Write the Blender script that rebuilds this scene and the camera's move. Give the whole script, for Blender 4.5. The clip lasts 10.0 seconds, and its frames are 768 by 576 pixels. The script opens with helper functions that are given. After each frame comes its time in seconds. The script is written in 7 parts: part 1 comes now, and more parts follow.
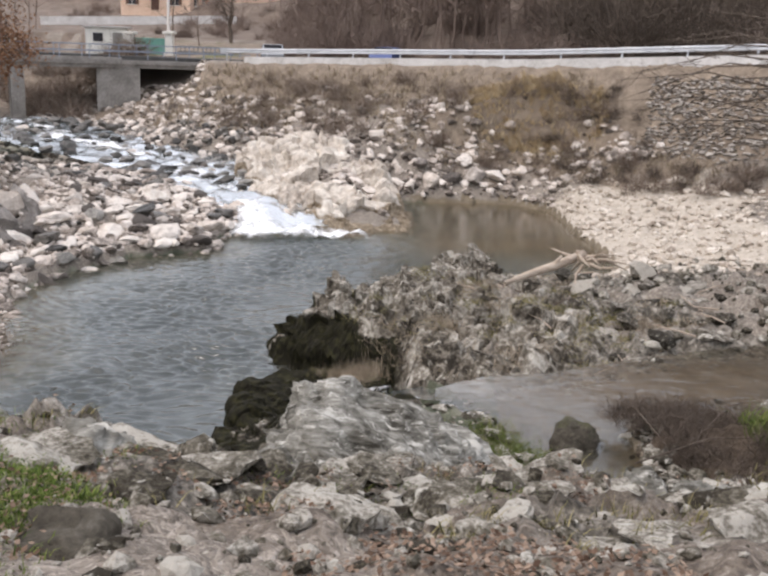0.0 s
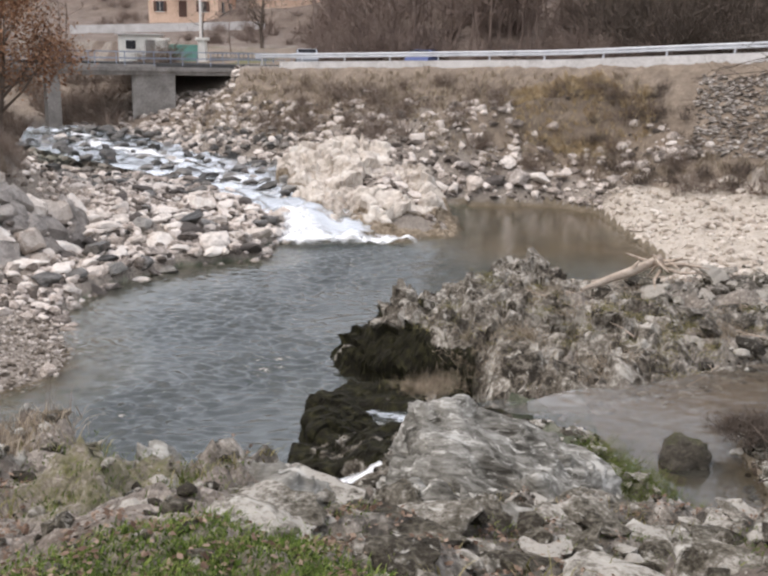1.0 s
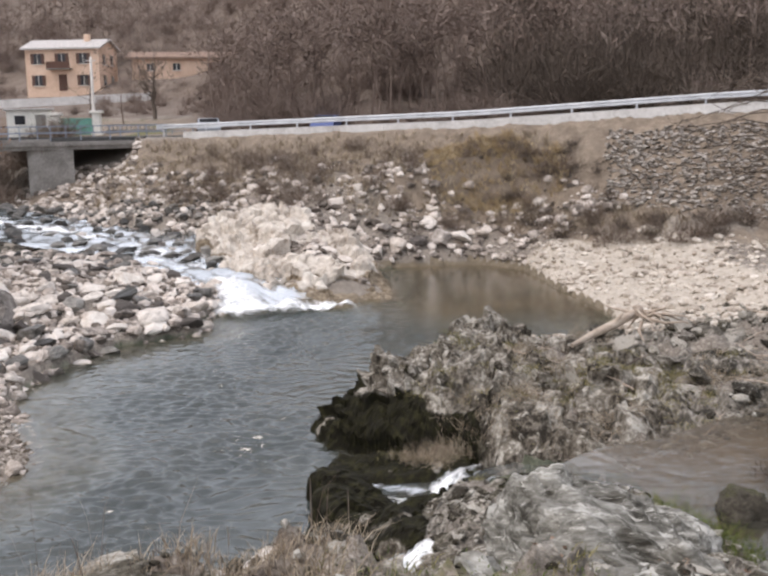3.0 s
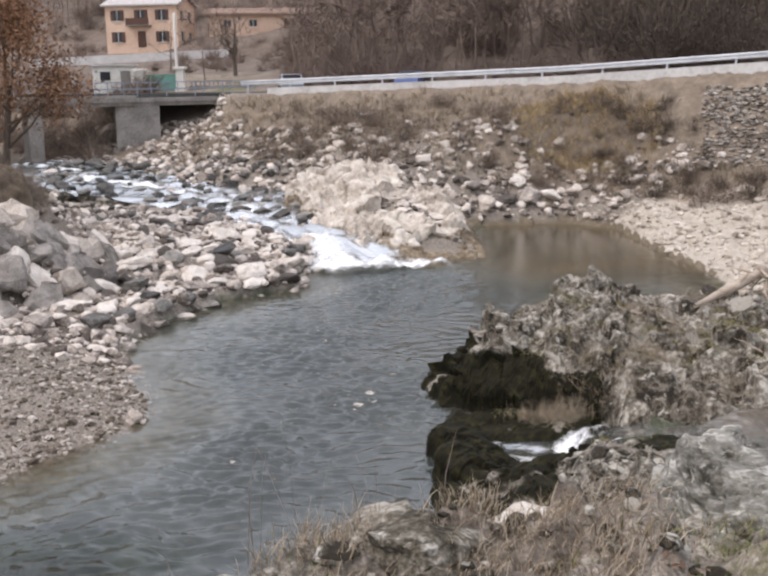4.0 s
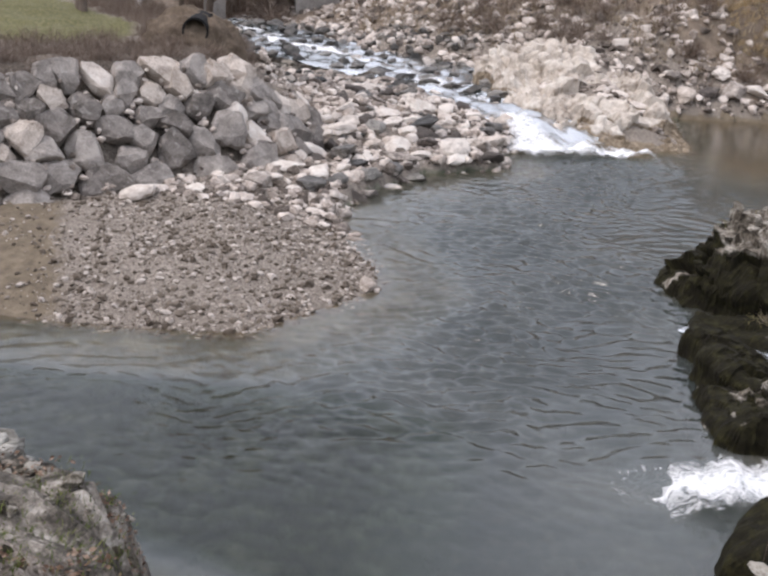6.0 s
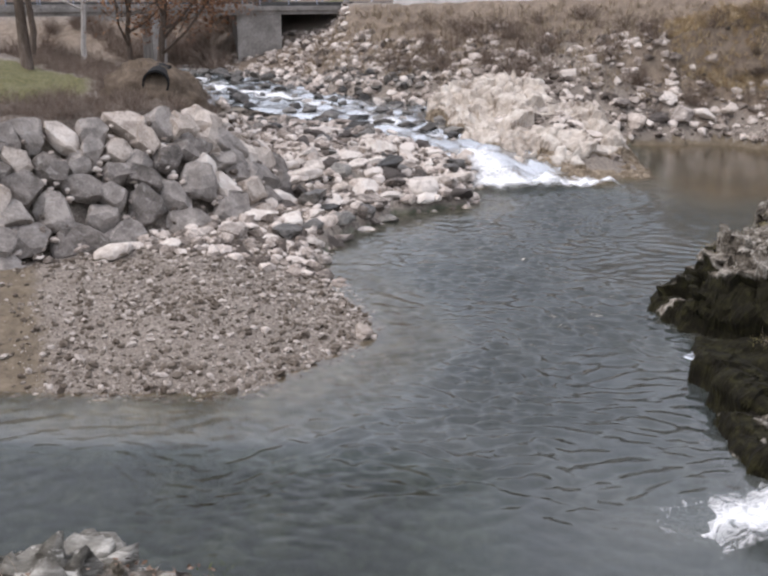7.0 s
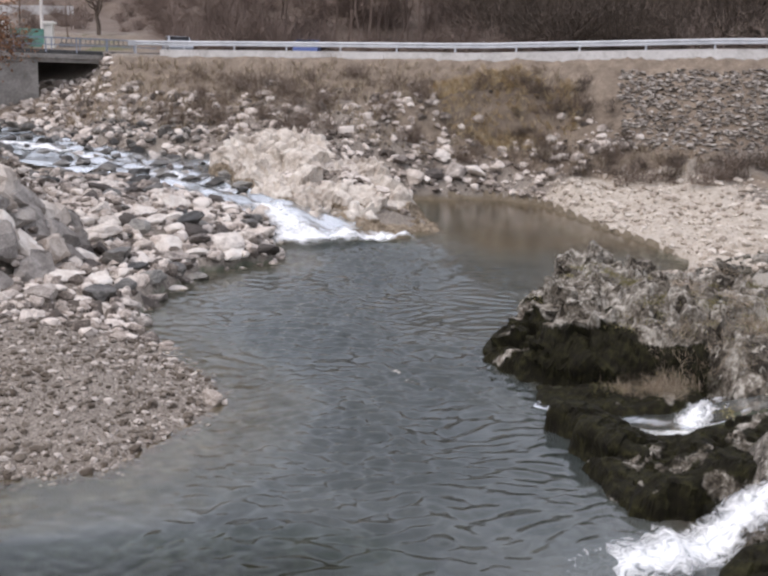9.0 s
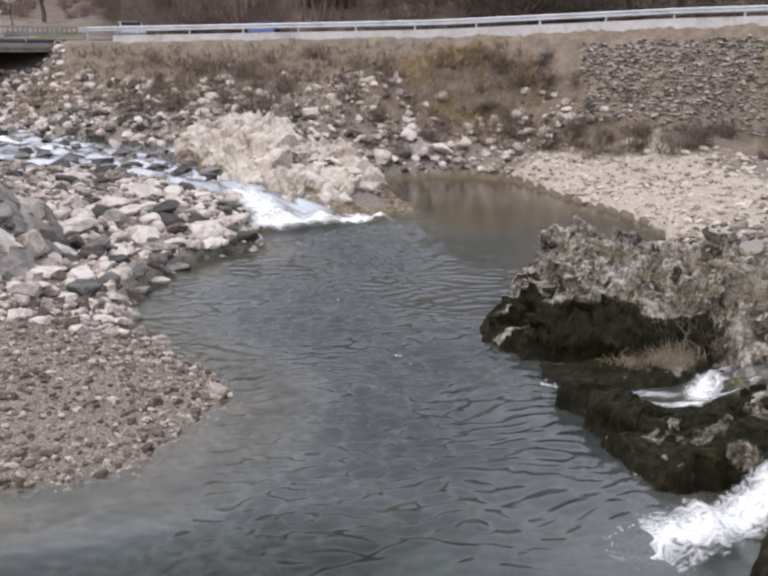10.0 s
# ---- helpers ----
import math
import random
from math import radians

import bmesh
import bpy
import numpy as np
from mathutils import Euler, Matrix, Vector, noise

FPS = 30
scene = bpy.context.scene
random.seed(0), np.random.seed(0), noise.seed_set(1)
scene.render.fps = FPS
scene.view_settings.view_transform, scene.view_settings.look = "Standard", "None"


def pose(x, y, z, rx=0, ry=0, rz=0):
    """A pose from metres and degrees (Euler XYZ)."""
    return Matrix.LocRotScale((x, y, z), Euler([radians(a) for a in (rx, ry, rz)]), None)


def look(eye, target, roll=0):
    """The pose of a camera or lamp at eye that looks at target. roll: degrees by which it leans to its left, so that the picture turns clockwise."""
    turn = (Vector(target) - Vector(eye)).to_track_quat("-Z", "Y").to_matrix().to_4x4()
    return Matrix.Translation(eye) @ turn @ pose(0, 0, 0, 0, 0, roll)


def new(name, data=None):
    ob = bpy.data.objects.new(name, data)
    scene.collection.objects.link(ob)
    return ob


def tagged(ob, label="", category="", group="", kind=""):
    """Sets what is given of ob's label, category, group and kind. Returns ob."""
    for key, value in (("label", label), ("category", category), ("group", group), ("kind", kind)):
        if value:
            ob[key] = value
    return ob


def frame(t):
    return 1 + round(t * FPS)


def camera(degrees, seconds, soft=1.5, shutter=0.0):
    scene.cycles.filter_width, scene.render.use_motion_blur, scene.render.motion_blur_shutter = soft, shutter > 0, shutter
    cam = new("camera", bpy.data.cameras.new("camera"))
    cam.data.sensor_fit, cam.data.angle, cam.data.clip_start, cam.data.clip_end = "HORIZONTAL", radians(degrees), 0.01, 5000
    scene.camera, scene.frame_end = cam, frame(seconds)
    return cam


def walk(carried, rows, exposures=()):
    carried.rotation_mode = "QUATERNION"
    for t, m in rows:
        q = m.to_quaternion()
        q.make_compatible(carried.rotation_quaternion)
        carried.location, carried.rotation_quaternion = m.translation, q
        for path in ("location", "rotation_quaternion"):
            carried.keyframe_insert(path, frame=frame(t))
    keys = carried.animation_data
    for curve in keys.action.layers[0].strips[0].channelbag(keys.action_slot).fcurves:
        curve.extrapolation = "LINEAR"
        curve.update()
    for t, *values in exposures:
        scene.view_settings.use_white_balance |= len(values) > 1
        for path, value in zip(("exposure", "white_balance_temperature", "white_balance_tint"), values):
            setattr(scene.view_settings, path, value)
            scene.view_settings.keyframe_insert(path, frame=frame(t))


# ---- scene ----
cam = camera(43.3, 10.0, soft=2.6)
PATH = [
    (0, (8.565, -3.102, 7.56), (8.428, -1.164, 7.084), 2.1),
    (0.5, (8.016, -2.727, 7.542), (7.817, -0.798, 7.053), 2.9),
    (1, (7.404, -2.53, 7.5), (7.22, -0.595, 7.029), 1.1),
    (1.5, (6.711, -2.28, 7.466), (6.508, -0.313, 7.169), 1.9),
    (2, (6.12, -2.036, 7.437), (6.094, -0.058, 7.141), 1.8),
    (3.5, (4.505, -1.983, 7.455), (4.554, -0.02, 7.073), -1.2),
    (4, (3.904, -1.818, 7.363), (3.825, 0.135, 6.939), -0.8),
    (4.5, (3.225, -1.663, 7.262), (2.956, 0.258, 6.775), -0.7),
    (5, (2.537, -1.677, 7.161), (2.208, 0.196, 6.542), -0.2),
    (5.2, (2.303, -1.661, 7.144), (1.959, 0.192, 6.472), 0.8),
    (6.3, (0.918, -1.42, 7.068), (0.601, 0.442, 6.411), 2.7),
    (6.5, (0.694, -1.381, 7.067), (0.381, 0.47, 6.376), 1.9),
    (7, (0.088, -1.166, 7.05), (-0.121, 0.736, 6.468), -0.1),
    (7.5, (-0.491, -1.04, 7.099), (-0.585, 0.882, 6.557), -1.1),
    (8, (-1.088, -0.976, 7.082), (-0.985, 0.922, 6.46), -3.2),
    (8.5, (-1.738, -0.664, 6.954), (-1.66, 1.261, 6.417), -0.6),
    (9, (-2.198, -0.653, 7.025), (-1.879, 1.265, 6.557), 2.3),
    (9.5, (-2.668, -0.457, 7.002), (-2.281, 1.437, 6.487), 1.0),
    (10, (-3.163, -0.173, 7.012), (-2.748, 1.717, 6.506), 0.6),
]
walk(cam, [(t, look(e, g, r)) for t, e, g, r in PATH], [(0, 0.5, 6780, 14), (2, 0.46, 6750, 14), (4.5, 0.44, 6700, 15), (7, 0.32, 6560, 16), (10, 0.28, 6540, 16)])

# ---- world, sun and exposure ----
world = bpy.data.worlds.new("overcast_sky")
scene.world = world
world.use_nodes = True
wn, wl = world.node_tree.nodes, world.node_tree.links
wn.clear()
sky = wn.new("ShaderNodeTexSky")
sky.sky_type, sky.sun_disc = "NISHITA", False
sky.sun_elevation, sky.sun_rotation = radians(60), radians(245)
sky.air_density, sky.dust_density = 1.5, 4.0
grey = wn.new("ShaderNodeMix")
grey.data_type = "RGBA"
grey.inputs[0].default_value = 0.72
grey.inputs[7].default_value = (6.4, 6.8, 7.5, 1)
back = wn.new("ShaderNodeBackground")
back.inputs[1].default_value = 0.155
wout = wn.new("ShaderNodeOutputWorld")
wl.new(sky.outputs[0], grey.inputs[6])
wl.new(grey.outputs[2], back.inputs[0])
wl.new(back.outputs[0], wout.inputs[0])

sun_data = bpy.data.lights.new("sun", "SUN")
sun_data.energy, sun_data.angle, sun_data.color = 0.8, radians(20), (1.0, 0.97, 0.93)
sun = new("sun", sun_data)
sun.matrix_world = look((-26, -12, 50), (0, 0, 0))


# ---- numeric helpers ----
def lerp_at(x, xs, ys):
    return np.interp(x, xs, ys)


def smooth(a, b, x):
    t = np.clip((x - a) / (b - a), 0, 1)
    return t * t * (3 - 2 * t)


def hash01(ix, iy, iz, seed):
    with np.errstate(over="ignore"):
        h = (ix.astype(np.int64) * 374761393 + iy.astype(np.int64) * 668265263 + iz.astype(np.int64) * 1442695041 + seed * 974711) & 0xFFFFFFFF
        h = ((h ^ (h >> 13)) * 127412617) & 0xFFFFFFFF
        h = ((h ^ (h >> 16)) * 1073676287) & 0xFFFFFFFF
    return ((h ^ (h >> 15)) & 0xFFFFFF) / 0xFFFFFF


def vnoise(x, y, z=0.0, seed=0):
    """Value noise in -1..1 over arrays."""
    x, y, z = np.broadcast_arrays(np.asarray(x, float), np.asarray(y, float), np.asarray(z, float))
    fx, fy, fz = np.floor(x), np.floor(y), np.floor(z)
    u, v, w = x - fx, y - fy, z - fz
    u, v, w = (k * k * (3 - 2 * k) for k in (u, v, w))
    out = 0
    for dx in (0, 1):
        for dy in (0, 1):
            for dz in (0, 1):
                g = hash01(fx + dx, fy + dy, fz + dz, seed)
                out = out + g * (u if dx else 1 - u) * (v if dy else 1 - v) * (w if dz else 1 - w)
    return out * 2 - 1


def fbm(x, y, z=0.0, octaves=4, seed=0):
    total, amp, f = 0, 1.0, 1.0
    for i in range(octaves):
        total = total + amp * vnoise(x * f, y * f, np.asarray(z) * f, seed + i * 17)
        amp, f = amp * 0.5, f * 2.03
    return total


def seg_dist(x, y, pts, values=None):
    """Distance to a polyline and the value along it."""
    best = np.full(np.shape(x), 1e9)
    val = np.zeros(np.shape(x))
    for i in range(len(pts) - 1):
        (ax, ay), (bx, by) = pts[i], pts[i + 1]
        ux, uy = bx - ax, by - ay
        t = np.clip(((x - ax) * ux + (y - ay) * uy) / (ux * ux + uy * uy), 0, 1)
        d = np.hypot(x - ax - t * ux, y - ay - t * uy)
        near = d < best
        best = np.where(near, d, best)
        if values:
            val = np.where(near, values[i] + t * (values[i + 1] - values[i]), val)
    return best, val


def poly_dist(x, y, pts):
    """Signed distance to a closed outline, positive inside."""
    d, _ = seg_dist(x, y, pts + pts[:1])
    inside = np.zeros(np.shape(x), bool)
    for (ax, ay), (bx, by) in zip(pts, pts[1:] + pts[:1]):
        if ay != by:
            cross = ((ay > y) != (by > y)) & (x < (bx - ax) * (y - ay) / (by - ay) + ax)
            inside ^= cross
    return np.where(inside, d, -d)


# ---- plan of the valley ----
POOL = [(-40, 14.4), (-9.5, 14.5), (-6.3, 14.7), (-4.2, 15.1), (-3.4, 16.3), (-2.2, 18.3), (-2.6, 19.6), (-4.6, 23.5), (-4.6, 26.5),
        (-3.0, 30.3), (-0.7, 31.9), (-0.9, 34.7), (0, 36.6), (2.5, 37.3), (4.4, 36.5), (6.2, 39.2), (5.4, 44), (5.6, 46.8), (9.1, 47.2),
        (11.3, 47.6), (13.4, 45.6), (13.9, 40.2), (14.6, 35.5), (14.9, 32.5), (13, 29), (10, 27.5), (8, 26), (6.5, 23.5), (4.5, 21), (4.5, 20),
        (5.4, 18.2), (6.6, 16.7), (5.9, 16.2), (5.2, 15.4), (5.1, 13.8), (5.2, 12.2), (5.4, 10.8), (4.7, 9.8), (4.5, 8.6)]
POOL += [(3.8, 7.0), (2.2, 5.4), (0.5, 4.4), (-0.8, 5.6), (-3, 6.2), (-6, 7), (-10, 8), (-40, 9)]
TERRACE = [(-90, 4), (-20, 16.8), (-12.4, 19.5), (-11.2, 20.5), (-10.0, 22.0), (-8.6, 23.6), (-7.2, 25.2), (-6.4, 27.2), (-6.6, 31), (-9.0, 37), (-15, 45), (-22, 53),
           (-28, 60), (-90, 85)]
POND = [(9.0, 13.1), (9.35, 12.0), (9.7, 10.7), (10.2, 9.5), (10.9, 9.2), (11.4, 9.8), (11.5, 11.2), (11.6, 12.6), (13, 13.6), (16, 13.7), (22, 14), (22, 16.6), (15, 16.6), (12.2, 15.0), (10.8, 14.0), (9.6, 13.6)]
CHANNEL = [(2.2, 36.6), (0.4, 38.6), (-1.8, 40.8), (-3.8, 45.5), (-6.5, 49), (-11, 51), (-16, 54), (-20, 60), (-26, 72), (-42, 95)]
CHANNEL_Z = [0.15, 0.8, 0.95, 1.1, 1.25, 1.6, 2.0, 2.4, 3.0, 4.2]
CASCADE = [(9.2, 12.9), (8.9, 14.2), (7.9, 15.4), (6.9, 15.9), (6.0, 16.3), (5.2, 17.1), (4.2, 17.9)]
CASCADE_Z = [1.72, 1.3, 0.85, 0.4, 0.22, 0.06, 0.02]
POND_Z = 1.72


def road_y(x):
    return np.where(x > -8.2, 66.6 - 0.53 * (x + 8.2), 66.6 - 0.35 * (x + 8.2))


def valley_y(x):
    """Where the ground reaches road height: the road itself, and behind the bridge the river's own bank."""
    return road_y(x) + 4.5 * smooth(-9, -12, x) + 22 * smooth(-21, -23, x)


def road_z(x):
    return np.interp(x, [-40, -8, 12, 24, 60], [6.4, 6.47, 7.05, 7.75, 9.2])


def facets2(x, y, size, seed):
    """Broken-rock relief on the flat: round each scattered centre the surface is one tilted plane."""
    qx, qy = x / size, y / size
    bx, by = np.floor(qx), np.floor(qy)
    best, out = np.full(np.shape(x), 1e9), np.zeros(np.shape(x))
    for i in (-1, 0, 1):
        for j in (-1, 0, 1):
            cx, cy = bx + i, by + j
            h = [hash01(cx, cy, cx * 0, seed + t) for t in range(5)]
            dx, dy = qx - cx - h[0], qy - cy - h[1]
            dist = dx * dx + dy * dy
            tilt = ((h[2] - 0.5) * dx + (h[3] - 0.5) * dy) * 1.5 + (h[4] - 0.5) * 0.8
            near = dist < best
            best, out = np.where(near, dist, best), np.where(near, tilt, out)
    return out * size


def ground_z(x, y, rough=1.0):
    x, y = np.asarray(x, float), np.asarray(y, float)
    d = -poly_dist(x, y, POOL)
    # bank on the camera's side: a sloping terrace with a broken edge, then a stony shelf down to the creek
    edge = lerp_at(x, [-30, -6, -2.2, -1.0, -0.3, 1.9, 2.6, 3.3, 4.5, 5.3, 6.5, 7.5, 9, 12, 40], [3.4, 3.7, 3.4, 2.9, 1.4, 1.4, 2.6, 3.6, 3.3, 2.5, 2.6, 3.2, 3.6, 4.2, 4.5])
    edge = edge + 0.25 * vnoise(x * 1.3, 3.1, seed=3)
    path = lerp_at(x, [-8, -3, 0, 2.5, 4.5, 8.5, 20], [5.3, 5.42, 5.45, 5.6, 5.85, 5.95, 6.0])
    at_edge = lerp_at(x, [-8, -1.1, 1, 3.9, 5, 6.2, 8.2, 12, 20], [4.0, 4.0, 4.4, 4.6, 5.15, 5.15, 4.35, 4.3, 4.4])
    top = path + (at_edge - path) * np.clip((y + 1.0) / (edge + 1.0), 0, 1) ** 1.3 + 0.02 * np.clip(-y - 4, 0, 30)
    cliff = at_edge - (y - edge) * 2.2
    shelf_y = y + 0.5 * vnoise(x * 0.6, y * 0.6, seed=9)
    shelf = lerp_at(shelf_y, [2.4, 4, 6, 7.6, 8.8, 12, 16], [4.9, 4.0, 3.05, 2.35, 1.9, 1.75, 1.6])
    side = smooth(4.4, 6.0, x - 0.05 * y)
    fall = np.maximum(cliff, -1.2)
    near = np.where(y < edge, top, np.maximum(fall, fall + (np.minimum(shelf, at_edge) - fall) * side))
    # rocky spur between pool and creek
    spur = lerp_at(x, [4, 6, 7.5, 10, 13, 20, 40], [0.0, 0.1, 0.45, 1.2, 1.5, 2.0, 3.0])
    spur = spur * (1 - 0.35 * smooth(22, 27, y) * smooth(16, 9, x))
    # beach on the far right, gravel bar and boulder apron on the left
    beach = 0.05 + 0.15 * np.clip(d, 0, 7) + 0.02 * np.clip(d, 7, 30)
    bar = np.minimum(0.2 * np.maximum(d, 0), 0.55) + 0.14 * smooth(17, 21, y - 0.5 * (x + 9)) * smooth(-3, -7, x)
    apron = 0.35 + 0.16 * np.clip(d, 0, 8)
    q = valley_y(x) - y
    bank = lerp_at(q, [-400, -5, 0, 1.2, 3.2, 6, 10, 16, 22, 40], [0, 0, 0, -0.12, -1.4, -2.35, -4.2, -5.1, -5.5, -5.8]) + road_z(x)
    wall_side = lerp_at(q, [-400, 0, 1.0, 3, 6, 8, 11, 40], [0, 0, -0.12, -1.6, -4.7, -5.9, -6.5, -7.2]) + road_z(x)
    bank = bank + (wall_side - bank) * smooth(10, 16, x)
    slope = 1.4
    low = np.where(d > 0, d * slope, 0)
    w_near = smooth(14.0, 12.4, y + 0.35 * np.clip(x - 9, 0, 8))
    w_left = smooth(1.0, -1.5, x)
    w_far = smooth(36, 44, y) * smooth(14, 9, x) + smooth(40, 46, y)
    w_far = np.clip(w_far, 0, 1)
    w_beach = smooth(23, 29, y) * smooth(8, 12, x) * (1 - w_far)
    right = np.minimum(spur, low + 0.02)
    right = right + (beach - right) * w_beach
    left = bar + (apron - bar) * smooth(22.5, 26, y)
    z = right + (left - right) * w_left
    far = np.minimum(bank, 0.25 + 0.7 * np.maximum(d, 0) + 2.0 * np.maximum(d - 4, 0))
    z = z + (far - z) * w_far
    z = np.where(d > 0, z + (near - z) * w_near, z)
    # terrace behind the dry-stone revetment
    t = poly_dist(x, y, TERRACE)
    steep = lerp_at(y, [20, 34, 44, 60], [1.3, 1.2, 0.9, 0.6])
    z = np.where(t > 0, np.maximum(z, np.minimum(0.62 + np.maximum(t - 0.45, 0) * steep, 3.6 + 0.05 * np.clip(t, 0, 40))), z)
    # stream bed above the fall
    c, cz = seg_dist(x, y, CHANNEL, CHANNEL_Z)
    half = lerp_at(y, [36, 40, 45, 50, 60, 90], [1.1, 1.2, 2.4, 3.4, 3.0, 1.6])
    bed = cz - 0.45 + 0.6 * np.clip(c - half, 0, 99) ** 1.15
    z = np.where((d > 0) & (y > 36) & (y < 96), np.minimum(z, bed), z)
    # creek basin
    p = poly_dist(x, y, POND)
    z = np.where(p > -0.8, np.minimum(z, POND_Z - 0.55 * np.clip(p + 0.12, -0.8, 0.45)), z)
    c2, c2z = seg_dist(x, y, CASCADE, CASCADE_Z)
    z = np.where(c2 < 2.0, np.minimum(z, c2z - 0.3 + 0.6 * np.clip(c2 - 0.35, 0, 9)), z)
    # road shelf, gardens and the wooded hillside
    back_s = y - valley_y(x)
    shelf_road = road_z(x)
    from_road = y - road_y(x)
    garden = shelf_road + 0.085 * np.clip(from_road - 6, 0, 70) + 0.36 * np.clip(from_road - 76, 0, 50) + 0.32 * np.clip(from_road - 126, 0, 250)
    hill = shelf_road + 0.25 * np.clip(back_s - 9, 0, 40) + 0.36 * np.clip(back_s - 49, 0, 330)
    garden = garden + 1.8 * smooth(16, 8, np.hypot(x + 18.4, y - 138))
    wg = smooth(12, -14, x + 0.12 * (y - 80))
    slope_up = hill + (garden - hill) * wg
    slope_up = slope_up + (2.5 * fbm(x / 22, y / 22, seed=41) * smooth(14, 40, back_s)) * (1 - 0.7 * wg)
    slope_up = np.minimum(slope_up, 190 + 0.05 * back_s)
    z = np.where((back_s > -0.2) & (c > half + 1.5), slope_up, z)
    z = np.where((back_s > -0.2) & (c <= half + 1.5), np.minimum(slope_up, np.maximum(bed, cz - 0.5)), z)
    # depth of the pool
    shallow = smooth(1.5, -5, x) * smooth(26, 17, y) * smooth(11.5 + 0 * x, 14.5, y)
    steep_side = smooth(0, 3, x) * smooth(30, 24, y)
    depth = np.minimum((0.5 - 0.25 * shallow + 1.0 * steep_side) * -d + 0.02, 1.5 - 0.35 * shallow)
    depth = depth * (1 - 0.55 * smooth(5, 9, x) * smooth(31, 36, y))
    z = np.where(d <= 0, -depth, z)
    # roughness of stones and soil
    amp = 0.05 + 0.09 * smooth(0.3, 2.0, d) * smooth(60, 45, y) * smooth(-2.5, 2, y)
    amp = amp * np.where(x < -2.0, lerp_at(y, [14, 21, 24], [0.25, 0.35, 1]), 1)
    crag = smooth(4.5, 6.5, x) * smooth(0.2, 1.2, d) * (smooth(12.5, 14.5, y) * smooth(29, 25, y) + smooth(2.0, 3.5, y) * smooth(12.5, 11, y)) * smooth(-0.1, -0.8, p)
    ridged = 1 - np.abs(fbm(x * 0.8, y * 0.8, octaves=4, seed=71))
    z = z + rough * crag * (0.5 * ridged - 0.3)
    z = z + rough * amp * (1.1 * fbm(x * 1.1, y * 1.1, octaves=3, seed=5) + 0.5 * fbm(x * 4.5, y * 4.5, octaves=2, seed=8)) * np.where((back_s > 0), 0.15, 1)
    broken = smooth(1.4, 2.4, x) * smooth(0.6, 1.8, y) * smooth(12.0, 10.5, y) * smooth(-0.1, -0.6, p) * (d > 0.2)
    broken = np.maximum(broken, smooth(0, -1.2, x) * smooth(0.6, 1.6, y) * smooth(6, 5, y) * (d > 0.2))
    broken = np.maximum(broken, crag * 0.9) * rough
    if np.any(broken > 0.01):
        k = broken > 0.01
        bx, by = x[k] if x.ndim else x, y[k] if y.ndim else y
        wx, wy = bx + 0.1 * vnoise(bx * 3, by * 3, seed=1), by + 0.1 * vnoise(bx * 3, by * 3, seed=2)
        relief = 0.28 * facets2(wx * 0.75, wy * 1.2, 0.6, 5) + 0.6 * facets2(wx * 0.8, wy * 1.2, 0.26, 9) + 0.02 * fbm(bx * 14, by * 14, octaves=2, seed=4)
        if x.ndim:
            z = z.copy()
            z[k] += broken[k] * relief
        else:
            z = z + broken * relief
    close = smooth(-2.5, 0, y) * smooth(13, 9, y) * (d > 0)
    z = z + rough * 0.018 * close * fbm(x * 9, y * 9, octaves=2, seed=99)
    return z


# ---- materials ----
def nodes_of(name):
    m = bpy.data.materials.new(name)
    m.use_nodes = True
    return m, m.node_tree.nodes, m.node_tree.links, m.node_tree.nodes["Principled BSDF"]


def ramp(n, stops):
    r = n.new("ShaderNodeValToRGB")
    while len(r.color_ramp.elements) < len(stops):
        r.color_ramp.elements.new(0.5)
    for e, (p, c) in zip(r.color_ramp.elements, stops):
        e.position, e.color = p, (*c, 1)
    return r


def noise_node(n, l, coord, scale, detail=5, rough=0.6, distortion=0.0):
    t = n.new("ShaderNodeTexNoise")
    t.inputs["Scale"].default_value = scale
    t.inputs["Detail"].default_value = detail
    t.inputs["Roughness"].default_value = rough
    t.inputs["Distortion"].default_value = distortion
    l.new(coord, t.inputs["Vector"])
    return t.outputs["Fac"]


def math_node(n, l, op, a, b=None, clamp=False):
    m = n.new("ShaderNodeMath")
    m.operation, m.use_clamp = op, clamp
    for i, v in enumerate((a, b)):
        if v is None:
            continue
        if isinstance(v, (int, float)):
            m.inputs[i].default_value = v
        else:
            l.new(v, m.inputs[i])
    return m.outputs[0]


def mix_col(n, l, fac, a, b, mode="MIX"):
    m = n.new("ShaderNodeMix")
    m.data_type, m.blend_type = "RGBA", mode
    for sock, v in ((m.inputs[0], fac), (m.inputs[6], a), (m.inputs[7], b)):
        if isinstance(v, (int, float)):
            sock.default_value = v
        elif isinstance(v, tuple):
            sock.default_value = (*v, 1)
        else:
            l.new(v, sock)
    return m.outputs[2]


def bump_to(n, l, bsdf, height, strength, distance=0.05):
    b = n.new("ShaderNodeBump")
    b.inputs["Strength"].default_value, b.inputs["Distance"].default_value = strength, distance
    l.new(height, b.inputs["Height"])
    l.new(b.outputs[0], bsdf.inputs["Normal"])


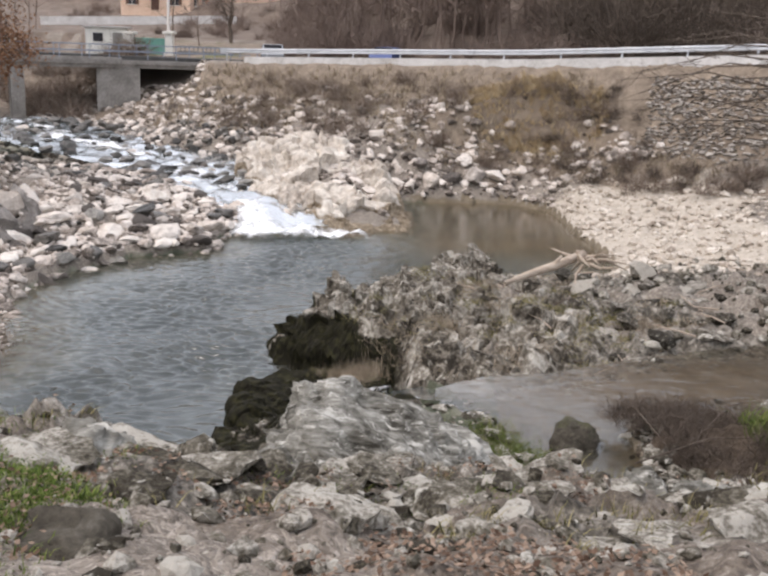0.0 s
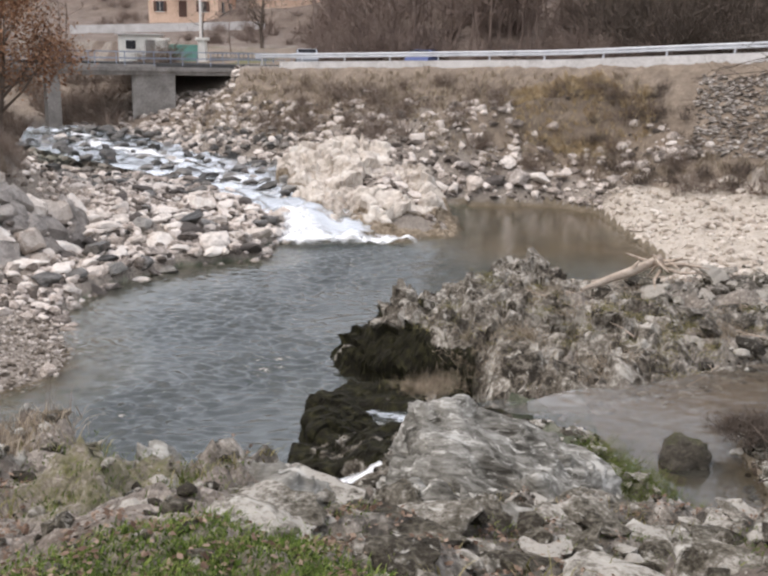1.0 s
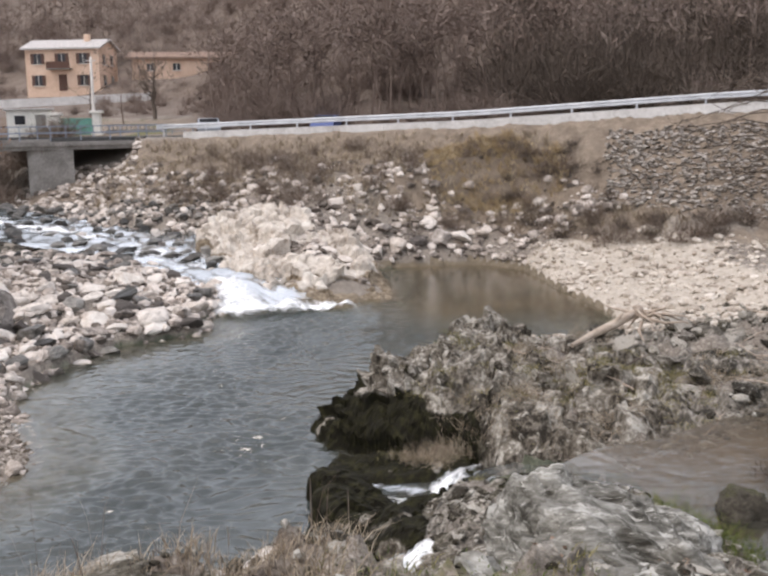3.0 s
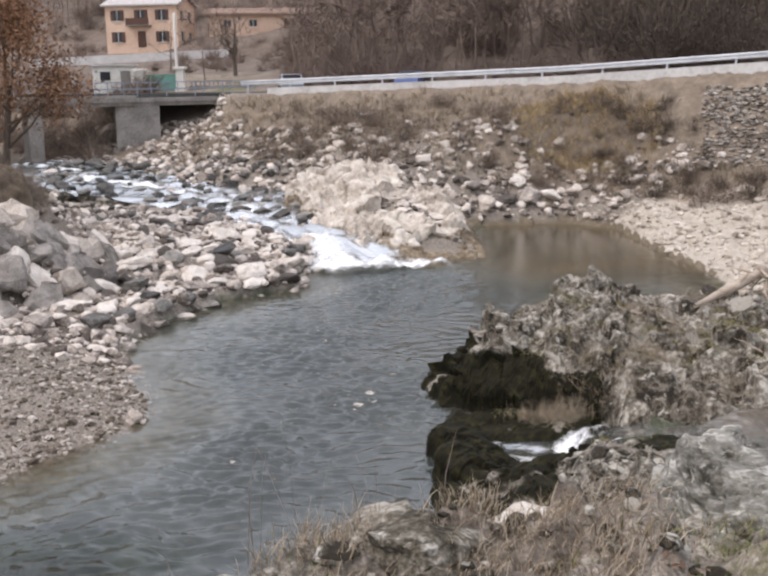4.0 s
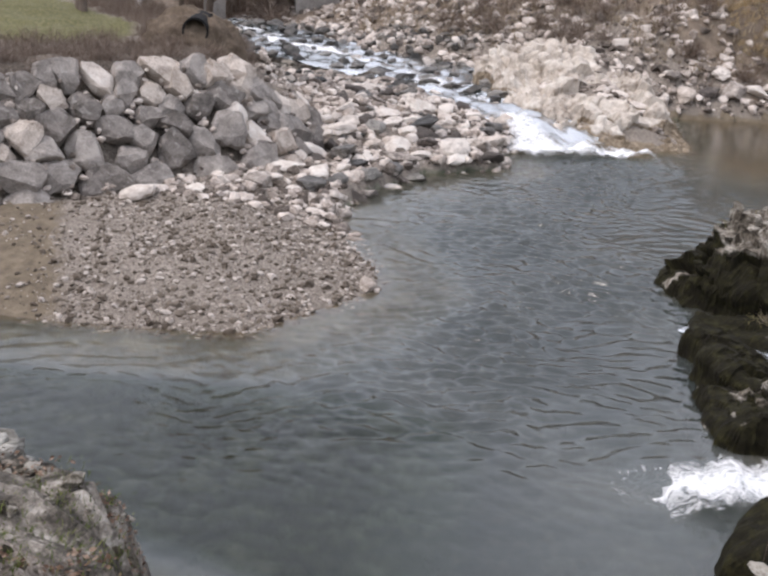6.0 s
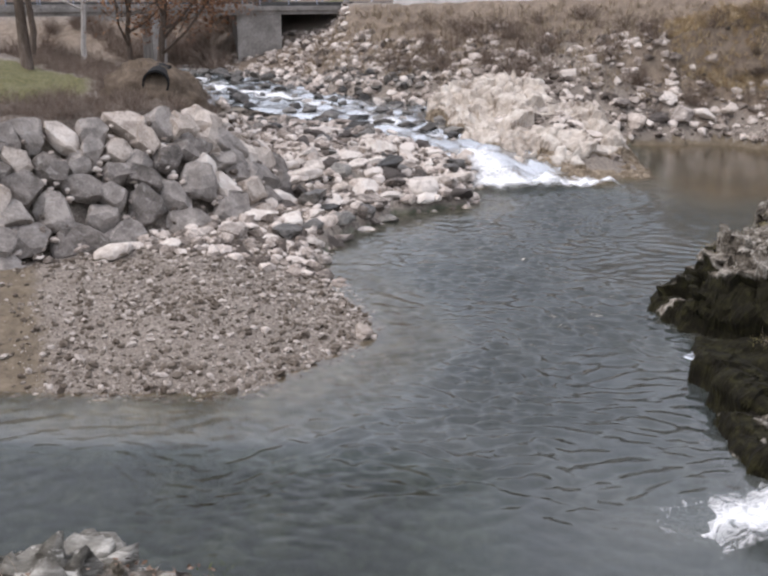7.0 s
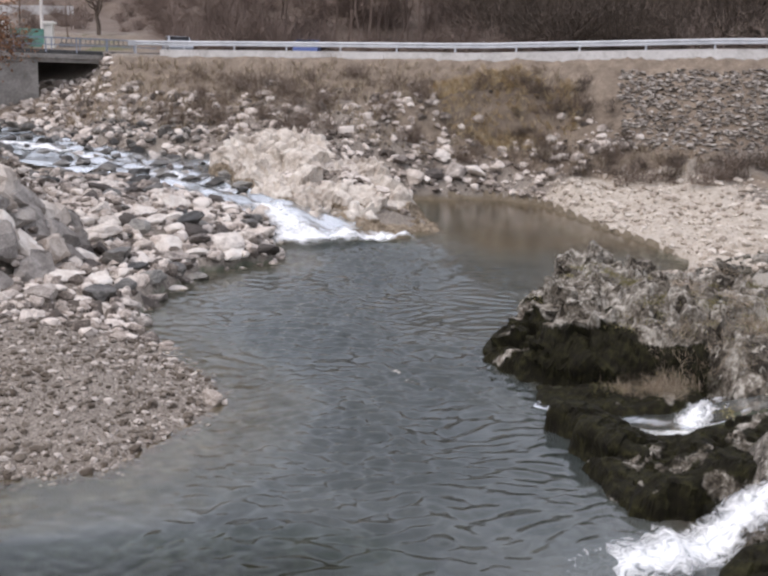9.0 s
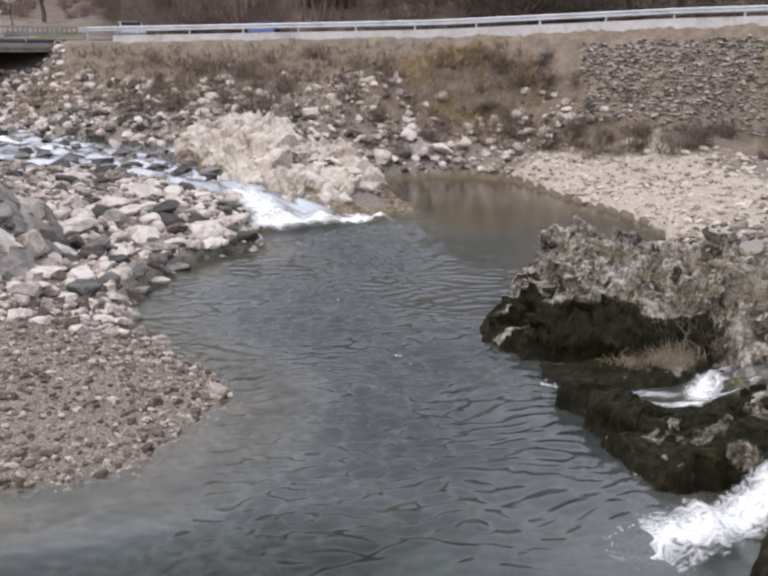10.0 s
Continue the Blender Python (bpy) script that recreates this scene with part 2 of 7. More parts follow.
def surface(name, colours, scale=3.0, rough=0.85, bump=0.4, vary="", amount=0.5, fine=9.0, metal=0.0, distance=0.03, stretch=None, moss=None, crack=0.0, lichen=None, half=0.165):
    """A weathered surface: colours over coarse noise, fine speckle, a shift from piece to piece, and relief."""
    m, n, l, bsdf = nodes_of(name)
    tc = n.new("ShaderNodeTexCoord")
    coord = tc.outputs["Object"]
    if stretch:
        mp = n.new("ShaderNodeMapping")
        mp.inputs["Scale"].default_value = stretch
        l.new(coord, mp.inputs["Vector"])
        coord = mp.outputs[0]
    if vary == "object":
        oi = n.new("ShaderNodeObjectInfo")
        rnd = oi.outputs["Random"]
    elif vary == "island":
        geo = n.new("ShaderNodeNewGeometry")
        rnd = geo.outputs["Random Per Island"]
    else:
        rnd = None
    if rnd:
        add = n.new("ShaderNodeVectorMath")
        add.operation = "ADD"
        sc = n.new("ShaderNodeVectorMath")
        sc.operation = "SCALE"
        sc.inputs[0].default_value = (17.0, 31.0, 23.0)
        l.new(rnd, sc.inputs["Scale"])
        l.new(coord, add.inputs[0])
        l.new(sc.outputs[0], add.inputs[1])
        coord = add.outputs[0]
    big = noise_node(n, l, coord, scale, 6, 0.62, 0.4)
    small = noise_node(n, l, coord, scale * fine, 5, 0.65)
    fac = math_node(n, l, "ADD", math_node(n, l, "MULTIPLY", big, 0.6), math_node(n, l, "MULTIPLY", small, 0.45))
    if rnd:
        shift = math_node(n, l, "MULTIPLY", math_node(n, l, "SUBTRACT", rnd, 0.5), amount)
        fac = math_node(n, l, "ADD", fac, shift)
    k = len(colours) - 1
    stops = [(0.525 - half + 2 * half * i / k, c) for i, c in enumerate(colours)]
    col = ramp(n, stops)
    l.new(fac, col.inputs[0])
    out = col.outputs[0]
    gap = None
    if lichen:
        spots = n.new("ShaderNodeMapRange")
        spots.inputs["From Min"].default_value, spots.inputs["From Max"].default_value = 0.56, 0.64
        l.new(noise_node(n, l, coord, 4.5, 8, 0.72, 0.6), spots.inputs["Value"])
        out = mix_col(n, l, spots.outputs[0], out, lichen)
    if crack:
        # fissures along the edges of warped cells
        warp = n.new("ShaderNodeTexNoise")
        warp.inputs["Scale"].default_value, warp.inputs["Detail"].default_value = crack * 0.9, 4
        l.new(coord, warp.inputs["Vector"])
        shove = n.new("ShaderNodeVectorMath")
        shove.operation = "MULTIPLY_ADD"
        shove.inputs[1].default_value = (0.9 / crack,) * 3
        l.new(warp.outputs["Color"], shove.inputs[0])
        l.new(coord, shove.inputs[2])
        vor = n.new("ShaderNodeTexVoronoi")
        vor.feature = "DISTANCE_TO_EDGE"
        vor.inputs["Scale"].default_value = crack
        l.new(shove.outputs[0], vor.inputs["Vector"])
        line = n.new("ShaderNodeMapRange")
        line.inputs["From Min"].default_value, line.inputs["From Max"].default_value = 0.01, 0.09
        l.new(vor.outputs["Distance"], line.inputs["Value"])
        gap = line.outputs[0]
        out = mix_col(n, l, math_node(n, l, "SUBTRACT", 1.0, gap), out, tuple(c * 0.55 for c in colours[0]))
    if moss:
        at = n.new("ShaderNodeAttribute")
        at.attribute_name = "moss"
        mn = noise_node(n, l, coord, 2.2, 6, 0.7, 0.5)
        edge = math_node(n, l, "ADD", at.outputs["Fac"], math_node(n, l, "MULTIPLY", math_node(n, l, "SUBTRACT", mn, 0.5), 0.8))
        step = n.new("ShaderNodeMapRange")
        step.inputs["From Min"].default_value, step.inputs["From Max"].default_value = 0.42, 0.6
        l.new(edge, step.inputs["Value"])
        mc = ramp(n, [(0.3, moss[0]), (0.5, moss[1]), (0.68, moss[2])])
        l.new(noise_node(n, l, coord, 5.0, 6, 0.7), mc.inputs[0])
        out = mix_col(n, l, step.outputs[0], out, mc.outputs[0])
    l.new(out, bsdf.inputs["Base Color"])
    bsdf.inputs["Roughness"].default_value = rough
    bsdf.inputs["Metallic"].default_value = metal
    bsdf.inputs["Specular IOR Level"].default_value = 0.15 if rough > 0.7 else 0.4
    if bump:
        h = math_node(n, l, "ADD", math_node(n, l, "MULTIPLY", big, 0.7), math_node(n, l, "MULTIPLY", small, 0.5))
        if gap:
            h = math_node(n, l, "ADD", h, math_node(n, l, "MULTIPLY", gap, 0.5))
        bump_to(n, l, bsdf, h, bump, distance)
    return m


def plain(name, colour, rough=0.6, metal=0.0, wear=0.25):
    dark = tuple(c * (1 - wear) for c in colour)
    light = tuple(min(1, c * (1 + wear * 0.6)) for c in colour)
    return surface(name, [dark, colour, light], scale=1.4, rough=rough, bump=0.08, metal=metal, distance=0.01)


M_STONE = surface("river_stone", [(0.1, 0.083, 0.07), (0.31, 0.264, 0.227), (0.52, 0.452, 0.397), (0.68, 0.615, 0.555)], 2.6, 0.85, 0.6, "island", 0.42)
M_GRAVEL = surface("brown_gravel", [(0.1, 0.08, 0.062), (0.165, 0.137, 0.11), (0.245, 0.21, 0.176), (0.5, 0.445, 0.395)], 1.2, 0.9, 0.5, "island", 0.42)
M_PALEGRAVEL = surface("pale_gravel", [(0.24, 0.2, 0.16), (0.42, 0.36, 0.3), (0.54, 0.48, 0.41), (0.68, 0.62, 0.55)], 1.2, 0.9, 0.5, "island", 0.26)
M_WETSTONE = surface("wet_dark_stone", [(0.02, 0.018, 0.015), (0.055, 0.05, 0.043), (0.12, 0.11, 0.098), (0.25, 0.235, 0.21)], 1.6, 0.45, 0.6, "object", 0.3)
M_BOULDER = surface("bank_boulder", [(0.09, 0.078, 0.07), (0.27, 0.235, 0.21), (0.45, 0.40, 0.355), (0.7, 0.64, 0.58)], 2.2, 0.85, 0.8, "object", 0.6, distance=0.06)
M_WALLSTONE = surface("grey_block", [(0.11, 0.097, 0.085), (0.2, 0.178, 0.16), (0.29, 0.262, 0.238), (0.45, 0.405, 0.365)], 2.6, 0.85, 1.0, "object", 0.22, distance=0.05, lichen=(0.36, 0.335, 0.31))
M_PALEBLOCK = surface("pale_block", [(0.32, 0.27, 0.23), (0.5, 0.435, 0.375), (0.64, 0.575, 0.515), (0.76, 0.72, 0.66)], 2.2, 0.85, 0.8, "object", 0.24)
M_TAN = surface("tan_bedrock", [(0.2, 0.16, 0.125), (0.46, 0.4, 0.34), (0.62, 0.56, 0.49), (0.75, 0.71, 0.64)], 0.7, 0.85, 1.0, fine=6, distance=0.15,
                moss=((0.1, 0.077, 0.054), (0.23, 0.182, 0.13), (0.4, 0.33, 0.245)))
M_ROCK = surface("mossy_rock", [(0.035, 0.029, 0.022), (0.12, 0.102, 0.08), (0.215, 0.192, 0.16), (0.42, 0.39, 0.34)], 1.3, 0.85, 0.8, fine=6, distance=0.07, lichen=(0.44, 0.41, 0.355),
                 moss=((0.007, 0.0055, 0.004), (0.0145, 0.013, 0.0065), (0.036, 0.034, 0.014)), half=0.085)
M_SLAB = surface("grey_slab", [(0.04, 0.036, 0.028), (0.125, 0.117, 0.099), (0.235, 0.224, 0.197), (0.44, 0.425, 0.385)], 0.8, 0.8, 0.9, fine=7, distance=0.06, stretch=(0.6, 1.4, 2.6), lichen=(0.52, 0.5, 0.45),
                 moss=((0.05, 0.045, 0.03), (0.11, 0.10, 0.05), (0.2, 0.19, 0.1)), half=0.105)
M_CONCRETE = surface("aged_concrete", [(0.13, 0.12, 0.108), (0.23, 0.213, 0.195), (0.34, 0.32, 0.295)], 0.9, 0.9, 0.3)
M_PALECONC = surface("pale_concrete", [(0.42, 0.40, 0.38), (0.6, 0.58, 0.56), (0.72, 0.70, 0.68)], 0.8, 0.9, 0.3)
M_ASPHALT = surface("asphalt", [(0.035, 0.035, 0.035), (0.055, 0.055, 0.055), (0.085, 0.083, 0.08)], 1.2, 0.9, 0.3)
M_STEEL = surface("galvanised_steel", [(0.38, 0.39, 0.41), (0.52, 0.53, 0.55), (0.62, 0.63, 0.64)], 1.1, 0.5, 0.05, metal=0.35, distance=0.005)
M_BARK = surface("grey_brown_bark", [(0.05, 0.038, 0.03), (0.115, 0.09, 0.072), (0.19, 0.155, 0.13)], 3.0, 0.95, 0.6, stretch=(3, 3, 0.6))
M_PALEBARK = surface("pale_bark", [(0.25, 0.22, 0.2), (0.45, 0.42, 0.39), (0.6, 0.57, 0.53)], 3.0, 0.9, 0.5, stretch=(3, 3, 0.8))
M_DRIFT = surface("bleached_driftwood", [(0.22, 0.17, 0.13), (0.42, 0.34, 0.27), (0.58, 0.5, 0.42)], 2.0, 0.9, 0.5, stretch=(0.6, 3, 3))
M_WOODS = surface("winter_woods", [(0.1, 0.073, 0.06), (0.205, 0.155, 0.13), (0.34, 0.275, 0.235)], 0.05, 0.95, 0.0, "", half=0.12)
M_RUSTLEAF = surface("withered_leaves", [(0.12, 0.06, 0.035), (0.22, 0.115, 0.065), (0.33, 0.19, 0.115)], 0.4, 0.9, 0.0, "island", 0.36)
M_DRYGRASS = surface("dry_grass", [(0.19, 0.145, 0.10), (0.32, 0.255, 0.185), (0.45, 0.38, 0.29)], 0.5, 0.9, 0.0, "island", 0.36)
M_GREENGRASS = surface("green_grass", [(0.045, 0.075, 0.014), (0.1, 0.15, 0.028), (0.2, 0.24, 0.065)], 0.6, 0.8, 0.0, "island", 0.36)
M_TWIG = surface("brown_twig", [(0.10, 0.07, 0.055), (0.19, 0.145, 0.115), (0.32, 0.265, 0.22)], 1.0, 0.95, 0.0, "island", 0.3)
M_SOIL = surface("dark_soil", [(0.025, 0.018, 0.013), (0.07, 0.052, 0.038), (0.14, 0.11, 0.085)], 2.2, 0.95, 0.9, distance=0.08)
M_BANKSTONE = surface("lichened_bank_stone", [(0.035, 0.029, 0.021), (0.10, 0.088, 0.066), (0.2, 0.18, 0.148), (0.42, 0.39, 0.34)], 3.2, 0.88, 1.0, "island", 0.22, lichen=(0.5, 0.475, 0.42), distance=0.05, half=0.105)
M_WALLRUBBLE = surface("dry_wall_stone", [(0.09, 0.075, 0.062), (0.19, 0.165, 0.142), (0.29, 0.258, 0.228), (0.46, 0.42, 0.375)], 2.4, 0.88, 0.6, "island", 0.3)
M_EARTH = surface("brown_earth", [(0.07, 0.052, 0.038), (0.14, 0.108, 0.08), (0.23, 0.18, 0.135)], 2.0, 0.95, 0.9, distance=0.08)
M_MOSSGRASS = surface("mossy_grass", [(0.045, 0.07, 0.012), (0.1, 0.135, 0.03), (0.2, 0.21, 0.07)], 0.6, 0.85, 0.0, "island", 0.36)
M_LEAF = surface("leaf_litter", [(0.07, 0.042, 0.028), (0.155, 0.1, 0.07), (0.3, 0.22, 0.165)], 1.0, 0.9, 0.0, "island", 0.4)

M_STRAW = surface("straw_grass", [(0.3, 0.21, 0.11), (0.47, 0.36, 0.21), (0.62, 0.51, 0.34)], 0.5, 0.9, 0.0, "island", 0.36)
M_SPURROCK = surface("spur_rock", [(0.035, 0.03, 0.023), (0.095, 0.082, 0.065), (0.185, 0.163, 0.135), (0.36, 0.33, 0.285)], 2.0, 0.88, 0.9, "object", 0.36, distance=0.06, lichen=(0.4, 0.375, 0.325), half=0.105)
M_MOSSROCK = surface("green_mossy_rock", [(0.03, 0.026, 0.02), (0.08, 0.07, 0.055), (0.16, 0.145, 0.12)], 2.0, 0.88, 0.9, distance=0.06,
                     moss=((0.015, 0.016, 0.006), (0.045, 0.047, 0.015), (0.11, 0.11, 0.045)))
M_OLIVE = surface("olive_straw_grass", [(0.09, 0.085, 0.03), (0.19, 0.17, 0.07), (0.34, 0.29, 0.15)], 0.8, 0.9, 0.0, "island", 0.45)
M_DARKSTONE = surface("dark_wet_stones", [(0.03, 0.027, 0.023), (0.075, 0.067, 0.057), (0.15, 0.135, 0.117), (0.36, 0.325, 0.285)], 2.2, 0.55, 0.6, "island", 0.34)


# ---- mesh helpers ----
def mesh_object(name, verts, faces, material, parent=None, smooth_shade=False, label="", attrs=None):
    me = bpy.data.meshes.new(name)
    verts, faces = np.asarray(verts, float), np.asarray(faces)
    me.from_pydata(verts.tolist(), [], faces.tolist())
    if smooth_shade:
        me.polygons.foreach_set("use_smooth", np.ones(len(me.polygons), bool))
    for key, values in (attrs or {}).items():
        me.attributes.new(key, "FLOAT", "POINT").data.foreach_set("value", np.asarray(values, np.float32))
    me.materials.append(material)
    me.update()
    ob = new(name, me)
    ob.parent = parent
    if label:
        ob["label"] = label
    return ob


def part(name, bm, material, parent, label=""):
    me = bpy.data.meshes.new(name)
    bm.normal_update()
    bm.to_mesh(me)
    bm.free()
    me.materials.append(material)
    ob = new(name, me)
    ob.parent = parent
    if label:
        ob["label"] = label
    return ob


def box(size, at=(0, 0, 0), bevel=0.0, turn=0.0, bm=None):
    own = bm is None
    bm = bm or bmesh.new()
    m = Matrix.Translation(at) @ Matrix.Rotation(turn, 4, "Z") @ Matrix.Diagonal((*size, 1))
    made = bmesh.ops.create_cube(bm, size=1, matrix=m)
    if bevel and own:
        bmesh.ops.bevel(bm, geom=bm.edges[:], offset=bevel, segments=2, affect="EDGES", profile=0.6)
    return bm


def tube_points(pts, radii, sides=6):
    """Vertices and faces of a bent tapered tube."""
    pts = np.asarray(pts, float)
    verts, faces = [], []
    for i, p in enumerate(pts):
        a = pts[min(i + 1, len(pts) - 1)] - pts[max(i - 1, 0)]
        a = a / (np.linalg.norm(a) + 1e-9)
        u = np.cross(a, (0.3, 0.9, 0.2) if abs(a[2]) > 0.8 else (0, 0, 1.0))
        u /= np.linalg.norm(u) + 1e-9
        v = np.cross(a, u)
        for k in range(sides):
            t = 2 * math.pi * k / sides
            verts.append(p + radii[i] * (math.cos(t) * u + math.sin(t) * v))
    for i in range(len(pts) - 1):
        for k in range(sides):
            a, b = i * sides + k, i * sides + (k + 1) % sides
            faces += [(a, b, b + sides), (a, b + sides, a + sides)]
    for base in (0, (len(pts) - 1) * sides):
        for k in range(1, sides - 1):
            faces.append((base, base + k, base + k + 1))
    return np.array(verts), np.array(faces)


def tube(name, pts, radii, material, parent=None, sides=8, label=""):
    v, f = tube_points(pts, radii, sides)
    return mesh_object(name, v, f, material, parent, True, label)


def join(pieces):
    vs, fs, base = [], [], 0
    for v, f in pieces:
        vs.append(v)
        fs.append(np.asarray(f) + base)
        base += len(v)
    return np.concatenate(vs), np.concatenate(fs)


def ico(level):
    bm = bmesh.new()
    bmesh.ops.create_icosphere(bm, subdivisions=level, radius=1)
    v = np.array([p.co[:] for p in bm.verts])
    f = np.array([[p.index for p in q.verts] for q in bm.faces])
    bm.free()
    return v, f


ICO = {k: ico(k) for k in (1, 2, 3, 4, 5, 6)}


def rock(level, seed, cuts=11, soft=0.0, noise_amp=0.05, noise_scale=2.0):
    """A unit rock: a ball cut by random planes, then worn."""
    r = np.random.RandomState(seed)
    v, f = ICO[level]
    n = r.normal(size=(cuts, 3))
    n /= np.linalg.norm(n, axis=1)[:, None]
    dist = r.uniform(0.38, 0.8, cuts)
    dot = v @ n.T
    reach = np.where(dot > 0.05, dist / np.maximum(dot, 0.05), 9.0)
    rad = np.minimum(reach.min(axis=1), 1.25)
    if soft:
        rad = rad + (1 - rad) * soft
    w = v * rad[:, None]
    w = w - (w.max(axis=0) + w.min(axis=0)) / 2
    w = w / np.abs(w).max(axis=0) * r.uniform(0.85, 1.0, 3)
    if noise_amp:
        rr = fbm(w[:, 0] * noise_scale + seed, w[:, 1] * noise_scale, w[:, 2] * noise_scale, 4, seed)
        w = w * (1 + noise_amp * rr)[:, None]
    return w, f


def turned(v, yaw, tilt=0.0):
    c, s = math.cos(yaw), math.sin(yaw)
    a = np.array([[c, -s, 0], [s, c, 0], [0, 0, 1]])
    c, s = math.cos(tilt), math.sin(tilt)
    b = np.array([[1, 0, 0], [0, c, -s], [0, s, c]])
    return v @ (a @ b).T


def scatter(name, xs, ys, sizes, material, protos, flat=(0.5, 0.8), sink=0.25, seed=1, label="", category="", zs=None, smooth_shade=False):
    """Many small stones as one object."""
    r = np.random.RandomState(seed)
    zs = ground_z(xs, ys) if zs is None else zs
    pieces = []
    for x, y, z, s in zip(xs, ys, zs, sizes):
        v, f = protos[r.randint(len(protos))]
        k = np.array([s * r.uniform(0.8, 1.25), s * r.uniform(0.7, 1.0), s * r.uniform(*flat)])
        w = turned(v * k, r.uniform(0, 6.28), r.uniform(-0.3, 0.3))
        pieces.append((w + (x, y, z + k[2] * (1 - 2 * sink) * 0.6), f))
    v, f = join(pieces)
    ob = mesh_object(name, v, f, material, smooth_shade=smooth_shade)
    return tagged(ob, label, category, kind="stuff")


def blades(name, roots, heights, material, spread=0.25, width=0.012, seed=2, label="", category="", per=6):
    """Tufts of thin bent blades as one object."""
    r = np.random.RandomState(seed)
    n = len(roots) * per
    base = np.repeat(np.asarray(roots, float), per, axis=0)
    h = np.repeat(np.asarray(heights, float), per) * r.uniform(0.5, 1.1, n)
    base[:, :2] += r.normal(size=(n, 2)) * 0.06 * (1 + h[:, None])
    a = r.uniform(0, 2 * math.pi, n)
    lean = r.uniform(0.1, 1.0, n) * spread
    d = np.stack([np.cos(a) * lean, np.sin(a) * lean, np.ones(n)], 1) * h[:, None]
    side = np.stack([-np.sin(a + 0.7), np.cos(a + 0.7), np.zeros(n)], 1) * (width * r.uniform(0.6, 1.4, n))[:, None]
    mid = base + d * (0.55, 0.55, 0.65)
    tip = base + d * (1.5, 1.5, 0.95)
    v = np.stack([base - side, base + side, mid + side * 0.7, mid - side * 0.7, tip], 1).reshape(-1, 3)
    i = np.arange(n) * 5
    f = np.concatenate([np.stack([i, i + 1, i + 2], 1), np.stack([i, i + 2, i + 3], 1), np.stack([i + 3, i + 2, i + 4], 1)])
    ob = mesh_object(name, v, f, material)
    return tagged(ob, label, category, kind="stuff")


def empty(name, at=(0, 0, 0), label="", category="", group="", kind=""):
    ob = new(name)
    ob.location = at
    return tagged(ob, label, category, group, kind)


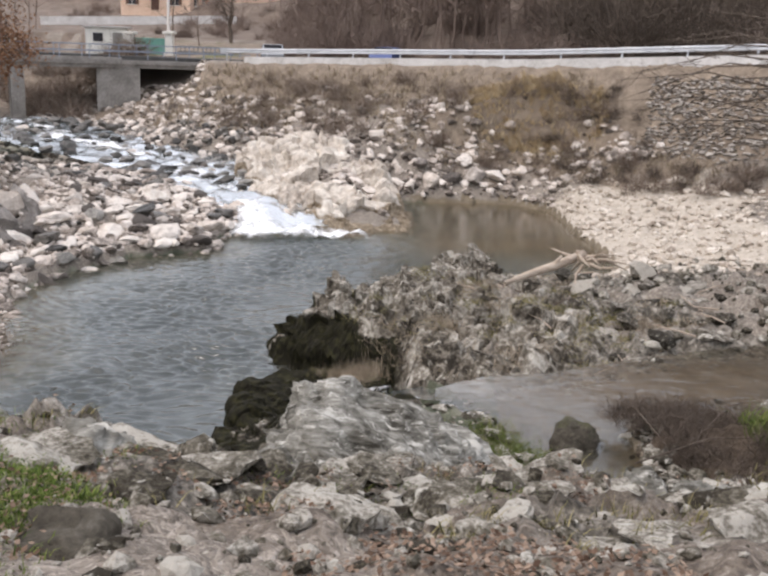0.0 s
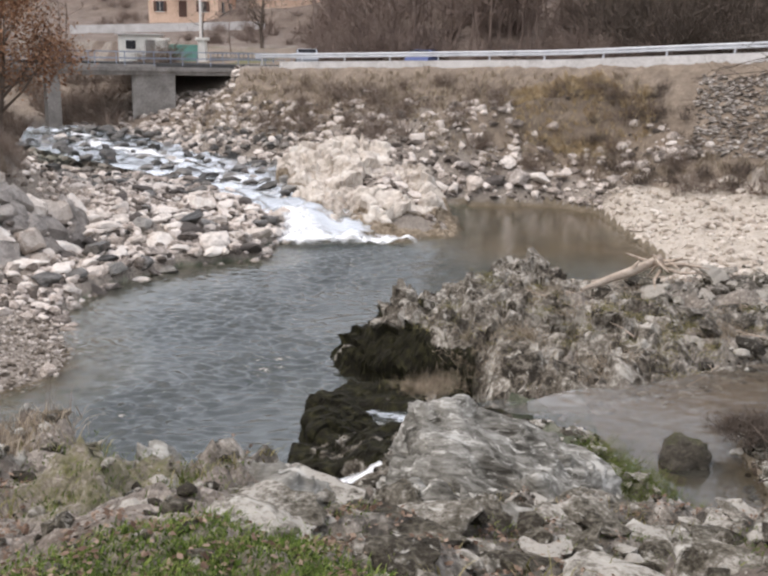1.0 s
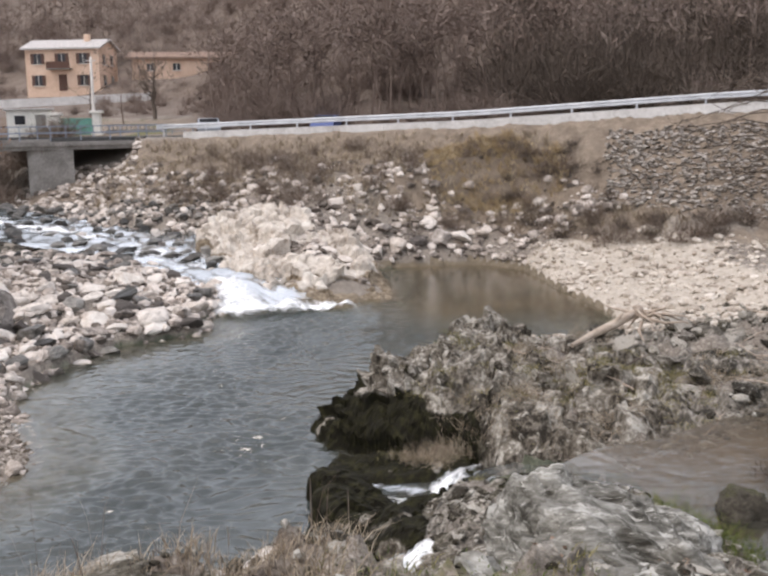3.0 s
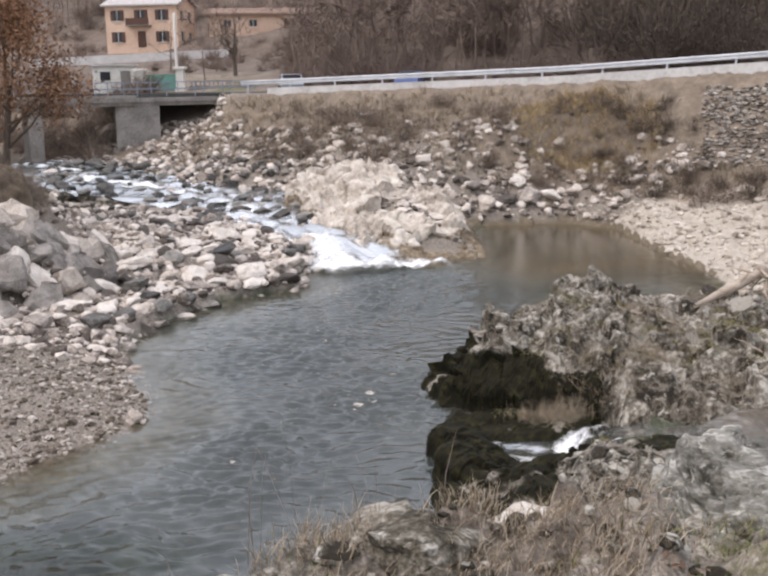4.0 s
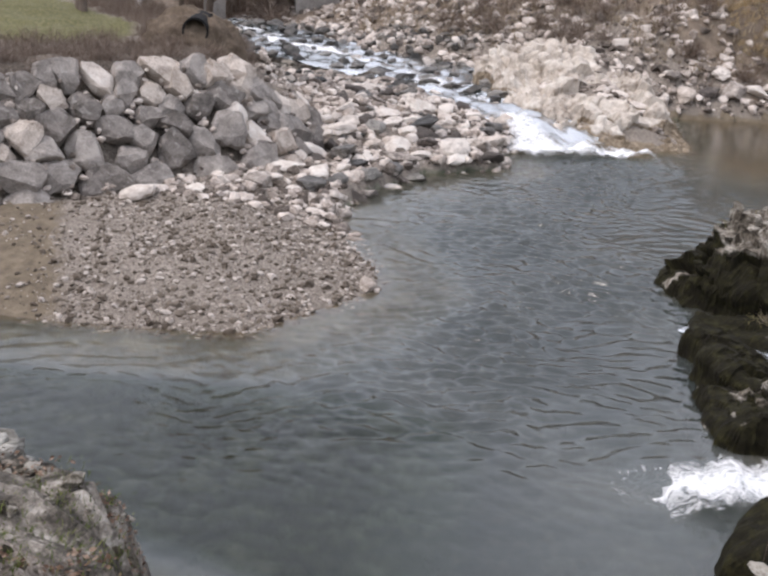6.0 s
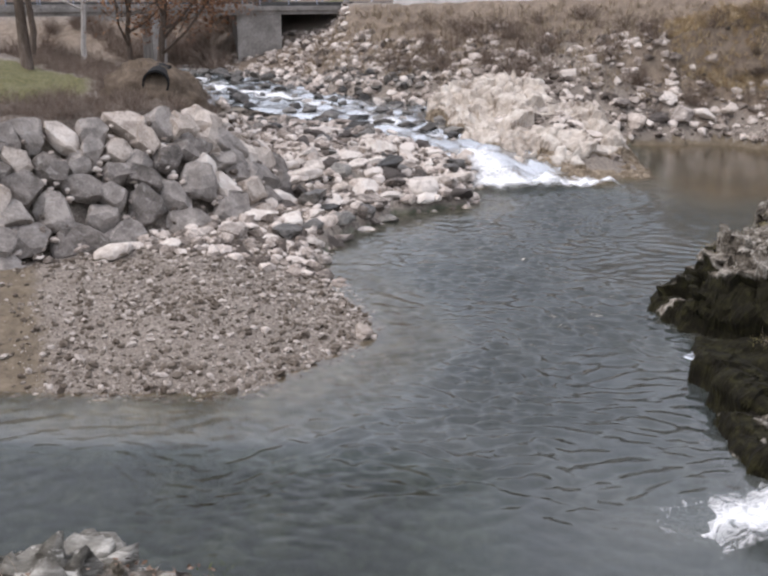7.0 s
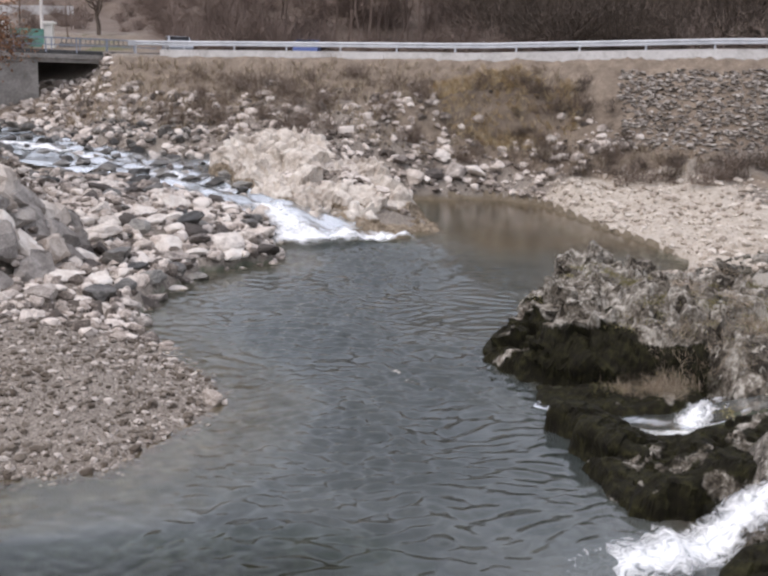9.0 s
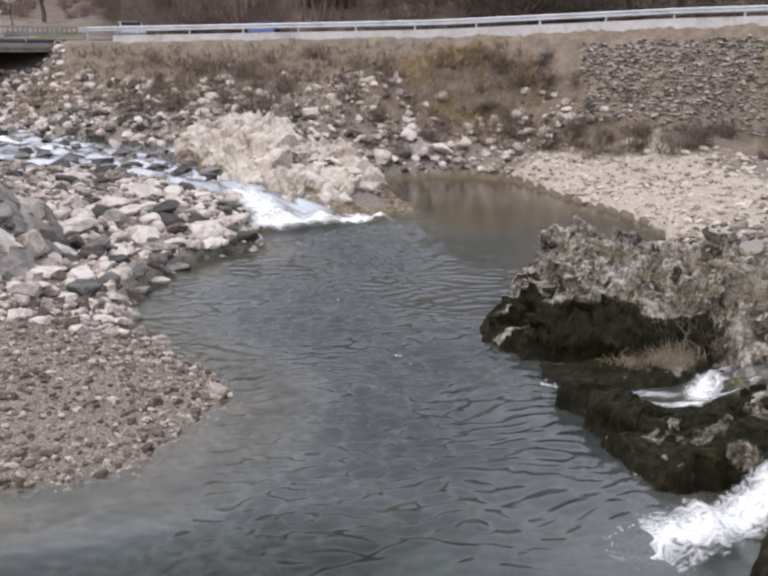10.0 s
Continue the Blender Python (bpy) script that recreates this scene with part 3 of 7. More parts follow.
# ---- the ground ----
def ground_material():
    m, n, l, bsdf = nodes_of("valley_ground")
    tc = n.new("ShaderNodeTexCoord")
    co = tc.outputs["Object"]

    def attr(name):
        a = n.new("ShaderNodeAttribute")
        a.attribute_name = name
        return a.outputs["Fac"]

    warp = n.new("ShaderNodeTexNoise")
    warp.inputs["Scale"].default_value, warp.inputs["Detail"].default_value = 6.0, 5
    l.new(co, warp.inputs["Vector"])
    shove = n.new("ShaderNodeVectorMath")
    shove.operation = "MULTIPLY_ADD"
    shove.inputs[1].default_value = (0.22, 0.22, 0.22)
    l.new(warp.outputs["Color"], shove.inputs[0])
    l.new(co, shove.inputs[2])
    vor = n.new("ShaderNodeTexVoronoi")
    vor.inputs["Scale"].default_value = 20.0
    l.new(shove.outputs[0], vor.inputs["Vector"])
    vor2 = n.new("ShaderNodeTexVoronoi")
    vor2.inputs["Scale"].default_value = 55
    l.new(shove.outputs[0], vor2.inputs["Vector"])
    sep = n.new("ShaderNodeSeparateColor")
    l.new(vor.outputs["Color"], sep.inputs[0])
    sep2 = n.new("ShaderNodeSeparateColor")
    l.new(vor2.outputs["Color"], sep2.inputs[0])
    big = noise_node(n, l, co, 0.35, 5, 0.6)
    fine = noise_node(n, l, co, 9, 5, 0.7)
    f = math_node(n, l, "ADD", math_node(n, l, "MULTIPLY", sep.outputs[0], 0.22), math_node(n, l, "MULTIPLY", sep2.outputs[1], 0.3))
    f = math_node(n, l, "ADD", f, math_node(n, l, "ADD", math_node(n, l, "MULTIPLY", big, 0.3), math_node(n, l, "MULTIPLY", fine, 0.3)))
    gravel = ramp(n, [(0.2, (0.06, 0.049, 0.039)), (0.45, (0.165, 0.137, 0.111)), (0.66, (0.28, 0.24, 0.2)), (0.85, (0.46, 0.41, 0.36))])
    l.new(f, gravel.inputs[0])
    col = gravel.outputs[0]
    for key, stops, sc in (("sand", [(0.3, (0.32, 0.27, 0.215)), (0.5, (0.46, 0.4, 0.33)), (0.7, (0.6, 0.54, 0.465))], 3.0),
                           ("mud", [(0.3, (0.09, 0.07, 0.047)), (0.5, (0.165, 0.13, 0.088)), (0.7, (0.25, 0.2, 0.142))], 3.0),
                           ("litter", [(0.34, (0.04, 0.031, 0.024)), (0.46, (0.115, 0.09, 0.07)), (0.56, (0.18, 0.148, 0.118)), (0.66, (0.36, 0.315, 0.27))], 13.0),
                           ("dry", [(0.3, (0.12, 0.09, 0.067)), (0.5, (0.215, 0.168, 0.126)), (0.7, (0.33, 0.265, 0.2))], 1.5),
                           ("grass", [(0.3, (0.05, 0.05, 0.02)), (0.5, (0.13, 0.125, 0.05)), (0.7, (0.25, 0.22, 0.115))], 9.0),
                           ("rock", [(0.37, (0.03, 0.026, 0.02)), (0.47, (0.10, 0.087, 0.07)), (0.55, (0.23, 0.203, 0.17)), (0.64, (0.46, 0.425, 0.375))], 5.0),
                           ("wood", [(0.3, (0.09, 0.065, 0.05)), (0.5, (0.16, 0.12, 0.093)), (0.7, (0.24, 0.185, 0.148))], 0.4),
                           ("bed", [(0.36, (0.03, 0.036, 0.022)), (0.5, (0.085, 0.092, 0.06)), (0.64, (0.24, 0.23, 0.175))], 1.6)):
        r = ramp(n, stops)
        l.new(noise_node(n, l, co, sc, 8, 0.75), r.inputs[0])
        a = attr(key)
        edge = math_node(n, l, "ADD", a, math_node(n, l, "MULTIPLY", math_node(n, l, "SUBTRACT", noise_node(n, l, co, sc * 1.7, 5, 0.7), 0.5), 0.9))
        step = n.new("ShaderNodeMapRange")
        step.inputs["From Min"].default_value, step.inputs["From Max"].default_value = 0.35, 0.65
        l.new(edge, step.inputs["Value"])
        gate = math_node(n, l, "MULTIPLY", step.outputs[0], math_node(n, l, "GREATER_THAN", a, 0.02))
        col = mix_col(n, l, gate, col, r.outputs[0])
    l.new(col, bsdf.inputs["Base Color"])
    bsdf.inputs["Roughness"].default_value = 0.92
    h = math_node(n, l, "ADD", math_node(n, l, "MULTIPLY", vor.outputs["Distance"], -0.8), math_node(n, l, "MULTIPLY", fine, 0.6))
    bump_to(n, l, bsdf, h, 0.6, 0.05)
    return m


def zones(x, y, z):
    d = -poly_dist(x, y, POOL)
    t = poly_dist(x, y, TERRACE)
    back_s = y - road_y(x)
    q = -back_s
    p = poly_dist(x, y, POND)
    wob = fbm(x * 0.5, y * 0.5, octaves=3, seed=77)
    near = (y < 12) & (d > 0)
    a = {}
    a["sand"] = np.where((x > 8) & (d > -1.2) & (y > 27) & (q > 6), smooth(9.5, 4.5, d - 0.12 * np.clip(y - 34, -9, 9) + 1.5 * wob) * smooth(27, 31, y), 0) * smooth(10.5, 12.5, x) * smooth(47.5, 44.5, y)
    a["mud"] = np.maximum(smooth(-0.6, 0.3, p), np.where((x < -5) & (y < 21) & (t < 0), smooth(-7.6, -9.6, x + 0.5 * (y - 16)), 0) * smooth(-1, 0.5, d))
    a["mud"] = np.maximum(a["mud"], np.where(d < 0.1, smooth(4.5, 8, x) * smooth(31, 36, y), 0))
    a["litter"] = np.where(near, smooth(0.1, 0.7, 0.45 + 0.75 * wob) * smooth(3.0, 5.5, z), 0) * 0.9
    a["litter"] = np.maximum(a["litter"], np.where(t > 0, smooth(3.0, 3.5, z) * smooth(7, 4.5, t) * 0.9, 0))
    a["dry"] = np.where((q > 0) & (q < 14) & (y > 40), smooth(0.7, 1.3, q) * smooth(9.5, 5.0, q + 2.0 * wob), 0)
    a["dry"] = np.maximum(a["dry"], np.where((back_s > 0), smooth(4, 6, back_s) * smooth(26, 18, back_s) * smooth(-6, -9, x) * 0.8, 0))
    a["grass"] = np.where(near, smooth(0.25, 0.8, 0.3 + 0.9 * fbm(x * 0.9, y * 0.9, octaves=2, seed=31)) * smooth(4.0, 4.9, z) * smooth(7.4, 6.6, x) * smooth(4.5, 5.4, x), 0) * 0.5
    a["grass"] = np.maximum(a["grass"], np.where(t > 3.5, 0.85 * smooth(5.2, 7.4, t), 0))
    a["grass"] = np.maximum(a["grass"], np.where(back_s > 6, smooth(-8, -11, x) * smooth(0.1, 0.5, wob) * smooth(60, 20, back_s) * smooth(-26, -21, x), 0))
    a["wood"] = np.where(back_s > 5, smooth(-12, -5, x + 0.12 * (y - 80)) + smooth(20, 34, back_s + 12 * wob), 0).clip(0, 1)
    a["rock"] = np.where(((x > 1.2) | ((x < 0.2) & (y < 6))) & (d > 0) & (y < 29) & (y > 0.8) & (z < 5.6) & ((y > 2) | (x > 6.3)), 0.62 + 0.5 * fbm(x * 0.7, y * 0.7, octaves=3, seed=88) - 0.5 * smooth(14, 18, x), 0).clip(0, 1) * smooth(0.0, -0.5, p)
    bright = smooth(1.5, -2.0, x) * smooth(12.5, 15, y) * smooth(24, 19, y)
    a["bed"] = np.where(d < 0.2, smooth(-0.05, 0.1, -z), 0) * (1 - 0.4 * bright) * (1 - 0.75 * smooth(5, 9, x) * smooth(31, 36, y))
    c2 = seg_dist(x, y, CASCADE)[0]
    a["bed"] = np.maximum(a["bed"], smooth(2.2, 1.2, c2) * (x < 9.5))
    return a


def axis(parts):
    out = [parts[0][0]]
    for a, b, s0, s1 in parts:
        pos, step = a, s0
        while pos < b - 1e-6:
            step = s0 + (s1 - s0) * (pos - a) / (b - a)
            pos = min(pos + step, b)
            out.append(pos)
    return np.array(out)


gx = axis([(-1500, -300, 150, 60), (-300, -60, 40, 4), (-60, -16, 2, 0.4), (-16, 2, 0.2, 0.2), (2, 4.5, 0.12, 0.07), (4.5, 11.5, 0.055, 0.055), (11.5, 20, 0.1, 0.2), (20, 60, 0.4, 2), (60, 300, 4, 40), (300, 1500, 60, 150)])
gy = axis([(-600, -60, 120, 20), (-60, -6, 8, 0.5), (-6, -1.5, 0.3, 0.15), (-1.5, 1, 0.1, 0.07), (1, 8, 0.055, 0.06), (8, 12, 0.08, 0.1), (12, 30, 0.11, 0.18), (30, 62, 0.25, 0.4), (62, 140, 0.6, 2.5), (140, 320, 4, 20), (320, 1800, 40, 200)])
GX, GY = np.meshgrid(gx, gy)
GZ = ground_z(GX.ravel(), GY.ravel())
vx, vy = GX.ravel(), GY.ravel()
nx, ny = len(gx), len(gy)
ii = (np.arange(ny - 1)[:, None] * nx + np.arange(nx - 1)[None, :]).ravel()
ground = mesh_object("ground", np.stack([vx, vy, GZ], 1), np.stack([ii, ii + 1, ii + nx + 1, ii + nx], 1), ground_material(), smooth_shade=True, attrs=zones(vx, vy, GZ))
tagged(ground, "stony river valley floor with gravel bars and wooded slopes", "ground", kind="structure")


# ---- water ----
def water_material(name, deep, shallow, scale, strength, rough=0.07, clear_deep=0.4, gloss=0.5, hole=(0.1, 0.142, 0.112)):
    m, n, l, bsdf = nodes_of(name)
    tc = n.new("ShaderNodeTexCoord")
    co = tc.outputs["Object"]
    mp = n.new("ShaderNodeMapping")
    mp.inputs["Scale"].default_value = (0.7, 1.2, 1)
    mp.inputs["Rotation"].default_value = (0, 0, radians(14))
    l.new(co, mp.inputs["Vector"])
    a = n.new("ShaderNodeAttribute")
    a.attribute_name = "depth"
    # tint by depth: shallows, turbid deep water, the hillside's dark reflection painted along the current, and the
    # clear hole over green stones
    r = ramp(n, [(0.0, shallow), (0.3, tuple(0.3 * q + 0.7 * p for p, q in zip(deep, shallow))), (0.75, deep), (0.87, tuple(k * c for k, c in zip((0.46, 0.5, 0.5), deep))), (1.0, hole)])
    l.new(a.outputs["Fac"], r.inputs[0])
    patch = noise_node(n, l, co, 0.25, 4, 0.6, 0.6)
    pr = ramp(n, [(0.35, (0.75, 0.8, 0.8)), (0.65, (1.2, 1.15, 1.1))])
    l.new(patch, pr.inputs[0])
    l.new(mix_col(n, l, 1.0, r.outputs[0], pr.outputs[0], "MULTIPLY"), bsdf.inputs["Base Color"])
    clear = ramp(n, [(0.05, (0.97,) * 3), (0.75, (clear_deep,) * 3), (0.87, (clear_deep,) * 3), (1.0, (0.96,) * 3)])
    l.new(a.outputs["Fac"], clear.inputs[0])
    l.new(clear.outputs[0], bsdf.inputs["Transmission Weight"])
    bsdf.inputs["Roughness"].default_value = rough
    bsdf.inputs["IOR"].default_value = 1.45
    bsdf.inputs["Specular IOR Level"].default_value = gloss
    w1 = noise_node(n, l, mp.outputs[0], scale, 4, 0.55, 0.7)
    w2 = noise_node(n, l, mp.outputs[0], scale * 3.1, 3, 0.5, 0.3)
    h = math_node(n, l, "ADD", w1, math_node(n, l, "MULTIPLY", w2, 0.35))
    bump_to(n, l, bsdf, h, strength, 0.03)
    return m


M_WATER = water_material("river_water", (0.138, 0.153, 0.147), (0.62, 0.57, 0.45), 4.5, 0.22, rough=0.02, clear_deep=0.5, gloss=1.0)
M_RAPID = water_material("rapid_water", (0.085, 0.1, 0.106), (0.36, 0.385, 0.375), 2.6, 1.0, 0.12)
M_POND = water_material("creek_water", (0.14, 0.118, 0.095), (0.5, 0.455, 0.38), 1.6, 0.3, gloss=0.5)


def water_sheet(name, outline, z, step, material, label, wave=0.0, grow=0.5):
    xs, ys = [p[0] for p in outline], [p[1] for p in outline]
    x = np.arange(max(min(xs), -16) - 1, max(xs) + 1, step)
    y = np.arange(min(ys) - 1, max(ys) + 1, step)
    X, Y = (k.ravel() for k in np.meshgrid(x, y))
    keep = poly_dist(X, Y, outline) > -grow - step
    count = len(X)
    X, Y = X[keep], Y[keep]
    still = z - ground_z(X, Y)
    # where the current runs: strong below the fall and along the spur, slack behind the bar and in the cove
    run = np.exp(-((X - 1.4 - 0.06 * (Y - 20)) / 3.6) ** 2) * smooth(8.5, 15, Y)
    strength = smooth(0.05, 0.5, still) * (0.16 + 1.1 * run) * (1 - 0.75 * smooth(5.5, 9, X) * smooth(30, 34, Y))
    strength = strength * (0.55 + 0.9 * smooth(-0.5, 0.6, fbm(X * 0.28, Y * 0.2, octaves=2, seed=68)))
    hole = smooth(3.0, -1.5, X) * smooth(14.5, 11.5, Y) * smooth(0.5, 1.0, still)
    wx = X + 0.35 * fbm(X * 0.5, Y * 0.5, octaves=2, seed=64)
    wy = Y + 0.35 * fbm(X * 0.5, Y * 0.5, octaves=2, seed=65)
    r = np.random.RandomState(12)
    Z = np.zeros(len(X))
    for k in range(16 if wave else 0):
        # short crests in groups, most of them running from the fall towards the outlet
        length = 0.21 * 3.0 ** (k / 15)
        a = r.normal() * 0.5 + 0.1
        phase = (wx * math.sin(a) + wy * math.cos(a)) * 2 * math.pi / length + r.uniform(0, 6.28)
        phase = phase + 0.8 * vnoise(X / length * 0.6, Y / length * 0.6, k * 1.7, seed=70)
        group = np.clip(0.5 + 1.0 * vnoise(X / length * 0.22 + k, Y / length * 0.35, k * 2.3, seed=71), 0, 1.2)
        crest = np.sin(phase) + 0.22 * np.cos(2 * phase)
        Z = Z + group * crest * length
    Z = z + wave * strength * Z
    idx = np.full(count, -1)
    idx[keep] = np.arange(keep.sum())
    n = len(x)
    i = (np.arange(len(y) - 1)[:, None] * n + np.arange(n - 1)[None, :]).ravel()
    f = idx[np.stack([i, i + 1, i + n + 1, i + n], 1)]
    f = f[(f >= 0).all(axis=1)]
    # depth is raised along the current to paint in the hillside's dark reflection
    ob = mesh_object(name, np.stack([X, Y, Z], 1), f, material, smooth_shade=True, attrs={"depth": (np.clip(still / 1.4, 0, 0.75) * (1 - 0.72 * smooth(4.5, 8, X) * smooth(31, 36, Y)) + np.maximum(0.25 * hole, 0.12 * run ** 1.5 * smooth(10, 14, Y) * smooth(0.4, 0.9, still)))})
    ob.visible_shadow = False
    return tagged(ob, label, "water", kind="structure")


water_sheet("water", POOL, 0.0, 0.055, M_WATER, "clear grey-green river pool with small ripples", 0.026)
water_sheet("water_creek", POND, POND_Z, 0.08, M_POND, "shallow brown side creek", 0.0, 0.6)


def stream(name, pts, zs, half, material, label, wave, step=0.25, seed=5, lift=0.0):
    """A ribbon of running water along a line."""
    pts = np.asarray(pts, float)
    s = np.concatenate([[0], np.cumsum(np.hypot(*np.diff(pts, axis=0).T))])
    u = np.arange(0, s[-1], step)
    cx, cy, cz = np.interp(u, s, pts[:, 0]), np.interp(u, s, pts[:, 1]), np.interp(u, s, zs)
    h = np.interp(u, s, half)
    tx, ty = np.gradient(cx), np.gradient(cy)
    k = np.hypot(tx, ty)
    px, py = -ty / k, tx / k
    cross = np.linspace(-1, 1, 31)
    X = cx[:, None] + px[:, None] * cross * h[:, None]
    Y = cy[:, None] + py[:, None] * cross * h[:, None]
    Z = cz[:, None] + wave * fbm(X * 1.3, Y * 1.3, octaves=4, seed=seed) + 0 * cross
    if lift:
        Z = np.maximum(Z, ground_z(X, Y) + lift)
    n = len(cross)
    i = (np.arange(len(u) - 1)[:, None] * n + np.arange(n - 1)[None, :]).ravel()
    V = np.stack([X.ravel(), Y.ravel(), Z.ravel()], 1)
    still = V[:, 2] - ground_z(V[:, 0], V[:, 1])
    edge = np.minimum(1 - np.abs(np.tile(cross, len(u))), np.minimum(np.repeat(u, n), s[-1] - np.repeat(u, n)) / 1.2)
    ob = mesh_object(name, V, np.stack([i, i + 1, i + n + 1, i + n], 1), material, smooth_shade=True,
                     attrs={"depth": np.clip(still / 1.0, 0, 1), "edge": edge})
    ob.visible_shadow = False
    return tagged(ob, label, "water", kind="structure")


stream("water_stream", CHANNEL[:8], CHANNEL_Z[:8], [1.5, 1.6, 2.6, 3.4, 4.2, 4.4, 4.0, 2.4], M_RAPID, "fast shallow stream running between stones", 0.13)


def foam_material(name="white_foam", cut=0.63, patch=0.0):
    m, n, l, bsdf = nodes_of(name)
    tc = n.new("ShaderNodeTexCoord")
    a = n.new("ShaderNodeAttribute")
    a.attribute_name = "edge"
    f = noise_node(n, l, tc.outputs["Object"], 4.2, 9, 0.72, 1.2)
    r = ramp(n, [(0.3, (0.5, 0.55, 0.57)), (0.44, (0.88, 0.9, 0.91)), (0.58, (0.95, 0.95, 0.95))])
    l.new(f, r.inputs[0])
    l.new(r.outputs[0], bsdf.inputs["Base Color"])
    bsdf.inputs["Roughness"].default_value = 0.6
    k = math_node(n, l, "ADD", math_node(n, l, "MULTIPLY", a.outputs["Fac"], 1.3), math_node(n, l, "MULTIPLY", math_node(n, l, "SUBTRACT", f, cut), 2.4))
    if patch:
        k = math_node(n, l, "ADD", k, math_node(n, l, "MULTIPLY", math_node(n, l, "SUBTRACT", noise_node(n, l, tc.outputs["Object"], 0.55, 3, 0.6), 0.6), patch))
    step = n.new("ShaderNodeMapRange")
    step.inputs["From Min"].default_value, step.inputs["From Max"].default_value = 0.0, 0.8
    l.new(k, step.inputs["Value"])
    l.new(step.outputs[0], bsdf.inputs["Alpha"])
    bump_to(n, l, bsdf, f, 0.6, 0.1)
    return m


M_FOAM = foam_material()
M_RIFFLE = foam_material("riffle_foam", 0.72, 5.0)
stream("whitewater_fall", [(-1.1, 39.5), (-0.7, 38.6), (-0.3, 37.8), (0.3, 36.2), (0.6, 35.2)], [1.0, 0.96, 0.9, 0.35, 0.08], [0.4, 0.6, 0.8, 1.2, 1.3], M_FOAM,
       "white water pouring over the fall", 0.16, 0.1)
stream("whitewater_foot", [(-1.0, 35.4), (0.6, 35.3), (2.4, 35.8), (4.0, 36.0), (5.4, 36.2)], [0.15, 0.3, 0.25, 0.16, 0.06], [0.7, 1.6, 1.4, 1.0, 0.5], M_FOAM,
       "bright churned foam at the foot of the fall", 0.2, 0.1)
stream("whitewater_rapid", [(-6.8, 48.6), (-5.6, 47.0), (-4.4, 45.4), (-3.2, 43.4), (-2.0, 41.0)], [1.3, 1.24, 1.18, 1.1, 1.02], [0.8, 2.0, 2.3, 1.6, 0.9], M_RIFFLE, "streaky white rapid between stones", 0.14, 0.15)
stream("whitewater_rapid", [(-19.0, 58.0), (-16.0, 54.4), (-13.6, 52.2), (-10.4, 51.0), (-7.6, 49.4)], [2.36, 2.06, 1.85, 1.66, 1.42], [0.6, 2.0, 2.4, 2.2, 1.0], M_RIFFLE, "small white rapid below the bridge", 0.12, 0.15)
stream("water_cascade", CASCADE, CASCADE_Z, [0.3, 0.45, 0.5, 0.6, 0.6, 0.5, 0.3], M_RAPID, "narrow run of creek water between mossy rocks", 0.05, 0.12)
stream("whitewater_creek", [(7.6, 15.7), (7.1, 15.85), (6.8, 15.8), (6.5, 15.6), (6.1, 15.7), (5.7, 16.1), (5.2, 16.8)], [0.8, 0.72, 0.6, 0.34, 0.22, 0.14, 0.06], [0.25, 0.42, 0.5, 0.55, 0.5, 0.35, 0.15], M_FOAM,
       "narrow white cascade between mossy rocks", 0.08, 0.08)
stream("whitewater_outfall", [(7.2, 11.6), (6.2, 11.5), (5.4, 11.4), (4.6, 11.2), (3.9, 11.1), (3.2, 11.2), (2.6, 11.6)], [1.5, 1.1, 0.75, 0.42, 0.2, 0.1, 0.04], [0.35, 0.45, 0.6, 0.8, 1.0, 0.9, 0.5], M_FOAM,
       "white outfall of the creek below dark rocks", 0.16, 0.08)


# ---- rock outcrops ----
def facets(p, size, seed):
    """Broken-rock relief: around each scattered centre the surface is one tilted plane."""
    q = p / size
    base = np.floor(q)
    best = np.full(len(p), 1e9)
    out = np.zeros(len(p))
    for i in (-1, 0, 1):
        for j in (-1, 0, 1):
            for k in (-1, 0, 1):
                c = base + (i, j, k)
                h = [hash01(c[:, 0], c[:, 1], c[:, 2], seed + t) for t in range(7)]
                centre = c + np.stack(h[:3], 1)
                d = q - centre
                dist = (d * d).sum(axis=1)
                value = (np.stack(h[3:6], 1) - 0.5) * 1.6
                tilt = (value * d).sum(axis=1) + (h[6] - 0.5) * 0.8
                near = dist < best
                best = np.where(near, dist, best)
                out = np.where(near, tilt, out)
    return out * size


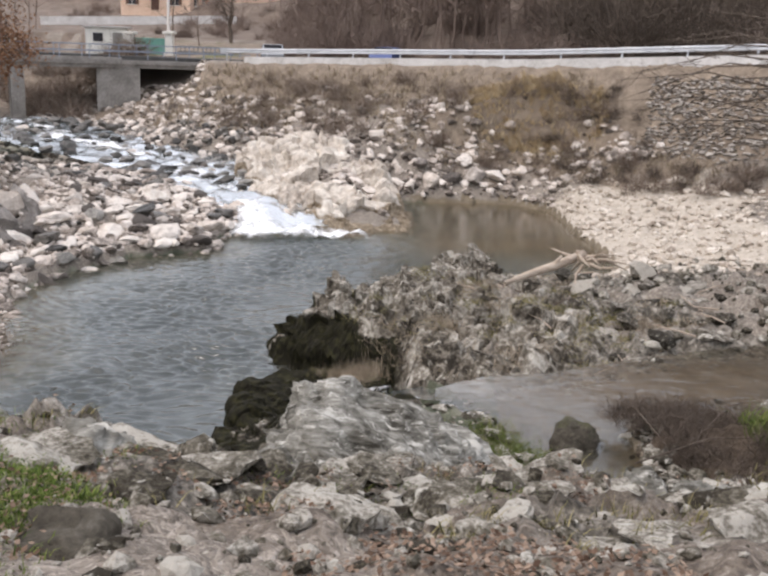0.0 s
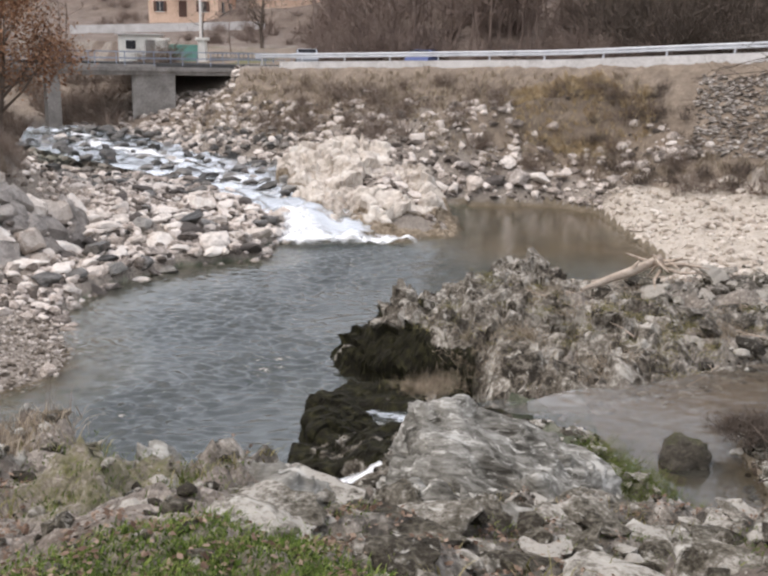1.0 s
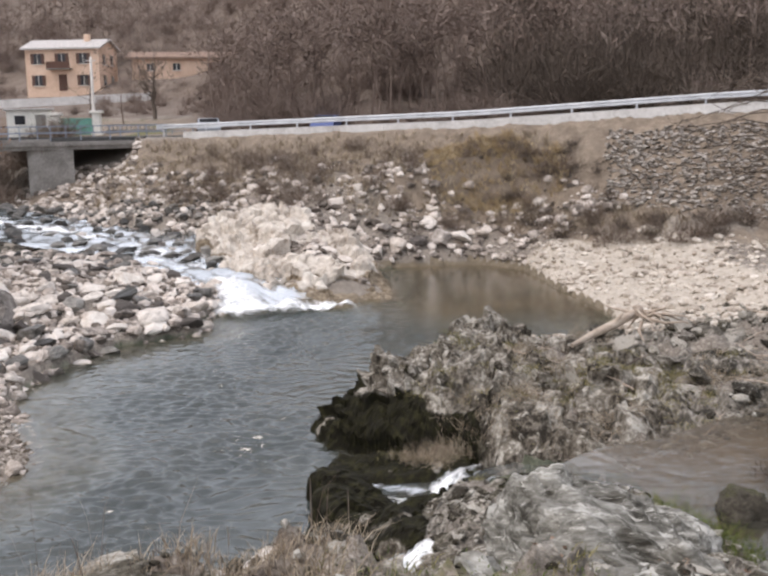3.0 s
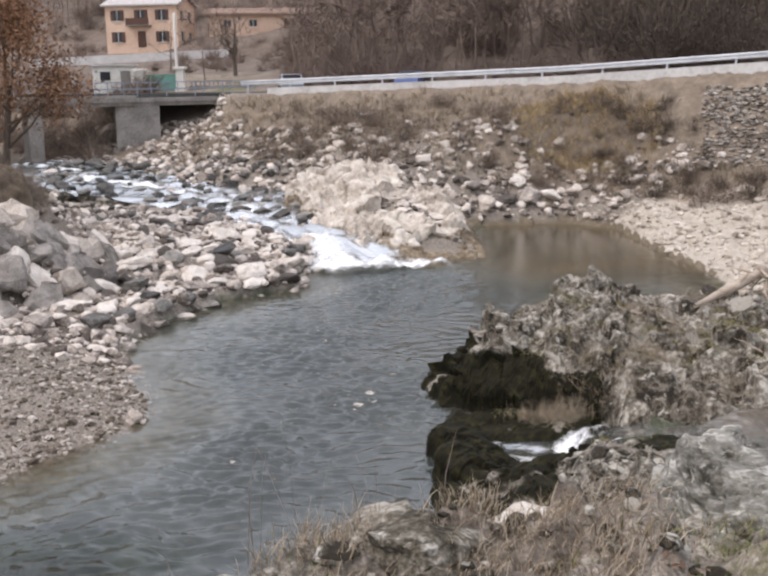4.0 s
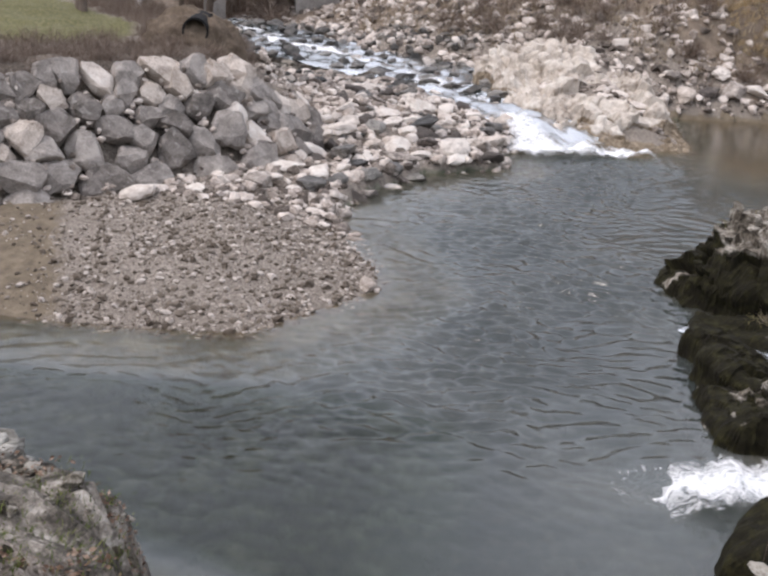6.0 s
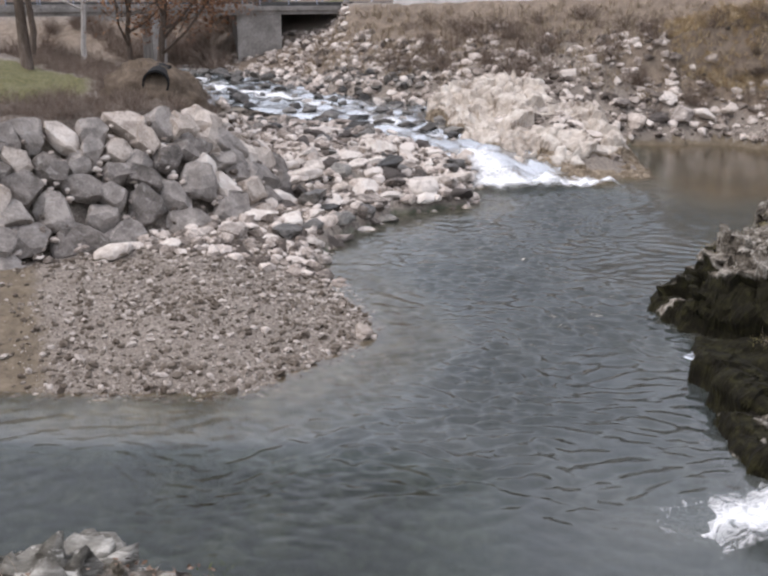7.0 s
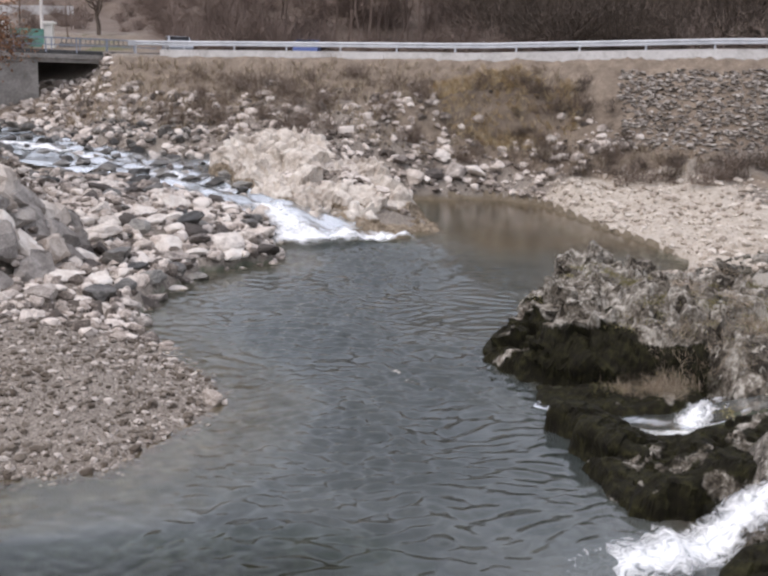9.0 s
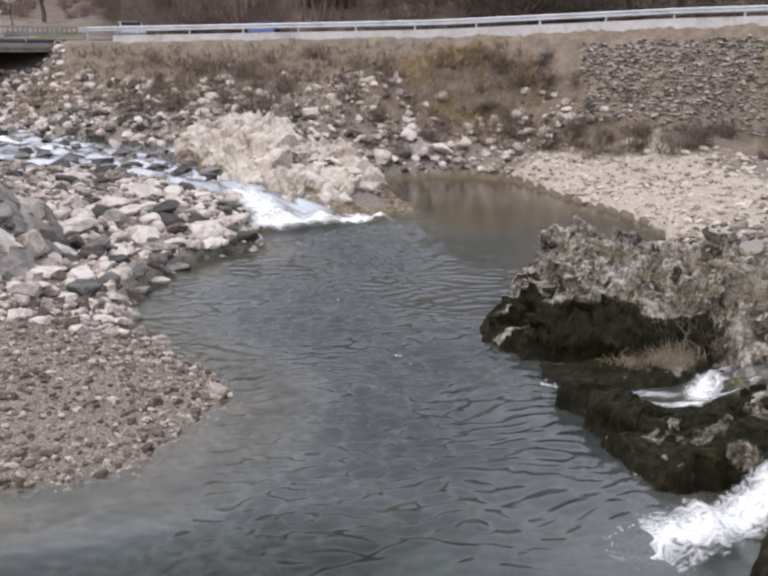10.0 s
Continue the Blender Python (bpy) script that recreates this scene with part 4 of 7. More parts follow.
def massif(name, at, reach, height, seed, material, label, level=5, boxy=0.8, crag=0.25, grain=1.0, tilt=(0, 0), moss=None, top=None, strata=0.0):
    """A bedrock knoll: a squared dome over an uneven footprint, given by its reach every 45 degrees, broken by ridged relief."""
    u, f = ICO[level]
    v = np.sign(u) * np.abs(u) ** boxy
    ang = np.degrees(np.arctan2(v[:, 1], v[:, 0])) % 360
    r = np.interp(ang, np.arange(0, 361, 45), list(reach) + [reach[0]])
    w = np.stack([v[:, 0] * r, v[:, 1] * r, v[:, 2]], 1)
    h = height + tilt[0] * w[:, 0] + tilt[1] * w[:, 1]
    if top:
        h = np.minimum(h, top)
    w[:, 2] = np.where(v[:, 2] > 0, v[:, 2] * h, v[:, 2] * 0.9)
    g = grain
    lump = 0.8 * fbm(w[:, 0] * 0.7 * g + seed, w[:, 1] * 0.7 * g, w[:, 2] * 0.7 * g, 3, seed)
    wob = w + 0.12 * np.stack([fbm(w[:, 0] * 2, w[:, 1] * 2, w[:, 2] * 2 + k, 2, seed + k) for k in (1, 2, 3)], 1)
    big = facets(wob * (1, 1, 1.3), 1.25 / g, seed + 3)
    mid = facets(wob * (1, 1, 1.5), 0.5 / g, seed + 5)
    small = fbm(w[:, 0] * 5.0 * g, w[:, 1] * 5.0 * g, w[:, 2] * 6.0 * g, 3, seed + 9)
    n = u / np.linalg.norm(u, axis=1)[:, None]
    w = w + n * (crag * (0.55 * lump + 0.75 * g * big + 0.9 * g * mid + 0.3 * small))[:, None]
    if strata:
        lay = (w[:, 2] + 0.35 * w[:, 0] + 0.15 * fbm(w[:, 0], w[:, 1], 0, 2, seed)) / strata
        w[:, :2] += (n[:, :2]) * (0.25 * strata * np.abs((lay % 1) - 0.5))[:, None]
    m = np.zeros(len(w)) if moss is None else moss(w[:, 0] + at[0], w[:, 1] + at[1], w[:, 2] + at[2], n)
    ob = mesh_object(name, w, f, material, smooth_shade=True, attrs={"moss": np.clip(m, 0, 1)})
    ob.location = at
    return tagged(ob, label, "earth" if material in (M_SOIL, M_EARTH) else "rock")


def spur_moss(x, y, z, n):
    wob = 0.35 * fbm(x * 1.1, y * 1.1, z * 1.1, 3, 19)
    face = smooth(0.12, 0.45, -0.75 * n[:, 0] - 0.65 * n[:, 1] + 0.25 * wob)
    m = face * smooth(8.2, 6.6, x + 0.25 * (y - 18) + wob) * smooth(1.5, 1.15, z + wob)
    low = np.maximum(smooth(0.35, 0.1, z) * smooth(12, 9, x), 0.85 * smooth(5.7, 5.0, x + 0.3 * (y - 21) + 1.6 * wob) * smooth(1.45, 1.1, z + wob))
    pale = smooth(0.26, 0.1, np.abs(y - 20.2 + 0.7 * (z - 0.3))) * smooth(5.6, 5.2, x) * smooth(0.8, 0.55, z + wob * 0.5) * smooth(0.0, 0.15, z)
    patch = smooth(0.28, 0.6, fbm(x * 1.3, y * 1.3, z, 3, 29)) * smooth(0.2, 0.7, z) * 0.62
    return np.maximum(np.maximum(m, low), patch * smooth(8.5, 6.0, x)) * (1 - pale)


def wet_moss(x, y, z, n):
    return 1.0 - 0.75 * smooth(0.62, 0.8, z + 0.2 * fbm(x * 1.6, y * 1.6, z, 2, 17)) * smooth(5.0, 4.4, np.abs(y - 16.2) + 4.0)


def brown_moss(x, y, z, n):
    return 0.8 - 0.36 * smooth(0.15, 0.6, fbm(x * 1.8, y * 1.8, z * 1.8, 3, 13) + 0.4 * (z - 0.5))


OUTCROPS = []


def top_z(x, y):
    """Height of the ground or of the outcrop that stands on it."""
    x, y = np.asarray(x, float), np.asarray(y, float)
    z = ground_z(x, y)
    for x0, y0, step, grid in OUTCROPS:
        i, j = np.rint((x - x0) / step).astype(int), np.rint((y - y0) / step).astype(int)
        ok = (i >= 0) & (j >= 0) & (i < grid.shape[1]) & (j < grid.shape[0])
        z = np.where(ok, np.maximum(z, grid[np.clip(j, 0, grid.shape[0] - 1), np.clip(i, 0, grid.shape[1] - 1)]), z)
    return z


def crag(name, outline, peaks, material, label, step=0.05, edge=0.7, foot=-0.9, rough=0.3, size=0.9, dip=(0.5, 0.2), seed=1, moss=None, overhang=0.0, layer=0.35):
    """A bedrock outcrop: a footprint raised to given heights, steep at its rim, then broken by tilted facets and layers."""
    ox, oy = [p[0] for p in outline], [p[1] for p in outline]
    x, y = np.arange(min(ox) - 0.1, max(ox) + 0.1, step), np.arange(min(oy) - 0.1, max(oy) + 0.1, step)
    X, Y = np.meshgrid(x, y)
    wx, wy = X + 0.3 * fbm(X * 0.9, Y * 0.9, 0.3, 3, seed), Y + 0.3 * fbm(X * 0.9, Y * 0.9, 7.7, 3, seed + 1)
    d = poly_dist(wx, wy, list(outline))
    top, weight = 0, 0
    for a, b, c in peaks:
        w = 1 / ((X - a) ** 2 + (Y - b) ** 2 + 0.12) ** 1.9
        top, weight = top + w * c, weight + w
    rise = 1 - (1 - np.clip(d / edge, 0, 1)) ** 2.4
    Z = foot + (top / weight - foot) * rise
    gy_, gx_ = np.gradient(Z, step)
    k = np.sqrt(gx_ ** 2 + gy_ ** 2 + 1)
    N = np.stack([-gx_ / k, -gy_ / k, 1 / k], 2).reshape(-1, 3)
    P = np.stack([X, Y, Z], 2).reshape(-1, 3)
    # facets and layers lie on beds that dip
    q = P.copy()
    q[:, 2] = 1.9 * (P[:, 2] + dip[0] * P[:, 0] * 0.3 + dip[1] * P[:, 1] * 0.3)
    q = q + 0.16 * np.stack([fbm(P[:, 0] * 1.8, P[:, 1] * 1.8, P[:, 2] * 1.8 + j, 3, seed + j) for j in (1, 2, 3)], 1)
    big, mid, small = facets(q, size, seed + 3), facets(q, size * 0.42, seed + 5), facets(q, size * 0.17, seed + 8)
    lay = q[:, 2] / (1.9 * layer)
    step_up = np.abs((lay % 1) - 0.5) * 2 * (0.5 + 0.5 * vnoise(P[:, 0] * 0.7, P[:, 1] * 0.7, np.floor(lay) * 3.1, seed))
    fine = fbm(P[:, 0] * 7, P[:, 1] * 7, P[:, 2] * 7, 3, seed + 9)
    gully = np.abs(fbm(P[:, 0] * 0.75 + 3, P[:, 1] * 0.75, P[:, 2] * 0.75, 3, seed + 21))
    inside = np.clip(d.ravel() / 0.9, 0.35, 1)
    move = rough * (0.8 * big / size + 1.0 * mid / size + 0.35 * small / size + 0.3 * (step_up - 0.5) + 0.03 * fine - 0.45 * np.maximum(0.3 - gully, 0) / 0.3) * inside * (0.35 + 0.65 * N[:, 2])
    P = P + N * move[:, None]
    if overhang:
        steep = 1 - N[:, 2]
        belt = smooth(0.1, 0.7, P[:, 2]) * smooth(2.2, 0.9, P[:, 2]) * steep * overhang
        P[:, :2] += N[:, :2] * belt[:, None]
    OUTCROPS.append((x[0], y[0], step, np.where(d > 0.2, P[:, 2].reshape(d.shape), -9.0)))
    keep = (d > -step * 2).ravel()
    idx = np.full(len(P), -1)
    idx[keep] = np.arange(keep.sum())
    n = len(x)
    i = (np.arange(len(y) - 1)[:, None] * n + np.arange(n - 1)[None, :]).ravel()
    f = idx[np.stack([i, i + 1, i + n + 1, i + n], 1)]
    f = f[(f >= 0).all(axis=1)]
    m = np.zeros(len(P)) if moss is None else moss(P[:, 0], P[:, 1], P[:, 2], N)
    c = np.array((np.mean(ox), np.mean(oy), 0.0))
    ob = mesh_object(name, (P - c)[keep], f, material, smooth_shade=False, attrs={"moss": np.clip(m, 0, 1)[keep]})
    ob.location = c
    return tagged(ob, label, "rock")


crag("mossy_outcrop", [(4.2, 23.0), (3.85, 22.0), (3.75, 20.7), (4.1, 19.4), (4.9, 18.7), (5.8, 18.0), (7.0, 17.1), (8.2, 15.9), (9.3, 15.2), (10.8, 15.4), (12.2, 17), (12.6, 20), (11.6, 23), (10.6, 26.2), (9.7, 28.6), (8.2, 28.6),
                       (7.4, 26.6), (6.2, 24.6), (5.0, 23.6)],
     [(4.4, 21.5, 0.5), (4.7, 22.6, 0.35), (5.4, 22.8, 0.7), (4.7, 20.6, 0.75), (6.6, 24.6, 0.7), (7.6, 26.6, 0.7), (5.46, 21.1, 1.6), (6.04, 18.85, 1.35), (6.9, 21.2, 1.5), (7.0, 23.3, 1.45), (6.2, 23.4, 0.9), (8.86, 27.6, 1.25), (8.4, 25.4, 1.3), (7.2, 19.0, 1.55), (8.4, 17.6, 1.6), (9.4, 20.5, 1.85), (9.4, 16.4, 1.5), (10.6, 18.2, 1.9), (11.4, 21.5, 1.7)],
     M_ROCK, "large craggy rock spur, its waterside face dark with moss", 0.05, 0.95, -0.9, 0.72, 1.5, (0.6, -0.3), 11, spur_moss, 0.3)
crag("mossy_outcrop", [(4.5, 17.3), (4.0, 16.5), (3.85, 15.4), (4.0, 14.3), (4.7, 13.7), (5.8, 13.7), (6.9, 13.7), (7.3, 14.3), (6.6, 15.0), (5.8, 15.7), (5.2, 16.6)],
     [(4.5, 16.2, 0.55), (4.6, 15.0, 0.68), (5.4, 15.4, 0.3), (5.8, 14.6, 0.52), (6.8, 14.2, 0.65)],
     M_ROCK, "low dark wet rock beside the cascade", 0.04, 0.5, -0.7, 0.2, 0.6, (0.2, 0.4), 23, wet_moss, 0.2)
crag("mossy_outcrop", [(3.9, 14.6), (3.75, 13.4), (3.95, 12.6), (4.5, 12.3), (5.4, 12.4), (6.6, 12.0), (7.6, 11.6), (8.6, 12.2), (8.2, 13.4), (7.2, 14.2), (5.8, 14.5)],
     [(4.3, 13.5, 0.3), (4.9, 13.3, 0.62), (5.9, 13.2, 0.95), (7.0, 12.9, 1.35), (7.9, 12.6, 1.75)],
     M_ROCK, "brown mossy rock sloping down to the outfall", 0.04, 0.5, -0.7, 0.22, 0.6, (-0.2, 0.3), 27, brown_moss, 0.1)
crag("mossy_outcrop", [(4.3, 19.3), (4.25, 18.2), (4.4, 17.3), (5.0, 16.9), (5.8, 16.5), (6.5, 16.3), (7.4, 16.3), (7.5, 17.2), (6.6, 17.8), (5.6, 18.5)],
     [(4.7, 18.3, 0.12), (5.0, 17.5, 0.16), (5.9, 17.0, 0.3), (5.6, 18.0, 0.35), (6.8, 16.9, 0.55), (7.2, 16.7, 0.7)],
     M_ROCK, "low reddish-brown wet ledge at the foot of the spur", 0.05, 0.4, -0.5, 0.14, 0.6, (0.2, 0.4), 33, brown_moss)
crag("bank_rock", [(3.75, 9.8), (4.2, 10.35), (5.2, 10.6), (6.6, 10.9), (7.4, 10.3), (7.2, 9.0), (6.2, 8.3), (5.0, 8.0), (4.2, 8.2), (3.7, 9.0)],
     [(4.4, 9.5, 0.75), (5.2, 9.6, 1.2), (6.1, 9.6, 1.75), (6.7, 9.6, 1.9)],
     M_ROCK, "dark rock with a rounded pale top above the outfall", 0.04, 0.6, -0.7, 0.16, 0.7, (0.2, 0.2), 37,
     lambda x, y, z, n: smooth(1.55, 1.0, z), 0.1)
massif("rock_slab", (7.75, 7.5, 2.0), (1.25, 1.7, 1.9, 1.4, 1.15, 1.4, 1.75, 1.6), 1.35, 31, M_SLAB, "pale grey banded rock slab on the bank", 6, 0.62, 0.2, 1.3, (-0.38, -0.05), None, 1.72, 0.22)
massif("bank_rock", (6.05, 2.05, 4.7), (0.7, 0.6, 0.42, 0.6, 0.75, 0.6, 0.4, 0.6), 0.5, 41, M_SLAB, "knobbly dark and pale rock on the bank edge", 6, 0.7, 0.3, 2.2)
massif("bank_rock", (-2.7, 2.7, 3.3), (1.4, 1.0, 0.9, 1.0, 1.6, 1.0, 0.9, 1.1), 1.0, 43, M_SLAB, "pale lichened rock on the bank edge", 6, 0.7, 0.4, 1.8, (-0.3, -0.1))
massif("bank_rock", (7.9, 3.9, 3.2), (1.5, 1.2, 1.1, 1.2, 1.2, 1.1, 1.2, 1.4), 0.95, 47, M_SLAB, "broad flat grey rock on the bank", 6, 0.6, 0.34, 1.8, (-0.1, -0.25), None, None, 0.15)
massif("bank_rock", (9.4, 5.4, 2.8), (1.0, 0.8, 0.9, 0.9, 0.8, 0.8, 0.7, 0.9), 0.75, 48, M_SLAB, "mottled grey rock among leaf litter", 6, 0.65, 0.36, 1.8, (-0.1, -0.2), None, None, 0.15)
massif("bank_rock", (7.15, 0.1, float(ground_z(7.15, 0.1)) - 0.07), (0.2, 0.2, 0.14, 0.19, 0.2, 0.2, 0.16, 0.19), 0.15, 49, M_MOSSROCK, "flat dark grey stone in the grass", 4, 0.5, 0.04, 3)
massif("bank_rock", (10.6, 3.9, 3.3), (1.0, 0.8, 0.8, 0.9, 1.0, 0.8, 0.8, 0.9), 0.85, 50, M_SLAB, "lichened grey rock beside leaf litter", 6, 0.65, 0.34, 1.8, (-0.05, -0.2), None, None, 0.15)
massif("bank_rock", (4.25, 3.0, 3.82), (0.9, 0.6, 0.5, 0.6, 0.9, 0.6, 0.5, 0.7), 0.62, 51, M_SLAB, "pale flat rock under dry grass", 6, 0.65, 0.28, 2.0, (0.0, -0.1), None, None, 0.12)
massif("pond_rock", (10.6, 11.2, 1.45), (0.4, 0.36, 0.4, 0.42, 0.42, 0.38, 0.36, 0.4), 0.62, 53, M_MOSSROCK, "mossy rock standing in the creek", 4, 0.75, 0.1, 2.5, (0, 0),
       lambda x, y, z, n: 0.18 + 0.35 * n[:, 2])
crag("tan_outcrop", [(0.4, 38.4), (1.2, 37.7), (2.6, 37.6), (4.2, 36.8), (6.0, 37.4), (7.2, 38.6), (6.9, 40.6), (6.2, 43), (5.2, 46.5), (3.2, 49.6), (0.2, 50.6), (-2.8, 50.0), (-3.4, 47.4), (-2.6, 44.2), (-1.3, 41.2), (-0.2, 39.4)],
     [(1.4, 38.6, 0.9), (3.0, 38.4, 0.8), (5.6, 38.8, 0.5), (6.5, 39.2, 0.3), (2.0, 41.0, 1.7), (4.6, 41.4, 1.3), (0.4, 42.4, 1.8), (1.0, 45.5, 2.7), (3.6, 45.0, 2.0), (-1.0, 47.4, 2.8), (1.6, 48.4, 3.0), (-1.8, 45.2, 2.1), (-0.4, 42.0, 1.6), (4.4, 47.2, 1.6)],
     M_TAN, "pale tan bedrock hump with dipping layers beside the fall", 0.09, 1.2, -0.5, 0.75, 2.4, (1.6, -0.8), 42,
     lambda x, y, z, n: smooth(1.15, 0.5, z - 0.1 * (y - 40) + 0.3 * vnoise(x * 0.8, y * 0.8, seed=4)) * 0.9, 0.0, 0.6)

# ---- loose boulders ----
PROTO = [rock(3, 100 + k, 8, 0.0, 0.1, 2.5) for k in range(14)]
boulder_mesh = []
for k, (v, f) in enumerate(PROTO):
    me = bpy.data.meshes.new("boulder")
    me.from_pydata(v.tolist(), [], f.tolist())
    me.materials.append(M_BOULDER)
    boulder_mesh.append(me)
pale_mesh, wet_mesh = [], []
for me in boulder_mesh:
    for group, mat in ((pale_mesh, M_PALEBLOCK), (wet_mesh, M_WETSTONE)):
        c = me.copy()
        c.materials[0] = mat
        group.append(c)


spur_mesh = []
for k in range(8):
    v, f = rock(4, 500 + k, 10, 0.05, 0.12, 2.4)
    me = bpy.data.meshes.new("boulder")
    me.from_pydata(v.tolist(), [], f.tolist())
    me.materials.append(M_SPURROCK)
    spur_mesh.append(me)


def boulder(x, y, size, label, group, pale=False, wet=False, sink=0.25, flat=0.65, z=None, meshes=None):
    z = float(ground_z(x, y)) if z is None else z
    ob = new("boulder", random.choice(meshes or wet_mesh if wet or meshes else pale_mesh if pale else boulder_mesh))
    k = Vector((size * random.uniform(0.85, 1.3), size * random.uniform(0.7, 1.0), size * random.uniform(flat - 0.12, flat + 0.12)))
    ob.matrix_world = Matrix.LocRotScale((x, y, z + k.z * (1 - 2 * sink) * 0.7), Euler((random.uniform(-0.25, 0.25), random.uniform(-0.25, 0.25), random.uniform(0, 6.28))), k)
    return tagged(ob, label, "boulder", group)


def spread_points(r, count, xs, ys, test, gap):
    """Points in a box that pass a test and keep apart."""
    out = []
    tries = 0
    cell = {}
    while len(out) < count and tries < count * 40:
        tries += 1
        x, y = r.uniform(*xs), r.uniform(*ys)
        if not test(x, y):
            continue
        key = (int(x // gap), int(y // gap))
        if any((x - a) ** 2 + (y - b) ** 2 < gap * gap for i in (-1, 0, 1) for j in (-1, 0, 1) for a, b in cell.get((key[0] + i, key[1] + j), ())):
            continue
        cell.setdefault(key, []).append((x, y))
        out.append((x, y))
    return out


def pool_d(x, y):
    return float(-poly_dist(np.array(x), np.array(y), POOL))


def chan_d(x, y):
    return float(seg_dist(np.array(x), np.array(y), CHANNEL)[0])


rs = np.random.RandomState(7)
for x, y in spread_points(rs, 120, (-7.2, 0.2), (24, 41), lambda x, y: pool_d(x, y) > -0.2 and chan_d(x, y) > 1.4 and float(poly_dist(np.array(x), np.array(y), TERRACE)) < 0.2, 0.72):
    s = rs.uniform(0.3, 0.62)
    boulder(x, y, s, "rounded grey and cream river boulder beside the stream", "boulders beside the stream", rs.rand() < 0.3, rs.rand() < 0.18, flat=0.5)
for x, y in spread_points(rs, 115, (-19, 1), (42, 60), lambda x, y: pool_d(x, y) > 0.5 and chan_d(x, y) < 4.6, 0.9):
    s = rs.uniform(0.22, 0.55)
    boulder(x, y, s, "dark wet boulder standing in the rapids", "boulders in the rapids", False, rs.rand() < 0.85, 0.3, 0.5, float(seg_dist(np.array(x), np.array(y), CHANNEL, CHANNEL_Z)[1]) - 0.02)
for x, y in spread_points(rs, 60, (9.5, 17), (14.5, 29), lambda x, y: pool_d(x, y) > 0.5 and (x > 11.8 or y > 26) and float(poly_dist(np.array(x), np.array(y), POND)) < -0.3, 0.8):
    boulder(x, y, rs.uniform(0.16, 0.45), "weathered grey rock on the stony spur", "rocks on the spur", sink=0.35, meshes=spur_mesh)
for x, y, s, pale in ((-6.7, 26.2, 0.75, True), (-1.35, 35.9, 0.6, False), (-9.3, 21.6, 0.5, True), (-2.5, 18.3, 0.3, True), (-8.2, 22.6, 0.42, True), (-6.2, 31.2, 0.6, True)):
    boulder(x, y, s, "broad pale boulder at the foot of the wall" if pale else "dark wet boulder beside the fall", "boulders beside the stream", pale, not pale, 0.3, 0.5)

for x, y, s in ((4.9, 46.2, 0.7), (6.1, 47.6, 0.6), (7.2, 47.9, 0.75), (8.3, 48.3, 0.6), (9.4, 48.6, 0.8), (10.6, 48.9, 0.6), (6.6, 48.9, 0.55), (8.9, 49.6, 0.6), (5.4, 47.6, 0.5), (11.8, 49.0, 0.55)):
    boulder(x, y, s, "squared grey and cream boulder at the water's edge", "boulders on the far shore", rs.rand() < 0.5, flat=0.55, sink=0.3)

for x, y, s in ((4.5, 3.35, 0.26), (4.15, 3.3, 0.2), (4.95, 3.1, 0.22), (3.6, 3.25, 0.14)):
    boulder(x, y, s, "pale lichened stone on the edge of the near bank", "stones on the bank edge", True, flat=0.6, sink=0.2)

# ---- stones past counting ----
SMALL = [rock(1, 300 + k, 9, 0.0, 0.0) for k in range(14)]
SMALL2 = [rock(2, 340 + k, 12, 0.0, 0.04) for k in range(14)]


def field(count, xs, ys, test, seed):
    r = np.random.RandomState(seed)
    x, y = r.uniform(*xs, count), r.uniform(*ys, count)
    k = test(x, y)
    return x[k], y[k], r


def PD(x, y):
    return -poly_dist(x, y, POOL)


def TD(x, y):
    return poly_dist(x, y, TERRACE)


x, y, r = field(24000, (-16, -2), (14, 25), lambda x, y: (PD(x, y) > -0.35) & (TD(x, y) < 0.3) & (x + 0.5 * (y - 16) > -8.9 + 1.0 * fbm(x * 0.9, y * 0.9, octaves=3, seed=3) + 2.2 * (hash01(np.floor(x * 60), np.floor(y * 60), x * 0, 5) - 0.5)), 11)
scatter("gravel", x, y, 0.018 + 0.085 * r.rand(len(x)) ** 6, M_GRAVEL, SMALL, seed=12, label="mixed grey and brown river gravel bar", category="gravel")
x, y, r = field(900, (-10, -1.8), (14, 22), lambda x, y: (PD(x, y) > -0.15) & (PD(x, y) < 1.0) & (x > -8.2) | (PD(x, y) > 0.5) & (hash01(np.floor(x * 40), np.floor(y * 40), x * 0, 3) < 0.06), 35)
scatter("bar_stones", x, y, 0.04 + 0.1 * r.rand(len(x)) ** 3, M_GRAVEL, SMALL2, seed=36, label="larger pale and brown stones along the gravel bar", category="stones")
x, y, r = field(5200, (-9, 1), (22, 42), lambda x, y: (PD(x, y) > -0.3) & (TD(x, y) < 0.5) & (seg_dist(x, y, CHANNEL)[0] > 0.8), 13)
scatter("cobbles", x, y, 0.06 + 0.24 * r.rand(len(x)) ** 2, M_STONE, SMALL2, seed=14, label="grey and cream cobbles between boulders", category="cobbles")
x, y, r = field(15000, (-26, 26), (40, 66), lambda x, y: (PD(x, y) > 0.05) & (valley_y(x) - y > 5.2 + 2.0 * fbm(x * 0.5, y * 0.5, octaves=3, seed=77)) & (TD(x, y) < 0)
                & ~((x > 13.5) & (y < 46.5)), 15)
scatter("riprap", x, y, 0.07 + 0.34 * r.rand(len(x)) ** 2.6, M_STONE, SMALL2, seed=16, label="loose broken stones covering the far bank", category="riprap")
